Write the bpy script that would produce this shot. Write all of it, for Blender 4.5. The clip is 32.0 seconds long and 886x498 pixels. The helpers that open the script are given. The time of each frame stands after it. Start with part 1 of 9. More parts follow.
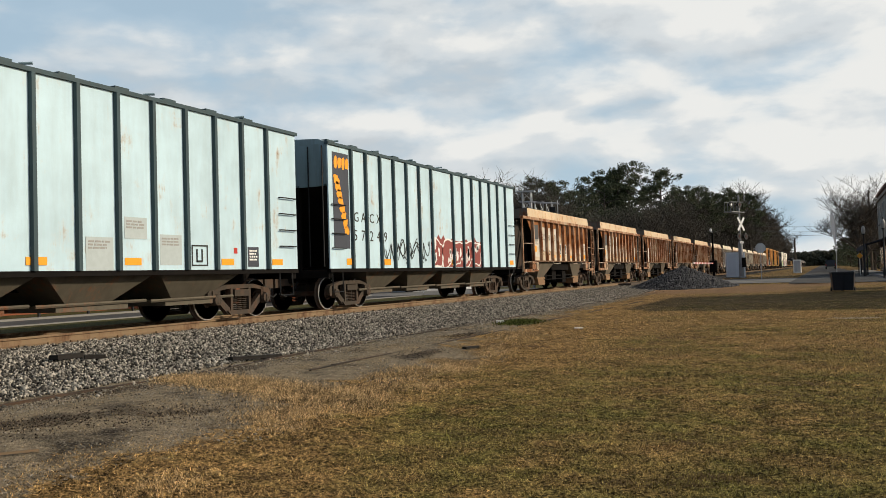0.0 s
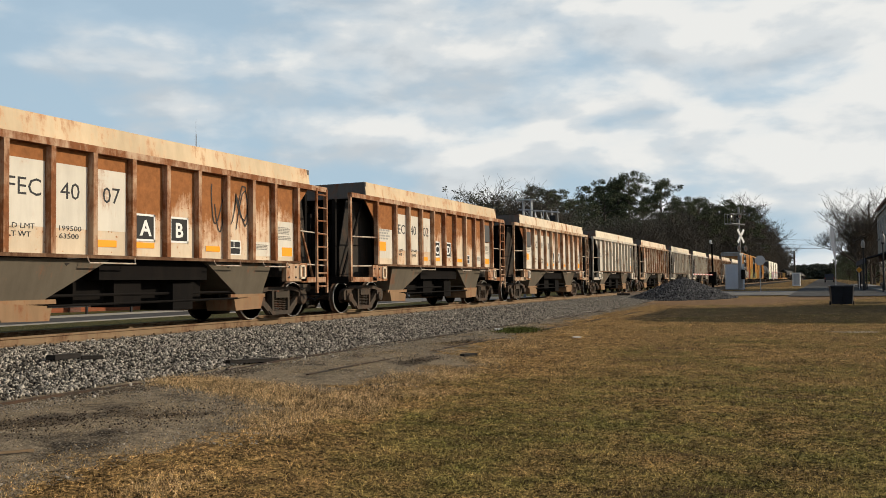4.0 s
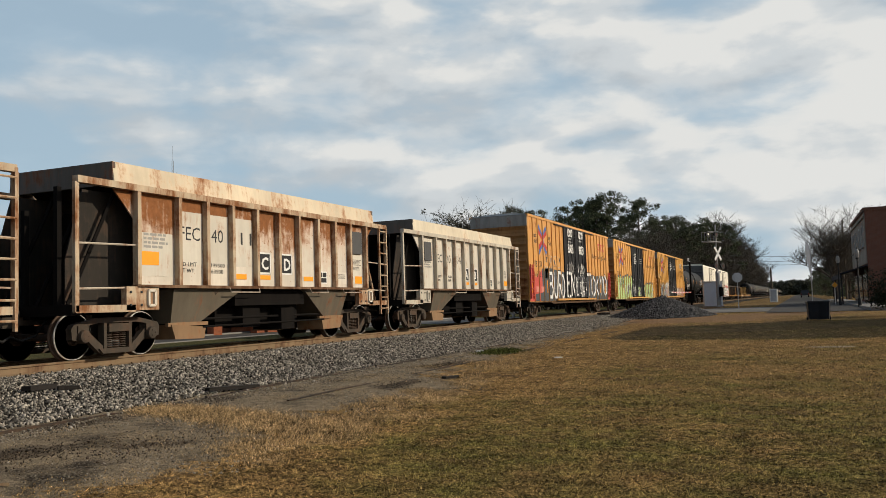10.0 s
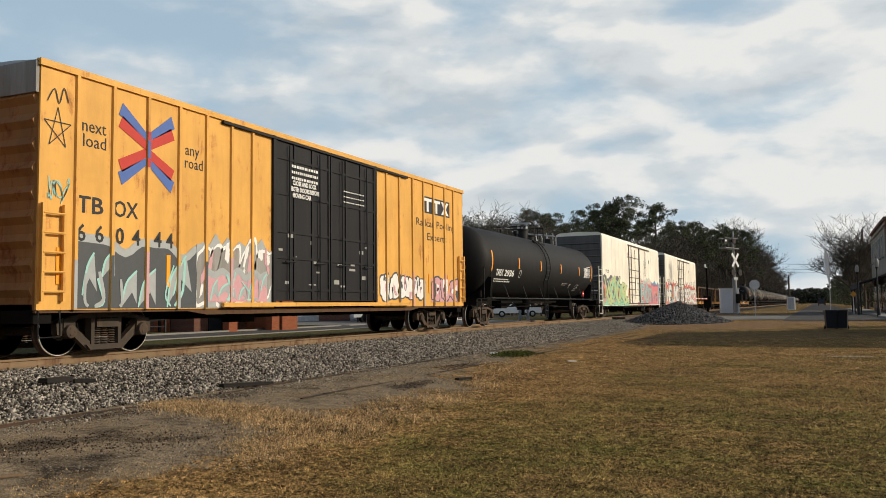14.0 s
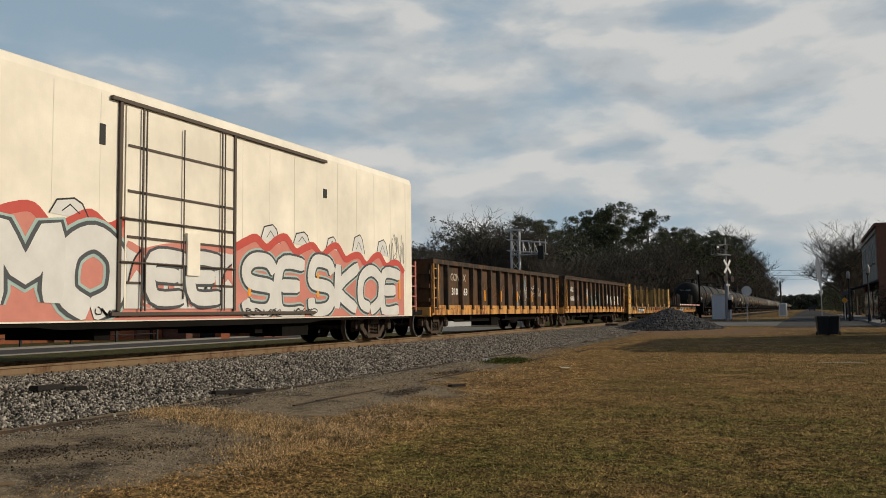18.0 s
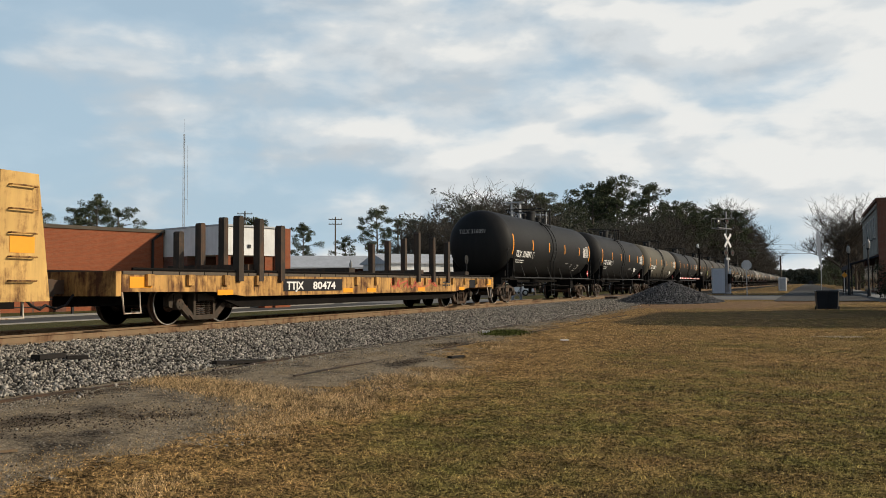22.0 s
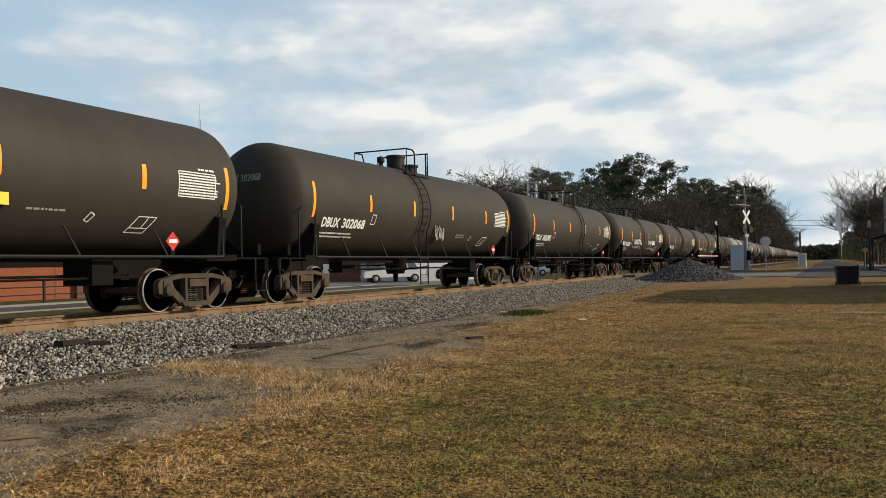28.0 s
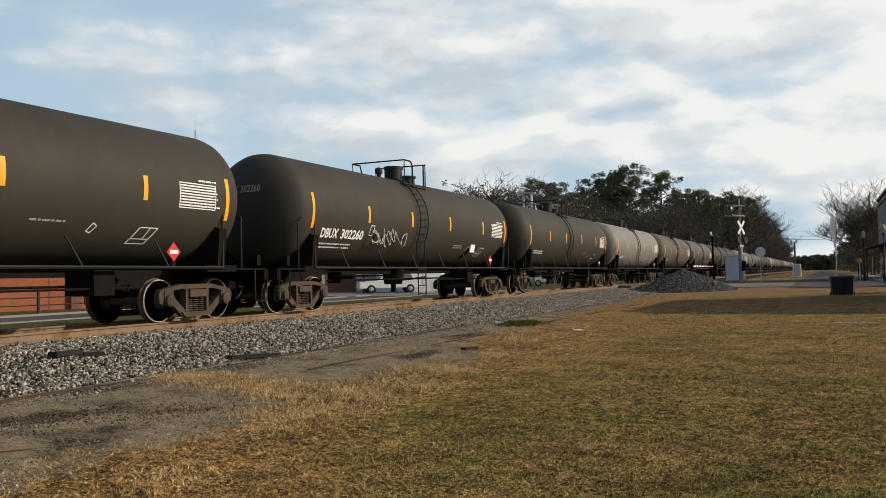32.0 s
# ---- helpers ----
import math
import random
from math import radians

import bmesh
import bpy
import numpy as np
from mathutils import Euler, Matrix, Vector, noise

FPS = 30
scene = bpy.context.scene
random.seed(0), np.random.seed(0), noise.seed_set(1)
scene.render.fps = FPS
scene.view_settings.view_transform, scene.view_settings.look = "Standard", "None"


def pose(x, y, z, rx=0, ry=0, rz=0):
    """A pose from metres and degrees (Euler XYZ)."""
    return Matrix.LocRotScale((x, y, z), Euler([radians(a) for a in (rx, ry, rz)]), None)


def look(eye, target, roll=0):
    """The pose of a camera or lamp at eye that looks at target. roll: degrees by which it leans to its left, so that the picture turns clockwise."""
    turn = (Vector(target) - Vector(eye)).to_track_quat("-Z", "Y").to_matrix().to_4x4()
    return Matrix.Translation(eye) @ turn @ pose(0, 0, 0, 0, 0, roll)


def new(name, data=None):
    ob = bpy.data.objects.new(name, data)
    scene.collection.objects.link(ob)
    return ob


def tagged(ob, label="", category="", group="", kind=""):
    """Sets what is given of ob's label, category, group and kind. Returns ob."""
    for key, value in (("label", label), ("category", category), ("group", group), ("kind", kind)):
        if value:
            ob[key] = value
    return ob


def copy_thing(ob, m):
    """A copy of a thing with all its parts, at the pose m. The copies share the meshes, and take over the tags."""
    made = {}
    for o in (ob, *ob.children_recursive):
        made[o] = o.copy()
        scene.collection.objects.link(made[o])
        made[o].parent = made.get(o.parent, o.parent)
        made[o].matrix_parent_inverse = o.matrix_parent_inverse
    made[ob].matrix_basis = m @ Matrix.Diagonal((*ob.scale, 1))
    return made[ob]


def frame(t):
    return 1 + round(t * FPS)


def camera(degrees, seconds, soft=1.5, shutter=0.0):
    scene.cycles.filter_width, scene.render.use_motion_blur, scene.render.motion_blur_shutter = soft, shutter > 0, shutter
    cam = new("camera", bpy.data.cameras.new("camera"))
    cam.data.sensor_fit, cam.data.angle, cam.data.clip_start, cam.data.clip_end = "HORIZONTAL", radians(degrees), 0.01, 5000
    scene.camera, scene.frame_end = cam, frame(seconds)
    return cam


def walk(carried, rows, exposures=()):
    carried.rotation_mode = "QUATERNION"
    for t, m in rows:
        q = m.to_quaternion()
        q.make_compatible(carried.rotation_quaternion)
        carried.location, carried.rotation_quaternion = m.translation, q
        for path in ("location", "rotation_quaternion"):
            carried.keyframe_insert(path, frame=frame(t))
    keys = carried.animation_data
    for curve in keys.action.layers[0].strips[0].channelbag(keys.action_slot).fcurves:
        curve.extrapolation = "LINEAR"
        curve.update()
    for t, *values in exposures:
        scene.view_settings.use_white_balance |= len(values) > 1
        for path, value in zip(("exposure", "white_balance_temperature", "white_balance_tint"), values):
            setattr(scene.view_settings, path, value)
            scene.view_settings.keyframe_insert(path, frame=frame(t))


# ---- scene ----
# ---- camera: a hand-held phone that stays on its spot and sways ----
cam = camera(56.3, 32.0, soft=0.8)
EYE = (0.0, 0.0, 1.40)
SWAY = [
    (0, 91.89, 1.81, 24.62), (0.5, 92.03, 1.74, 24.64), (1, 92.05, 1.67, 24.67), (1.5, 91.77, 1.59, 24.56),
    (2, 91.42, 1.43, 25.39), (2.5, 92.22, 1.41, 24.85), (3, 92.68, 1.33, 24.35), (3.5, 92.38, 0.95, 24.45),
    (5.5, 92.69, 0.59, 24.63), (6, 93.18, 0.50, 24.31), (6.5, 92.60, 0.87, 24.06), (7, 92.50, 1.33, 23.95),
    (7.5, 93.07, 1.48, 24.48), (8, 93.90, 1.53, 24.01), (8.5, 93.92, 1.45, 24.17), (9, 93.67, 1.49, 23.75),
    (9.5, 93.73, 1.74, 23.50), (10, 93.87, 1.84, 23.20), (10.5, 93.63, 1.31, 23.16), (11, 93.72, 0.71, 22.69),
    (11.5, 94.06, 0.71, 23.26), (12, 94.21, 0.60, 23.74), (12.5, 94.20, 0.60, 23.82), (13, 94.38, 0.75, 23.79),
    (13.5, 94.08, 0.70, 24.22), (14, 93.97, 0.67, 24.21), (14.5, 93.96, 0.65, 23.88), (16.5, 94.62, 0.61, 23.45),
    (17, 94.73, 0.61, 23.40), (17.5, 94.71, 0.57, 23.61), (18, 94.42, 0.74, 23.72), (18.5, 94.03, 0.74, 23.77),
    (19, 93.64, 0.47, 24.00), (19.5, 93.42, 0.43, 23.84), (20, 93.55, 0.48, 23.76), (20.5, 93.45, 0.50, 23.92),
    (21, 93.18, 0.45, 23.97), (21.5, 93.02, 0.41, 23.74), (22, 92.49, 0.37, 23.73), (22.5, 91.94, 0.60, 23.96),
    (23, 92.03, 0.81, 24.03), (23.5, 91.71, 0.89, 24.33), (24, 91.73, 0.92, 24.55), (24.5, 91.66, 0.90, 24.65),
    (25, 91.43, 1.03, 24.65), (25.5, 91.51, 1.15, 24.64), (27.5, 91.22, 1.12, 24.73), (28, 91.21, 1.22, 24.91),
    (28.5, 91.38, 1.30, 24.99), (29, 91.60, 1.19, 24.88), (29.5, 91.68, 1.02, 24.86), (30, 91.72, 1.05, 24.84),
    (30.5, 91.82, 1.11, 24.90), (31, 92.01, 1.20, 24.66), (31.5, 91.82, 1.20, 24.55), (32, 91.93, 1.24, 24.60),
    
]
EXPOSURE = [(0.0, -0.06), (3.0, -0.04), (6.0, -0.12), (9.0, -0.15), (11.0, -0.24), (13.0, -0.11), (14.0, -0.10), (16.0, -0.38), (18.0, -0.53), (19.0, -0.48), (20.0, -0.22), (22.0, -0.07), (24.0, 0.02), (28.0, 0.04), (32.0, 0.02)]
walk(cam, [(t, pose(*EYE, rx, ry, rz)) for t, rx, ry, rz in SWAY], EXPOSURE)

# ---- sky, clouds and sun ----
SUN_ELEV, SUN_AZ = radians(24), radians(66)      # azimuth from the track's direction (+y) towards +x
world = bpy.data.worlds.new("sky")
scene.world = world
world.use_nodes = True
wn, wl = world.node_tree.nodes, world.node_tree.links
wn.clear()


def wnode(kind, **values):
    n = wn.new(kind)
    for k, v in values.items():
        n.inputs[k].default_value = v
    return n


sky = wn.new("ShaderNodeTexSky")
sky.sky_type, sky.sun_disc = "NISHITA", False
sky.sun_elevation, sky.sun_rotation = SUN_ELEV, SUN_AZ
sky.air_density, sky.dust_density, sky.ozone_density = 1.0, 1.6, 1.2
coord = wn.new("ShaderNodeTexCoord")
split = wn.new("ShaderNodeSeparateXYZ")
wl.new(coord.outputs["Generated"], split.inputs[0])


def wmath(op, a, b=None, clamp=False):
    n = wn.new("ShaderNodeMath")
    n.operation, n.use_clamp = op, clamp
    for i, v in enumerate((a, b)):
        if v is None:
            continue
        if isinstance(v, (int, float)):
            n.inputs[i].default_value = v
        else:
            wl.new(v, n.inputs[i])
    return n.outputs[0]


up = wmath("MAXIMUM", split.outputs[2], 0.0)


def wramp(value, *stops):
    r = wn.new("ShaderNodeValToRGB")
    e = r.color_ramp.elements
    while len(e) < len(stops):
        e.new(0.5)
    for s, (at, c) in zip(e, stops):
        s.position, s.color = at, (*c, 1) if isinstance(c, tuple) else (c, c, c, 1)
    r.color_ramp.interpolation = "EASE"
    wl.new(value, r.inputs[0])
    return r.outputs[0]


def wmix(fac, a, b):
    n = wn.new("ShaderNodeMix")
    n.data_type = "RGBA"
    for s, v in ((n.inputs["Factor"], fac), (n.inputs["A"], a), (n.inputs["B"], b)):
        if isinstance(v, tuple):
            s.default_value = (*v, 1)
        elif isinstance(v, (int, float)):
            s.default_value = v
        else:
            wl.new(v, s)
    return n.outputs["Result"]


# clouds: puffs stretched along the horizon, lit from above, thinner towards the zenith
puff = wn.new("ShaderNodeMapping")
puff.inputs["Scale"].default_value = (1.0, 1.0, 2.3)
puff.inputs["Location"].default_value = (0.35, 0.1, 0.0)
wl.new(coord.outputs["Generated"], puff.inputs["Vector"])


def pnoise(vec, scale, detail, rough):
    n = wnode("ShaderNodeTexNoise", Scale=scale, Detail=detail, Roughness=rough, Distortion=0.15)
    wl.new(vec, n.inputs["Vector"])
    return n.outputs["Fac"]


above = wn.new("ShaderNodeVectorMath")
above.inputs[1].default_value = (0.01, 0.01, 0.055)
wl.new(puff.outputs[0], above.inputs[0])
low, high = pnoise(puff.outputs[0], 7.6, 7, 0.48), pnoise(above.outputs[0], 7.6, 7, 0.48)
broad = pnoise(puff.outputs[0], 1.7, 3, 0.5)
bank = wn.new("ShaderNodeMapping")                  # long flat banks low over the horizon
bank.inputs["Scale"].default_value = (1.0, 1.0, 5.5)
bank.inputs["Location"].default_value = (1.7, 0.4, 0.0)
wl.new(coord.outputs["Generated"], bank.inputs["Vector"])
flatbank = pnoise(bank.outputs[0], 3.4, 6, 0.5)
thick = wmath("ADD", wmath("MULTIPLY", low, 0.50), wmath("ADD", wmath("MULTIPLY", broad, 0.30), wmath("MULTIPLY", flatbank, 0.20)))
veil = wmath("MULTIPLY", wmath("ADD", wmath("MULTIPLY", split.outputs[0], 0.92), wmath("MULTIPLY", split.outputs[1], 0.35)), 0.20)   # thicker towards the sun
cover = wmath("ADD", wmath("MULTIPLY", wramp(wmath("ADD", thick, veil), (0.41, 0.0), (0.58, 1.0)), 0.80), 0.20)
lit = wmath("ADD", wmath("MULTIPLY", wmath("SUBTRACT", low, high), 2.7), wmath("ADD", 0.55, wmath("MULTIPLY", veil, 3.6)), True)
body = wramp(lit, (0.10, (4.55, 4.85, 5.05)), (0.55, (5.55, 5.8, 5.9)), (0.95, (6.9, 6.85, 6.6)))
haze = wramp(up, (0.0, 0.95), (0.12, 0.88), (0.34, 0.72), (0.66, 0.05))
# the sky pales towards the sun; its unseen far side is dimmed to deepen shade
toward = wmath("ADD", wmath("MULTIPLY", split.outputs[0], math.sin(SUN_AZ)), wmath("MULTIPLY", split.outputs[1], math.cos(SUN_AZ)))
dim_behind = wramp(wmath("ADD", wmath("MULTIPLY", toward, 0.5), 0.5), (0.0, 0.25), (0.30, 1.0))
skyblue = wmix(haze, sky.outputs[0], wmix(dim_behind, (0.9, 1.3, 1.8), (3.2, 4.6, 5.7)))
# clouds thin out overhead, above the view, to lessen the fill light
thin = wramp(up, (0.33, 1.0), (0.62, 0.08))
whole = wmix(wmath("MULTIPLY", wmath("MULTIPLY", wmath("MULTIPLY", cover, thin), dim_behind), 0.95), skyblue, body)
back = wn.new("ShaderNodeBackground")
back.inputs["Strength"].default_value = 0.13
wl.new(whole, back.inputs["Color"])
wout = wn.new("ShaderNodeOutputWorld")
wl.new(back.outputs[0], wout.inputs["Surface"])

sun = new("sun", bpy.data.lights.new("sun", "SUN"))
sun.data.energy, sun.data.angle, sun.data.color = 4.3, radians(0.6), (1.0, 0.87, 0.68)
SUN_FROM = Vector((math.sin(SUN_AZ) * math.cos(SUN_ELEV), math.cos(SUN_AZ) * math.cos(SUN_ELEV), math.sin(SUN_ELEV)))
sun.matrix_world = look(SUN_FROM * 300, (0, 0, 0))

# ---- mesh and material tools ----
class G:
    """A growing mesh: vertices, faces, and each face's material slot."""

    def __init__(self, smooth=False):
        self.v, self.f, self.m, self.smooth, self.slot = [], [], [], smooth, 0

    def add(self, verts, faces):
        o = len(self.v)
        self.v += [tuple(p) for p in verts]
        self.f += [tuple(i + o for i in f) for f in faces]
        self.m += [self.slot] * len(faces)
        return self

    def box(self, x0, x1, y0, y1, z0, z1):
        p = [(x, y, z) for z in (z0, z1) for y in (y0, y1) for x in (x0, x1)]
        return self.add(p, [(0, 2, 3, 1), (4, 5, 7, 6), (0, 1, 5, 4), (2, 6, 7, 3), (0, 4, 6, 2), (1, 3, 7, 5)])

    def bevbox(self, x0, x1, y0, y1, z0, z1, b):
        """A box with chamfered edges along z and a chamfered top."""
        def ring(d, z):
            return [(x0 + d + b, y0 + d, z), (x1 - d - b, y0 + d, z), (x1 - d, y0 + d + b, z), (x1 - d, y1 - d - b, z),
                    (x1 - d - b, y1 - d, z), (x0 + d + b, y1 - d, z), (x0 + d, y1 - d - b, z), (x0 + d, y0 + d + b, z)]
        p = ring(0, z0) + ring(0, z1 - b) + ring(b, z1)
        f = [tuple(range(7, -1, -1)), tuple(range(16, 24))]
        for k in (0, 8):
            f += [(k + i, k + (i + 1) % 8, k + 8 + (i + 1) % 8, k + 8 + i) for i in range(8)]
        return self.add(p, f)

    def prism(self, pts, axis, a, b):
        """A polygon pulled along an axis from a to b; pts are the two other coordinates in x, y, z order."""
        def at(u, w, c):
            return {"x": (c, u, w), "y": (u, c, w), "z": (u, w, c)}[axis]
        n = len(pts)
        p = [at(u, w, a) for u, w in pts] + [at(u, w, b) for u, w in pts]
        f = [tuple(range(n)), tuple(range(2 * n - 1, n - 1, -1))]
        f += [(i, i + n, (i + 1) % n + n, (i + 1) % n) for i in range(n)]
        return self.add(p, f)

    def tube(self, pts, r, n=6, r1=None):
        """A round bar along a line of points; r1: its radius at the end."""
        pts = [Vector(p) for p in pts]
        rings = []
        for i, p in enumerate(pts):
            d = (pts[min(i + 1, len(pts) - 1)] - pts[max(i - 1, 0)]).normalized()
            a = d.cross(Vector((0, 0, 1)) if abs(d.z) < 0.9 else Vector((1, 0, 0))).normalized()
            b = d.cross(a)
            q = r if r1 is None else r + (r1 - r) * i / (len(pts) - 1)
            rings += [p + (a * math.cos(2 * math.pi * k / n) + b * math.sin(2 * math.pi * k / n)) * q for k in range(n)]
        m = len(pts)
        f = [(i * n + k, i * n + (k + 1) % n, (i + 1) * n + (k + 1) % n, (i + 1) * n + k) for i in range(m - 1) for k in range(n)]
        f += [tuple(range(n - 1, -1, -1)), tuple(range((m - 1) * n, m * n))]
        return self.add(rings, f)

    def lathe(self, prof, axis="z", c=(0, 0, 0), n=20):
        """A profile of (radius, along) turned about an axis through c."""
        p = []
        for r, h in prof:
            for k in range(n):
                u, w = r * math.cos(2 * math.pi * k / n), r * math.sin(2 * math.pi * k / n)
                q = {"x": (h, u, w), "y": (u, h, w), "z": (u, w, h)}[axis]
                p.append((q[0] + c[0], q[1] + c[1], q[2] + c[2]))
        f = [(i * n + k, i * n + (k + 1) % n, (i + 1) * n + (k + 1) % n, (i + 1) * n + k) for i in range(len(prof) - 1) for k in range(n)]
        if prof[0][0] > 1e-4:
            f.append(tuple(range(n - 1, -1, -1)))
        if prof[-1][0] > 1e-4:
            f.append(tuple(range((len(prof) - 1) * n, len(prof) * n)))
        return self.add(p, f)

    def mesh(self, name, mats):
        me = bpy.data.meshes.new(name)
        me.from_pydata(self.v, [], self.f)
        for m in mats if isinstance(mats, (list, tuple)) else [mats]:
            me.materials.append(m)
        me.polygons.foreach_set("material_index", self.m)
        if self.smooth:
            me.polygons.foreach_set("use_smooth", [True] * len(self.f))
            me.set_sharp_from_angle(angle=radians(40))
        bm = bmesh.new()
        bm.from_mesh(me)
        bmesh.ops.recalc_face_normals(bm, faces=bm.faces)
        bm.to_mesh(me)
        bm.free()
        return me


def part(name, g, material, parent=None, label="", at=None):
    """Links a mesh as one part of a thing."""
    ob = new(name, g if isinstance(g, bpy.types.Mesh) else g.mesh(name, material))
    if parent is not None:
        ob.parent = parent
    if at is not None:
        ob.matrix_basis = at if isinstance(at, Matrix) else Matrix.Translation(at)
    if label:
        ob["label"] = label
    return ob


def parts(name, g, material, parent=None, label=""):
    """Links every separate piece of a mesh as a part of its own."""
    root = list(range(len(g.v)))

    def find(i):
        while root[i] != i:
            root[i] = root[root[i]]
            i = root[i]
        return i
    for f in g.f:
        for i in f[1:]:
            root[find(i)] = find(f[0])
    pieces = {}
    for k, f in enumerate(g.f):
        pieces.setdefault(find(f[0]), []).append(k)
    for faces_ in pieces.values():
        h, seen = G(g.smooth), {}
        for k in faces_:
            for i in g.f[k]:
                if i not in seen:
                    seen[i] = len(h.v)
                    h.v.append(g.v[i])
            h.f.append(tuple(seen[i] for i in g.f[k]))
            h.m.append(g.m[k])
        part(name, h, material, parent, label)


def thing(name, label, category, m=None, group="", kind=""):
    ob = new(name)
    ob.empty_display_size = 0.3
    if m is not None:
        ob.matrix_basis = m
    return tagged(ob, label, category, group, kind)


class N:
    """Short-hand for a node tree."""

    def __init__(self, name):
        self.mat = bpy.data.materials.new(name)
        self.mat.use_nodes = True
        self.t = self.mat.node_tree
        self.bsdf = self.t.nodes["Principled BSDF"]

    def put(self, sock, v):
        if isinstance(v, bpy.types.NodeSocket):
            self.t.links.new(v, sock)
        elif isinstance(v, tuple) and len(v) == 3 and sock.type == "RGBA":
            sock.default_value = (*v, 1)
        else:
            sock.default_value = v

    def node(self, kind, **kw):
        n = self.t.nodes.new(kind)
        for k, v in kw.items():
            self.put(n.inputs[k], v)
        return n

    def coords(self, scale=(1, 1, 1), seed=True, space="Object"):
        c = self.t.nodes.new("ShaderNodeTexCoord").outputs[space]
        if seed:
            info = self.t.nodes.new("ShaderNodeObjectInfo")
            m = self.math("MULTIPLY", info.outputs["Random"], 37.0)
            a = self.t.nodes.new("ShaderNodeVectorMath")
            self.put(a.inputs[0], c)
            self.put(a.inputs[1], m)
            c = a.outputs[0]
        k = self.node("ShaderNodeMapping", Scale=scale)
        self.put(k.inputs["Vector"], c)
        return k.outputs[0]

    def noise(self, vec, scale, detail=5, rough=0.6, distortion=0.0):
        n = self.node("ShaderNodeTexNoise", Vector=vec, Scale=scale, Detail=detail, Roughness=rough, Distortion=distortion)
        return n.outputs["Fac"]

    def math(self, op, a, b=None, clamp=False):
        n = self.t.nodes.new("ShaderNodeMath")
        n.operation, n.use_clamp = op, clamp
        self.put(n.inputs[0], a)
        if b is not None:
            self.put(n.inputs[1], b)
        return n.outputs[0]

    def ramp(self, v, *stops):
        r = self.t.nodes.new("ShaderNodeValToRGB")
        e = r.color_ramp.elements
        while len(e) < len(stops):
            e.new(0.5)
        for s, (at, c) in zip(e, stops):
            s.position, s.color = at, (*c, 1) if isinstance(c, tuple) else (c, c, c, 1)
        self.put(r.inputs[0], v)
        return r.outputs[0]

    def mix(self, fac, a, b, blend="MIX"):
        n = self.t.nodes.new("ShaderNodeMix")
        n.data_type, n.blend_type = "RGBA", blend
        self.put(n.inputs["Factor"], fac)
        self.put(n.inputs["A"], a)
        self.put(n.inputs["B"], b)
        return n.outputs["Result"]

    def done(self, color, rough=0.6, metal=0.0, bump=None, depth=0.01, spec=0.4):
        self.put(self.bsdf.inputs["Base Color"], color)
        self.put(self.bsdf.inputs["Roughness"], rough)
        self.put(self.bsdf.inputs["Metallic"], metal)
        self.bsdf.inputs["Specular IOR Level"].default_value = spec
        if bump is not None:
            b = self.node("ShaderNodeBump", Height=bump, Distance=depth, Strength=0.7)
            self.put(self.bsdf.inputs["Normal"], b.outputs[0])
        return self.mat


def paint(name, color, rough=0.55, rust=0.0, rust_color=(0.13, 0.045, 0.018), dirt=0.25, dirt_color=(0.05, 0.04, 0.03), metal=0.0, spec=0.18, streak=1.0, high=None):
    """Weathered paint: tone at two scales, grime in vertical runs, rust in patches and runs."""
    n = N(name)
    c = n.coords()
    run = n.coords((1.6, 1.6, 0.22))
    tone = n.noise(c, 0.7, 4)
    grain = n.noise(c, 22, 4)
    runs = n.noise(run, 2.4, 7, 0.65)
    col = n.mix(n.ramp(tone, (0.3, 0.0), (0.7, 1.0)), tuple(k * 0.84 for k in color), tuple(min(1, k * 1.08) for k in color))
    col = n.mix(n.math("MULTIPLY", n.ramp(runs, (0.42, 0.0), (0.78, 1.0)), dirt), col, dirt_color)
    bumped = grain
    if rust > 0:
        patch = n.noise(c, 1.3, 8, 0.68, 0.3)
        both = n.math("ADD", n.math("MULTIPLY", patch, 0.55), n.math("MULTIPLY", n.noise(run, 3.6, 8, 0.7), 0.45 * streak))
        edge = 0.47 + (0.5 - rust) * 0.30
        if high:                                   # rust creeping down from the top edge, panel by panel
            flat_c = n.coords(seed=False)
            sep = n.node("ShaderNodeSeparateXYZ", Vector=flat_c)
            bay = n.math("FLOOR", n.math("MULTIPLY", sep.outputs[1], 1.03))
            cell = n.node("ShaderNodeTexWhiteNoise", Vector=n.node("ShaderNodeCombineXYZ", X=bay, Y=n.math("FLOOR", n.math("MULTIPLY", n.t.nodes.new("ShaderNodeObjectInfo").outputs["Random"], 50.0))).outputs[0])
            rise = n.math("SUBTRACT", sep.outputs[2], high)
            lift_ = n.math("ADD", n.math("MULTIPLY", rise, 0.22), n.math("MULTIPLY", n.math("SUBTRACT", cell.outputs["Value"], 0.5), 0.16))
            both = n.math("ADD", both, lift_)
            dots = n.ramp(n.noise(c, 13, 2, 0.5), (0.66, 0.0), (0.74, 0.22))      # small rust spots and chips
            both = n.math("ADD", both, dots)
        mask = n.ramp(both, (edge - 0.03, 0.0), (edge + 0.08, 1.0))
        stain = n.ramp(both, (edge - 0.12 if high else edge - 0.07, 0.0), (edge + 0.01, 0.75 if high else 0.5))
        col = n.mix(stain, col, tuple(min(0.6, 0.45 * p + 1.25 * q) for p, q in zip(color, rust_color)))
        rusty = n.mix(n.noise(c, 9, 6), tuple(k * 0.55 for k in rust_color), tuple(k * 1.7 for k in rust_color))
        col = n.mix(mask, col, rusty)
        rough = n.mix(mask, (rough,) * 3, (0.88,) * 3)
        bumped = n.math("ADD", grain, n.math("MULTIPLY", mask, 0.5))
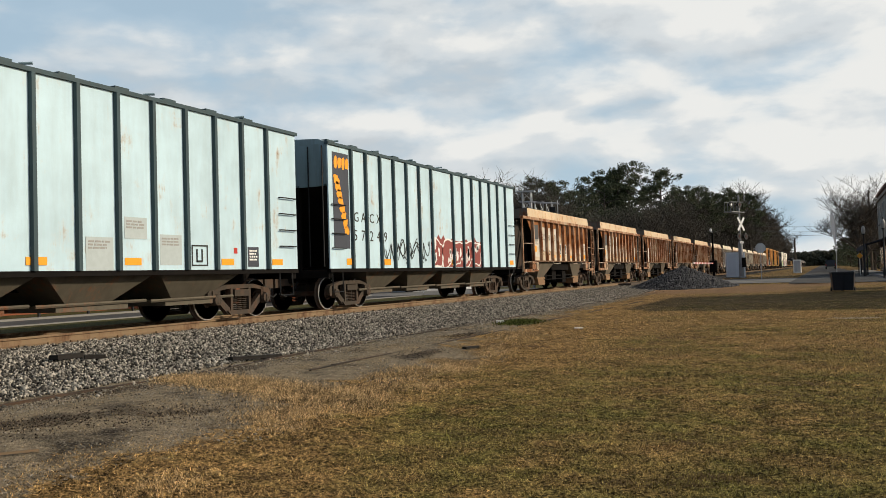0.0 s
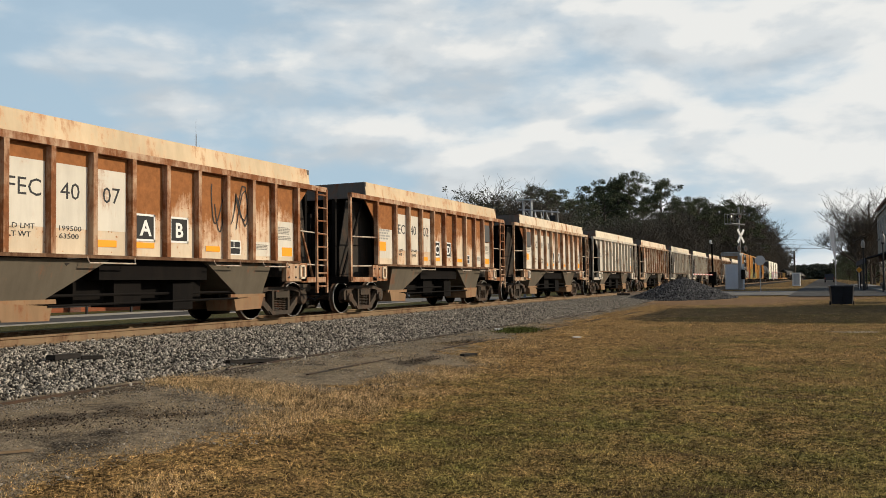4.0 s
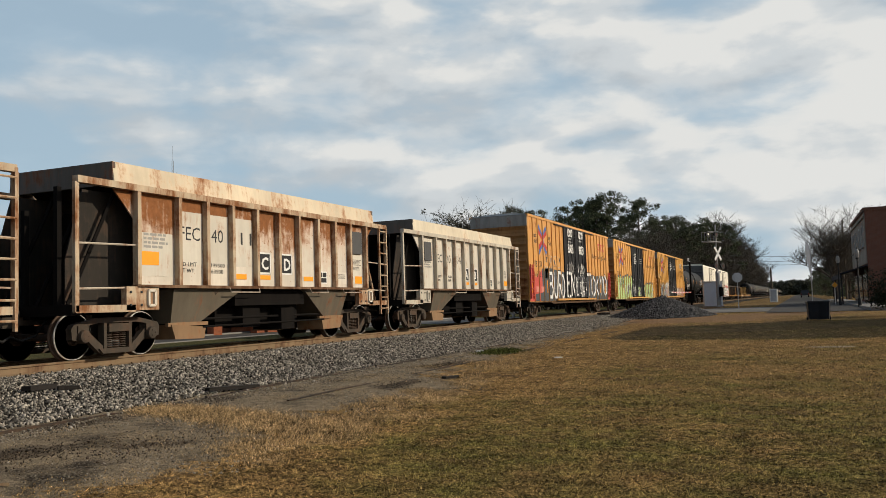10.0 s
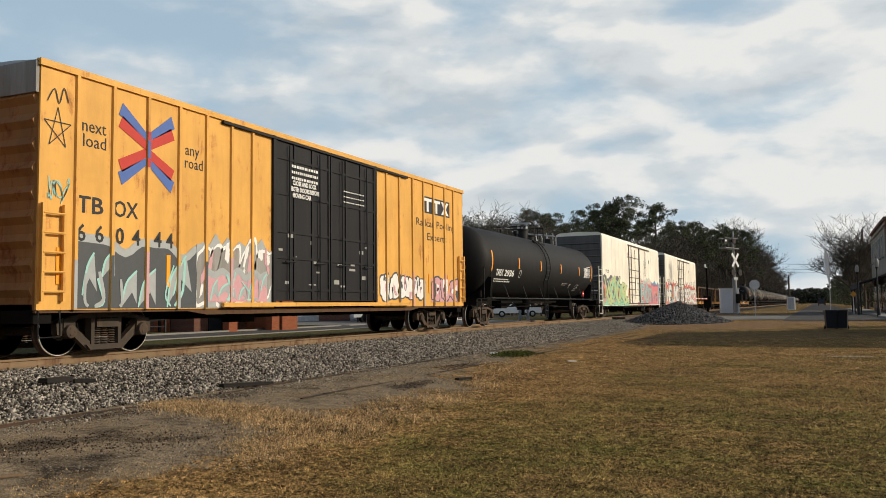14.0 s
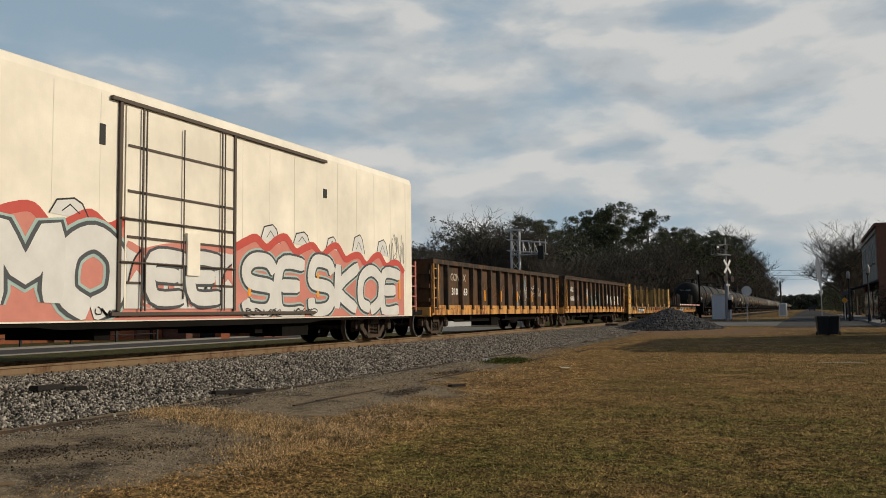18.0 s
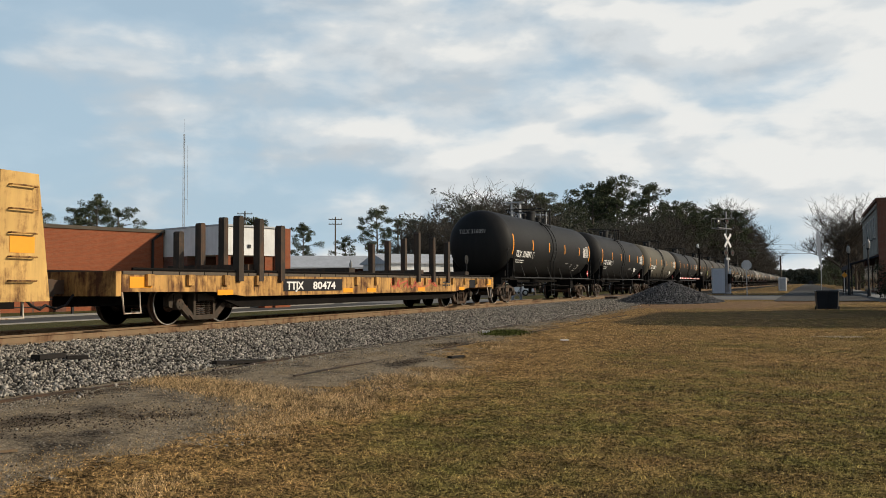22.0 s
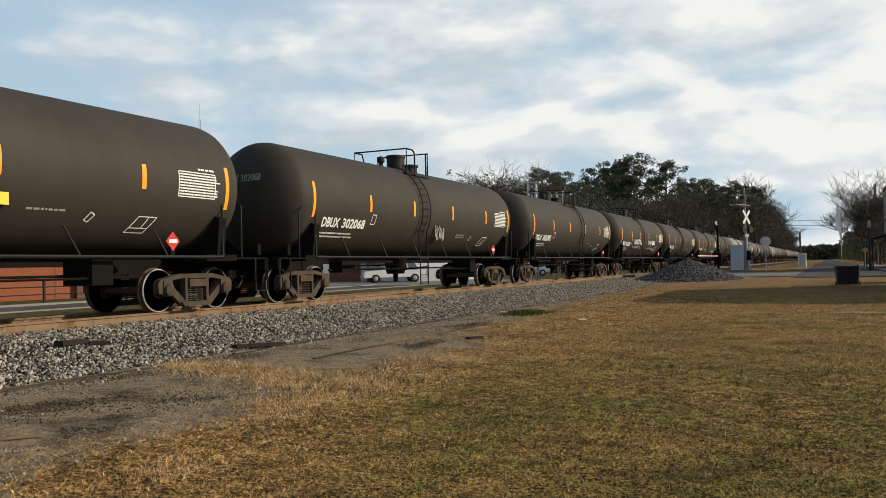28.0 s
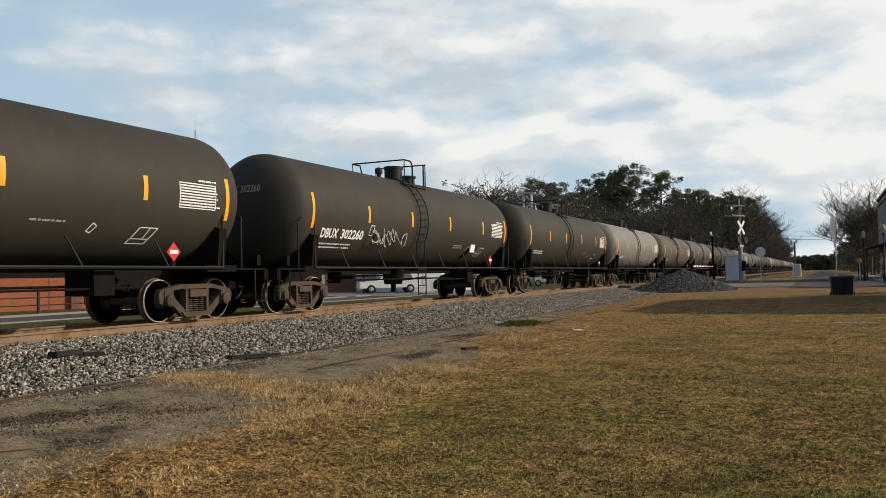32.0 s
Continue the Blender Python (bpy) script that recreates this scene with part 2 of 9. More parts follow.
    return n.done(col, rough, metal, bumped, 0.003, spec)


def flatpaint(name, color, rough=0.6, metal=0.0, var=0.14, scale=8.0):
    n = N(name)
    c = n.coords()
    col = n.mix(n.noise(c, scale, 6), tuple(k * (1 - var) for k in color), tuple(min(1, k * (1 + var)) for k in color))
    return n.done(col, rough, metal, n.noise(c, scale * 5, 3), 0.002, 0.25)


_glyphs = {}


def letters(text, size, material, parent, m, name="lettering", width=None, label="", bold=0.0, slant=0.0):
    """Written words as a thin mesh, built from Blender's own font. m: the pose of the words' lower left corner."""
    key = (text, round(size, 3), width, bold, slant)
    if key not in _glyphs:
        cu = bpy.data.curves.new("words", "FONT")
        cu.body, cu.size, cu.extrude, cu.resolution_u, cu.offset, cu.shear = text, size, 0.002, 2, bold, slant
        ob = bpy.data.objects.new("words", cu)
        scene.collection.objects.link(ob)
        dg = bpy.context.evaluated_depsgraph_get()
        me = bpy.data.meshes.new_from_object(ob.evaluated_get(dg))
        bpy.data.objects.remove(ob)
        if width:
            x = [v.co.x for v in me.vertices]
            k = width / max(1e-3, max(x) - min(x))
            for v in me.vertices:
                v.co.x *= k
        _glyphs[key] = me
    me = _glyphs[key].copy()
    me.materials.clear()
    me.materials.append(material)
    return part(name, me, None, parent, label, m)

# ---- the ground: lawn, old siding, ballast bank, street behind the track ----
XC, RAIL = -13.6, 0.565          # the track's middle line and the top of its rails


def step(a, b, t):
    t = max(0.0, min(1.0, (t - a) / (b - a)))
    return t * t * (3 - 2 * t)


def ground_height(x, y):
    rise = 0.36 * step(18, 62, y)
    if x > -8.3:
        base = 0.14 * step(-3.5, -7.6, x)
        z = max(base, rise) if x < 60 else rise
        return z + 0.03 * noise.noise((x * 0.16, y * 0.16, 0)) * step(60, 20, y)
    foot = max(0.14, rise)
    if x > -11.75:
        return foot + (0.385 - foot) * step(-8.3, -11.75, x) + 0.018 * noise.noise((x * 0.9, y * 0.7, 2))
    if x > -15.4:
        return 0.385
    return 0.385 - 0.34 * step(-15.4, -18.0, x)


def stretch(a, b, n, power=1.0):
    return [a + (b - a) * (i / n) ** power for i in range(n)]


gx = ([-2500, -1200, -600, -300, -170, -110, -80, -60, -48, -40, -34, -29, -25, -22, -20] + stretch(-19, -7, 44) + stretch(-7, 8, 30)
      + [8, 10, 13, 17, 22, 30, 40, 55, 80, 120, 200, 400, 900, 2500])
gy = ([-2500, -900, -300, -120, -60, -30, -15, -8] + stretch(-4, 44, 110) + [44, 46, 48, 50, 53, 56, 59, 62, 66, 72, 80, 90, 105, 125, 150, 190, 250, 340, 500, 800, 1400, 2500])
verts = [(x, y, ground_height(x, y)) for y in gy for x in gx]
nx = len(gx)
faces = [(j * nx + i, j * nx + i + 1, (j + 1) * nx + i + 1, (j + 1) * nx + i) for j in range(len(gy) - 1) for i in range(nx - 1)]


def LAWN_TONE(n, c):
    """Light and dark clumps of the turf."""
    k = n.math("ADD", n.math("MULTIPLY", n.noise(c, 33, 3, 0.6), 0.60), n.math("ADD", n.math("MULTIPLY", n.noise(c, 7.5, 4, 0.6), 0.25), n.math("MULTIPLY", n.noise(c, 1.3, 5, 0.6), 0.15)))
    return n.ramp(k, (0.41, 0.10), (0.495, 0.84), (0.58, 2.0))


def LAWN_GREEN(n, c):
    """How green the turf is: straw near its worn edge and in patches."""
    sep = n.node("ShaderNodeSeparateXYZ", Vector=c)
    inward = n.math("ADD", sep.outputs[0], n.math("ADD", n.math("MULTIPLY", sep.outputs[1], 0.08), 4.6))
    inward = n.math("MULTIPLY", n.math("MINIMUM", inward, 2.6), 0.055)
    k = n.math("ADD", n.math("MULTIPLY", n.noise(c, 2.2, 6, 0.65), 0.42), n.math("MULTIPLY", n.noise(c, 0.34, 5, 0.6), 0.50))
    out = n.math("MULTIPLY", n.math("MINIMUM", n.math("MAXIMUM", n.math("SUBTRACT", sep.outputs[1], 8.0), 0.0), 14.0), -0.0075)       # turns to straw with distance
    return n.ramp(n.math("ADD", n.math("ADD", k, inward), out), (0.49, 0.0), (0.66, 1.0))


def ground_material():
    n = N("lawn_and_gravel")
    c = n.coords(seed=False)
    sep = n.node("ShaderNodeSeparateXYZ", Vector=c)
    x, y = sep.outputs[0], sep.outputs[1]
    wob = n.math("SUBTRACT", n.noise(c, 0.55, 7, 0.68), 0.5)
    fine = n.noise(c, 46, 6, 0.75)
    mid = n.noise(c, 9, 7, 0.7)
    wide = n.noise(c, 0.28, 5, 0.6)
    tuft = n.math("SUBTRACT", n.noise(c, 3.2, 6, 0.7), 0.5)
    ragged = n.math("ADD", n.math("MULTIPLY", tuft, 1.5), n.math("MULTIPLY", n.math("SUBTRACT", mid, 0.5), 1.3))

    def spot_at(cx, cy, rx, ry, turn=0.0):
        """A ragged patch of ground: 1 inside, 0 outside."""
        k = n.node("ShaderNodeMapping", Vector=n.node("ShaderNodeCombineXYZ", X=n.math("SUBTRACT", x, cx), Y=n.math("SUBTRACT", y, cy)).outputs[0], Rotation=(0, 0, radians(-turn)), Scale=(1, 1, 1))
        sc = n.node("ShaderNodeVectorMath", Vector=k.outputs[0])
        sc.operation = "MULTIPLY"
        sc.inputs[1].default_value = (1 / rx, 1 / ry, 0)
        ln = n.node("ShaderNodeVectorMath", Vector=sc.outputs[0])
        ln.operation = "LENGTH"
        return n.ramp(n.math("ADD", ln.outputs["Value"], ragged), (0.75, 1.0), (1.0, 0.0))

    def patches(*rows):
        m = spot_at(*rows[0])
        for row in rows[1:]:
            m = n.math("MAXIMUM", m, spot_at(*row))
        return m

    speck = n.ramp(n.math("ADD", n.math("MULTIPLY", fine, 0.65), n.math("MULTIPLY", mid, 0.35)), (0.40, 0.0), (0.60, 1.0))
    # winter lawn: straw along its worn edge, green further in, bare brown streaks
    clump = LAWN_TONE(n, c)
    straw = n.mix(speck, (0.030, 0.019, 0.008), (0.365, 0.225, 0.086))
    green = n.mix(speck, (0.016, 0.014, 0.0045), (0.203, 0.168, 0.048))
    lawn = n.mix(LAWN_GREEN(n, c), straw, green)
    lawn = n.mix(1.0, lawn, clump, "MULTIPLY")
    streak = n.node("ShaderNodeMapping", Vector=c, Scale=(0.55, 1.5, 1.0), Rotation=(0, 0, radians(24)))
    worn = n.math("MAXIMUM", n.ramp(n.noise(streak.outputs[0], 1.1, 8, 0.7), (0.56, 0.0), (0.66, 0.75)), n.math("MULTIPLY", patches((-5.3, 14.8, 0.8, 0.35, 0), (-2.9, 14.8, 0.7, 0.3, 0), (-0.4, 10.5, 0.55, 0.18, 10), (-2.6, 17.5, 0.9, 0.3, 8)), 0.85))
    lawn = n.mix(worn, lawn, n.mix(fine, (0.040, 0.023, 0.011), (0.13, 0.078, 0.04)))
    lawn = n.mix(patches((0.7, 23.5, 0.7, 0.35, 10)), lawn, n.mix(fine, (0.20, 0.16, 0.11), (0.42, 0.36, 0.27)))
    lawn = n.mix(n.math("MULTIPLY", patches((-5.5, 45.5, 5.2, 5.5, 0), (-1.0, 50.0, 4.0, 3.4, 0)), 0.85), lawn, n.mix(speck, (0.10, 0.055, 0.028), (0.30, 0.19, 0.11)))
    # gravel and worn earth by the old siding
    vor = n.node("ShaderNodeTexVoronoi", Vector=c, Scale=34.0)
    grit = n.mix(n.ramp(vor.outputs["Distance"], (0.0, 1.0), (0.55, 0.0)), (0.038, 0.031, 0.023), n.mix(vor.outputs["Color"], (0.13, 0.11, 0.08), (0.40, 0.345, 0.26)))
    earth = n.mix(speck, (0.080, 0.063, 0.043), (0.38, 0.305, 0.205))
    grit = n.mix(n.ramp(n.noise(c, 1.1, 6, 0.65), (0.36, 0.0), (0.50, 0.95)), grit, earth)
    grit = n.mix(n.ramp(n.noise(c, 1.7, 8, 0.72, 0.4), (0.54, 0.0), (0.64, 0.65)), grit, n.mix(fine, (0.030, 0.023, 0.017), (0.095, 0.076, 0.057)))
    grit = n.mix(n.math("MULTIPLY", patches((-8.0, 7.35, 0.75, 0.28, 70), (-7.85, 9.85, 0.45, 0.28, 80), (-6.9, 5.5, 0.7, 0.3, 60), (-6.2, 12.6, 0.9, 0.22, 95), (-6.0, 6.6, 0.5, 0.16, 50), (-7.0, 16.5, 1.2, 0.25, 92)), 0.6), grit, n.mix(fine, (0.014, 0.011, 0.008), (0.085, 0.066, 0.048)))
    edge = n.math("SUBTRACT", n.math("MULTIPLY", x, -0.42), 2.02)               # grows towards the track
    fade = n.math("MULTIPLY", n.math("SUBTRACT", y, 6.0), -0.05)               # the worn strip narrows with distance
    strip_ = n.ramp(n.math("ADD", n.math("ADD", edge, fade), n.math("ADD", n.math("MULTIPLY", wob, 1.3), n.math("MULTIPLY", tuft, 1.2))), (0.16, 0.0), (0.26, 1.0))
    gravel = n.math("MAXIMUM", strip_, patches((-6.2, 5.9, 1.6, 1.2, 55), (-6.0, 11.6, 0.9, 2.2, -12)))
    stones_ = n.ramp(n.math("ADD", n.math("MULTIPLY", n.math("ADD", x, 8.5), -1.0), n.math("MULTIPLY", tuft, 0.8)), (0.0, 0.0), (0.5, 1.0))
    # the black between the stones is the gaps' shade put into the colour
    rock = n.mix(n.ramp(vor.outputs["Distance"], (0.0, 1.0), (0.6, 0.0)), (0.006, 0.005, 0.005), n.mix(vor.outputs["Color"], (0.05, 0.046, 0.040), (0.30, 0.275, 0.235)))
    far = n.ramp(n.math("MULTIPLY", n.math("ADD", x, 15.7), -1.4), (0.0, 0.0), (1.0, 1.0))
    verge = n.mix(speck, (0.03, 0.034, 0.011), (0.115, 0.10, 0.042))
    col = n.mix(gravel, lawn, grit)
    col = n.mix(stones_, col, rock)
    col = n.mix(far, col, verge)
    h = n.math("ADD", n.math("MULTIPLY", speck, 0.6), n.math("MULTIPLY", n.math("SUBTRACT", 1.0, vor.outputs["Distance"]), gravel))
    return n.done(col, 0.97, 0, h, 0.03, 0.05)


ground_mesh = bpy.data.meshes.new("ground")
ground_mesh.from_pydata(verts, [], faces)
ground_mesh.polygons.foreach_set("use_smooth", [True] * len(faces))
ground_mesh.materials.append(ground_material())
tagged(new("ground", ground_mesh), "dry brown winter lawn running into grey gravel by the track", "ground", kind="structure")


# ---- the running track, the half-buried siding, and the ballast ----
rail_rust = paint("rail_rust", (0.21, 0.145, 0.085), 0.8, rust=0.3, rust_color=(0.09, 0.048, 0.026), dirt=0.25)
rail_head = flatpaint("rail_head", (0.30, 0.24, 0.19), 0.4, 0.7)
buried_steel = paint("buried_steel", (0.035, 0.028, 0.023), 0.9, rust=0.3, rust_color=(0.06, 0.036, 0.022), dirt=0.4)
tie_wood = paint("tie_wood", (0.085, 0.065, 0.05), 0.9, dirt=0.5)


def rail_mesh(y0, y1, rust_, head):
    g = G()
    g.prism([(-0.076, 0.0), (0.076, 0.0), (0.072, 0.014), (0.015, 0.03), (0.009, 0.125), (0.034, 0.135), (-0.034, 0.135), (-0.009, 0.125), (-0.015, 0.03), (-0.072, 0.014)], "y", y0, y1)
    g.slot = 1
    g.prism([(-0.036, 0.135), (0.036, 0.135), (0.036, 0.162), (0.028, 0.172), (-0.028, 0.172), (-0.036, 0.162)], "y", y0, y1)
    return g.mesh("rail", [rust_, head])


track = tagged(new("railway_track"), "rusty steel rails spiked to weathered wooden ties", "railway track", kind="structure")
track_rail = rail_mesh(-90, 900, rail_rust, rail_rust)
for s in (-1, 1):
    part("rail", track_rail, None, track, "rust-brown steel rail", (XC + s * 0.755, 0, RAIL - 0.172))
tie_mesh = G().bevbox(-1.30, 1.30, -0.115, 0.115, -0.17, 0.0, 0.012).mesh("tie", tie_wood)
plate = G()
for s in (-1, 1):
    plate.box(s * 0.755 - 0.18, s * 0.755 + 0.18, -0.1, 0.1, 0.0, 0.012)
    for d in (-0.11, 0.11):
        plate.box(s * 0.755 + d - 0.02, s * 0.755 + d + 0.02, -0.06, -0.03, 0.0, 0.05)
plate_mesh = plate.mesh("tie_plate", rail_rust)
rnd = random.Random(4)
for k in range(150):
    y = 2 + k * 0.54
    tie = part("tie", tie_mesh, None, track, at=pose(XC + rnd.uniform(-0.04, 0.04), y, RAIL - 0.176, 0, 0, rnd.uniform(-1, 1)))
    part("tie_plate", plate_mesh, None, tie)

siding = tagged(new("old_siding"), "half-buried rusty rails of a disused siding", "railway track", kind="structure")
for x in (-8.16, -6.72):
    g = G()
    n = 60
    for k in range(n):
        y0, y1 = -2 + k * 0.6, -2 + (k + 1) * 0.6
        dip = 0.012 * math.sin(k * 0.7 + x)
        sunk = (0.035 if x > -7 else 0.022) + (0.10 * step(10.2, 8.6, y0) * step(3.5, 5.0, y0) if x > -7 else 0.0)
        za = ground_height(x, y0) - 0.088 + dip - sunk
        g.prism([(-0.024 + x, za), (0.024 + x, za), (0.024 + x, za + 0.132), (-0.024 + x, za + 0.132)], "y", y0, y1)
    part("rail", g, buried_steel, siding, "buried rusty rail")


def stones(name, label, category, count, place, size, material, seed):
    """Loose stones as one heap: small uneven eight-sided lumps."""
    r = np.random.default_rng(seed)
    base = np.array([(1, 0, 0), (-1, 0, 0), (0, 1, 0), (0, -1, 0), (0, 0, 1), (0, 0, -1)], float)
    tri = np.array([(0, 2, 4), (2, 1, 4), (1, 3, 4), (3, 0, 4), (2, 0, 5), (1, 2, 5), (3, 1, 5), (0, 3, 5)])
    pts = place(r, count)
    q = r.normal(size=(count, 3, 3))
    q = np.linalg.qr(q)[0]
    sz = size * r.lognormal(0, 0.28, (count, 1, 1))
    v = base[None] * r.uniform(0.55, 1.15, (count, 6, 1)) * np.array((1.0, 0.8, 0.6))
    v = np.einsum("nij,nkj->nki", q, v) * sz + pts[:, None, :]
    f = (tri[None] + 6 * np.arange(count)[:, None, None]).reshape(-1, 3)
    me = bpy.data.meshes.new(name)
    me.vertices.add(count * 6)
    me.vertices.foreach_set("co", v.reshape(-1))
    me.loops.add(len(f) * 3)
    me.loops.foreach_set("vertex_index", f.reshape(-1).astype(np.int32))
    me.polygons.add(len(f))
    me.polygons.foreach_set("loop_start", np.arange(0, len(f) * 3, 3, dtype=np.int32))
    me.update()
    me.validate()
    me.materials.append(material)
    return tagged(new(name, me), label, category, kind="stuff")


def stone_material(name, dark, light):
    n = N(name)
    geo = n.t.nodes.new("ShaderNodeNewGeometry")
    c = n.coords(seed=False)
    col = n.mix(n.math("POWER", geo.outputs["Random Per Island"], 1.6), dark, light)
    col = n.mix(n.math("MULTIPLY", n.noise(c, 14, 5), 0.5), col, dark)
    return n.done(col, 0.9, 0, n.noise(c, 90, 4), 0.004, 0.2)


granite = stone_material("ballast_granite", (0.016, 0.014, 0.012), (0.64, 0.575, 0.475))
heights = np.vectorize(ground_height)


def on_bank(r, n):
    y = 3 + 67 * r.random(n) ** 1.7
    x = -12.6 + 4.22 * r.random(n) ** 1.05
    x = np.where(r.random(n) < 0.05, x + r.random(n) * 0.8, x)
    return np.stack([x, y, heights(x, y) + 0.012], 1)


def in_track(r, n):
    y = 3 + 77 * r.random(n) ** 1.5
    x = -15.4 + 3.1 * r.random(n)
    return np.stack([x, y, heights(x, y) + 0.004], 1)


stones("ballast", "coarse grey granite ballast stones along the track", "ballast", 92000, on_bank, 0.029, granite, 1)
stones("ballast_between_rails", "grey ballast stones between the ties", "ballast", 9000, in_track, 0.032, granite, 2)


# ---- grass ----
def blades(name, label, count, place, height, seed, material, width=0.005):
    """Grass blades as one sheet of leaning three-cornered slips."""
    r = np.random.default_rng(seed)
    p = place(r, count)
    n_ = len(p)
    a = r.random(n_) * 6.283
    d = np.hypot(p[:, 0], p[:, 1])
    w = (width * (0.6 + 0.11 * d) * r.uniform(0.6, 1.3, n_))[:, None]
    side = np.stack([np.cos(a), np.sin(a), np.zeros(n_)], 1) * w
    h = height * r.lognormal(0, 0.35, n_)
    lean = r.normal(size=(n_, 2)) * (h * 0.6)[:, None]
    tip = p + np.stack([lean[:, 0], lean[:, 1], h], 1)
    v = np.stack([p - side, p + side, tip], 1).reshape(-1, 3)
    me = bpy.data.meshes.new(name)
    me.vertices.add(n_ * 3)
    me.vertices.foreach_set("co", v.reshape(-1))
    me.loops.add(n_ * 3)
    me.loops.foreach_set("vertex_index", np.arange(n_ * 3, dtype=np.int32))
    me.polygons.add(n_)
    me.polygons.foreach_set("loop_start", np.arange(0, n_ * 3, 3, dtype=np.int32))
    me.update()
    me.materials.append(material)
    return tagged(new(name, me), label, "grass", kind="stuff")


def grass_material(name, straw, green, share):
    n = N(name)
    geo = n.t.nodes.new("ShaderNodeNewGeometry")
    c = n.coords(seed=False)
    pick = geo.outputs["Random Per Island"]
    k = n.math("MULTIPLY", LAWN_GREEN(n, c), share)
    tone = LAWN_TONE(n, c)
    col = n.mix(k, n.mix(pick, tuple(q * 0.12 for q in straw), tuple(q * 1.70 for q in straw)), n.mix(pick, tuple(q * 0.14 for q in green), tuple(q * 1.75 for q in green)))
    col = n.mix(1.0, col, tone, "MULTIPLY")
    return n.done(col, 0.9, 0, None, 0, 0.05)


def bare(r, x, y):
    """Where the worn strip begins, with a ragged edge."""
    w_ = 0.9 * np.sin(y * 0.9 + 0.6 * np.sin(y * 2.3)) * np.exp(-((y - 7) / 7) ** 2) + 0.5 * np.sin(y * 2.1 + x)
    notch = 1.0 * np.exp(-((y - 12.2) / 1.6) ** 2) + 0.5 * np.exp(-((y - 5.9) / 0.9) ** 2)
    return -5.15 - 0.11 * np.maximum(0, y - 6) + 0.25 * w_ + notch


def on_lawn(r, n):
    far_ = 4.2 * (30 / 4.2) ** (r.random(n) ** 0.85)
    right_ = (r.random(n) * 1.30 - 0.66) * far_
    a = radians(24)
    x, y = right_ * math.cos(a) - far_ * math.sin(a), right_ * math.sin(a) + far_ * math.cos(a)
    keep = x > bare(r, x, y) + r.normal(size=n) * 0.35
    x, y = x[keep], y[keep]
    return np.stack([x, y, heights(x, y) - 0.004], 1)


def on_tufts(r, n):
    """Long dry grass that runs from the siding's rail into the lawn, and loose clumps along the worn edge."""
    t = r.random(n)
    x = -8.05 + 3.2 * t + r.normal(size=n) * 0.16
    y = 8.75 - 0.75 * t + r.normal(size=n) * (0.20 + 0.18 * t)
    k = r.integers(0, 26, n)
    q = np.random.default_rng(99)
    cy = 4.2 + 14 * q.random(26) ** 1.3
    cx = -4.9 - 0.08 * (cy - 6) + q.normal(size=26) * 0.35
    loose = r.random(n) < 0.42
    x = np.where(loose, cx[k] + r.normal(size=n) * 0.16, x)
    y = np.where(loose, cy[k] + r.normal(size=n) * 0.20, y)
    return np.stack([x, y, heights(x, y) - 0.004], 1)


def on_weeds(r, n):
    c = np.array([(-7.15, 20.0), (-7.1, 20.5)])
    k = r.integers(0, len(c), n)
    p = c[k] + r.normal(size=(n, 2)) * np.array((0.20, 0.34))
    return np.stack([p[:, 0], p[:, 1], heights(p[:, 0], p[:, 1]) - 0.004], 1)


def on_strip(r, n):
    y = 3 + 40 * r.random(n) ** 1.6
    x = bare(r, 0, y) + 0.3 - (8.3 + bare(r, 0, y) + 0.3) * r.random(n)
    keep = np.sin(x * 2.3 + 1.7 * np.sin(y * 1.3)) + np.sin(y * 1.9 + x) > r.normal(size=n) * 0.8
    x, y = x[keep], y[keep]
    m = n - len(x)
    x, y = np.concatenate([x, -8.25 + 0.7 * r.random(m) ** 2]), np.concatenate([y, 3 + 40 * r.random(m) ** 1.5])
    return np.stack([x, y, heights(x, y) + 0.002], 1)


pebble = stone_material("strip_pebble", (0.07, 0.058, 0.043), (0.50, 0.44, 0.35))
def on_debris(r, n):
    c = np.array([(-8.0, 7.35), (-7.9, 7.8), (-7.85, 9.85), (-6.9, 5.5), (-6.6, 5.9), (-6.2, 12.6), (-6.0, 6.6), (-7.0, 16.5), (-5.2, 9.3)])
    k = r.integers(0, len(c), n)
    p = c[k] + r.normal(size=(n, 2)) * np.array((0.20, 0.45))
    return np.stack([p[:, 0], p[:, 1], heights(p[:, 0], p[:, 1]) + 0.006], 1)


stones("bark_crumbs", "dark rotted wood crumbs strewn along the old siding", "debris", 2600, on_debris, 0.011, stone_material("rotted_wood", (0.012, 0.009, 0.006), (0.14, 0.10, 0.07)), 31)
stones("loose_gravel", "fine loose gravel strewn over the worn earth", "gravel", 26000, on_strip, 0.013, pebble, 21)
blades("lawn_grass", "short dry brown and green winter grass", 480000, on_lawn, 0.0155, 3, grass_material("winter_grass", (0.44, 0.285, 0.112), (0.245, 0.215, 0.060), 0.95), 0.0025)
def on_stray(r, n):
    q = np.random.default_rng(61)
    cy = 4.0 + 20 * q.random(150) ** 1.5
    cx = -8.1 + 3.2 * q.random(150)
    k = r.integers(0, 150, n)
    x, y = cx[k] + r.normal(size=n) * 0.13, cy[k] + r.normal(size=n) * 0.24
    return np.stack([x, y, heights(x, y) - 0.003], 1)


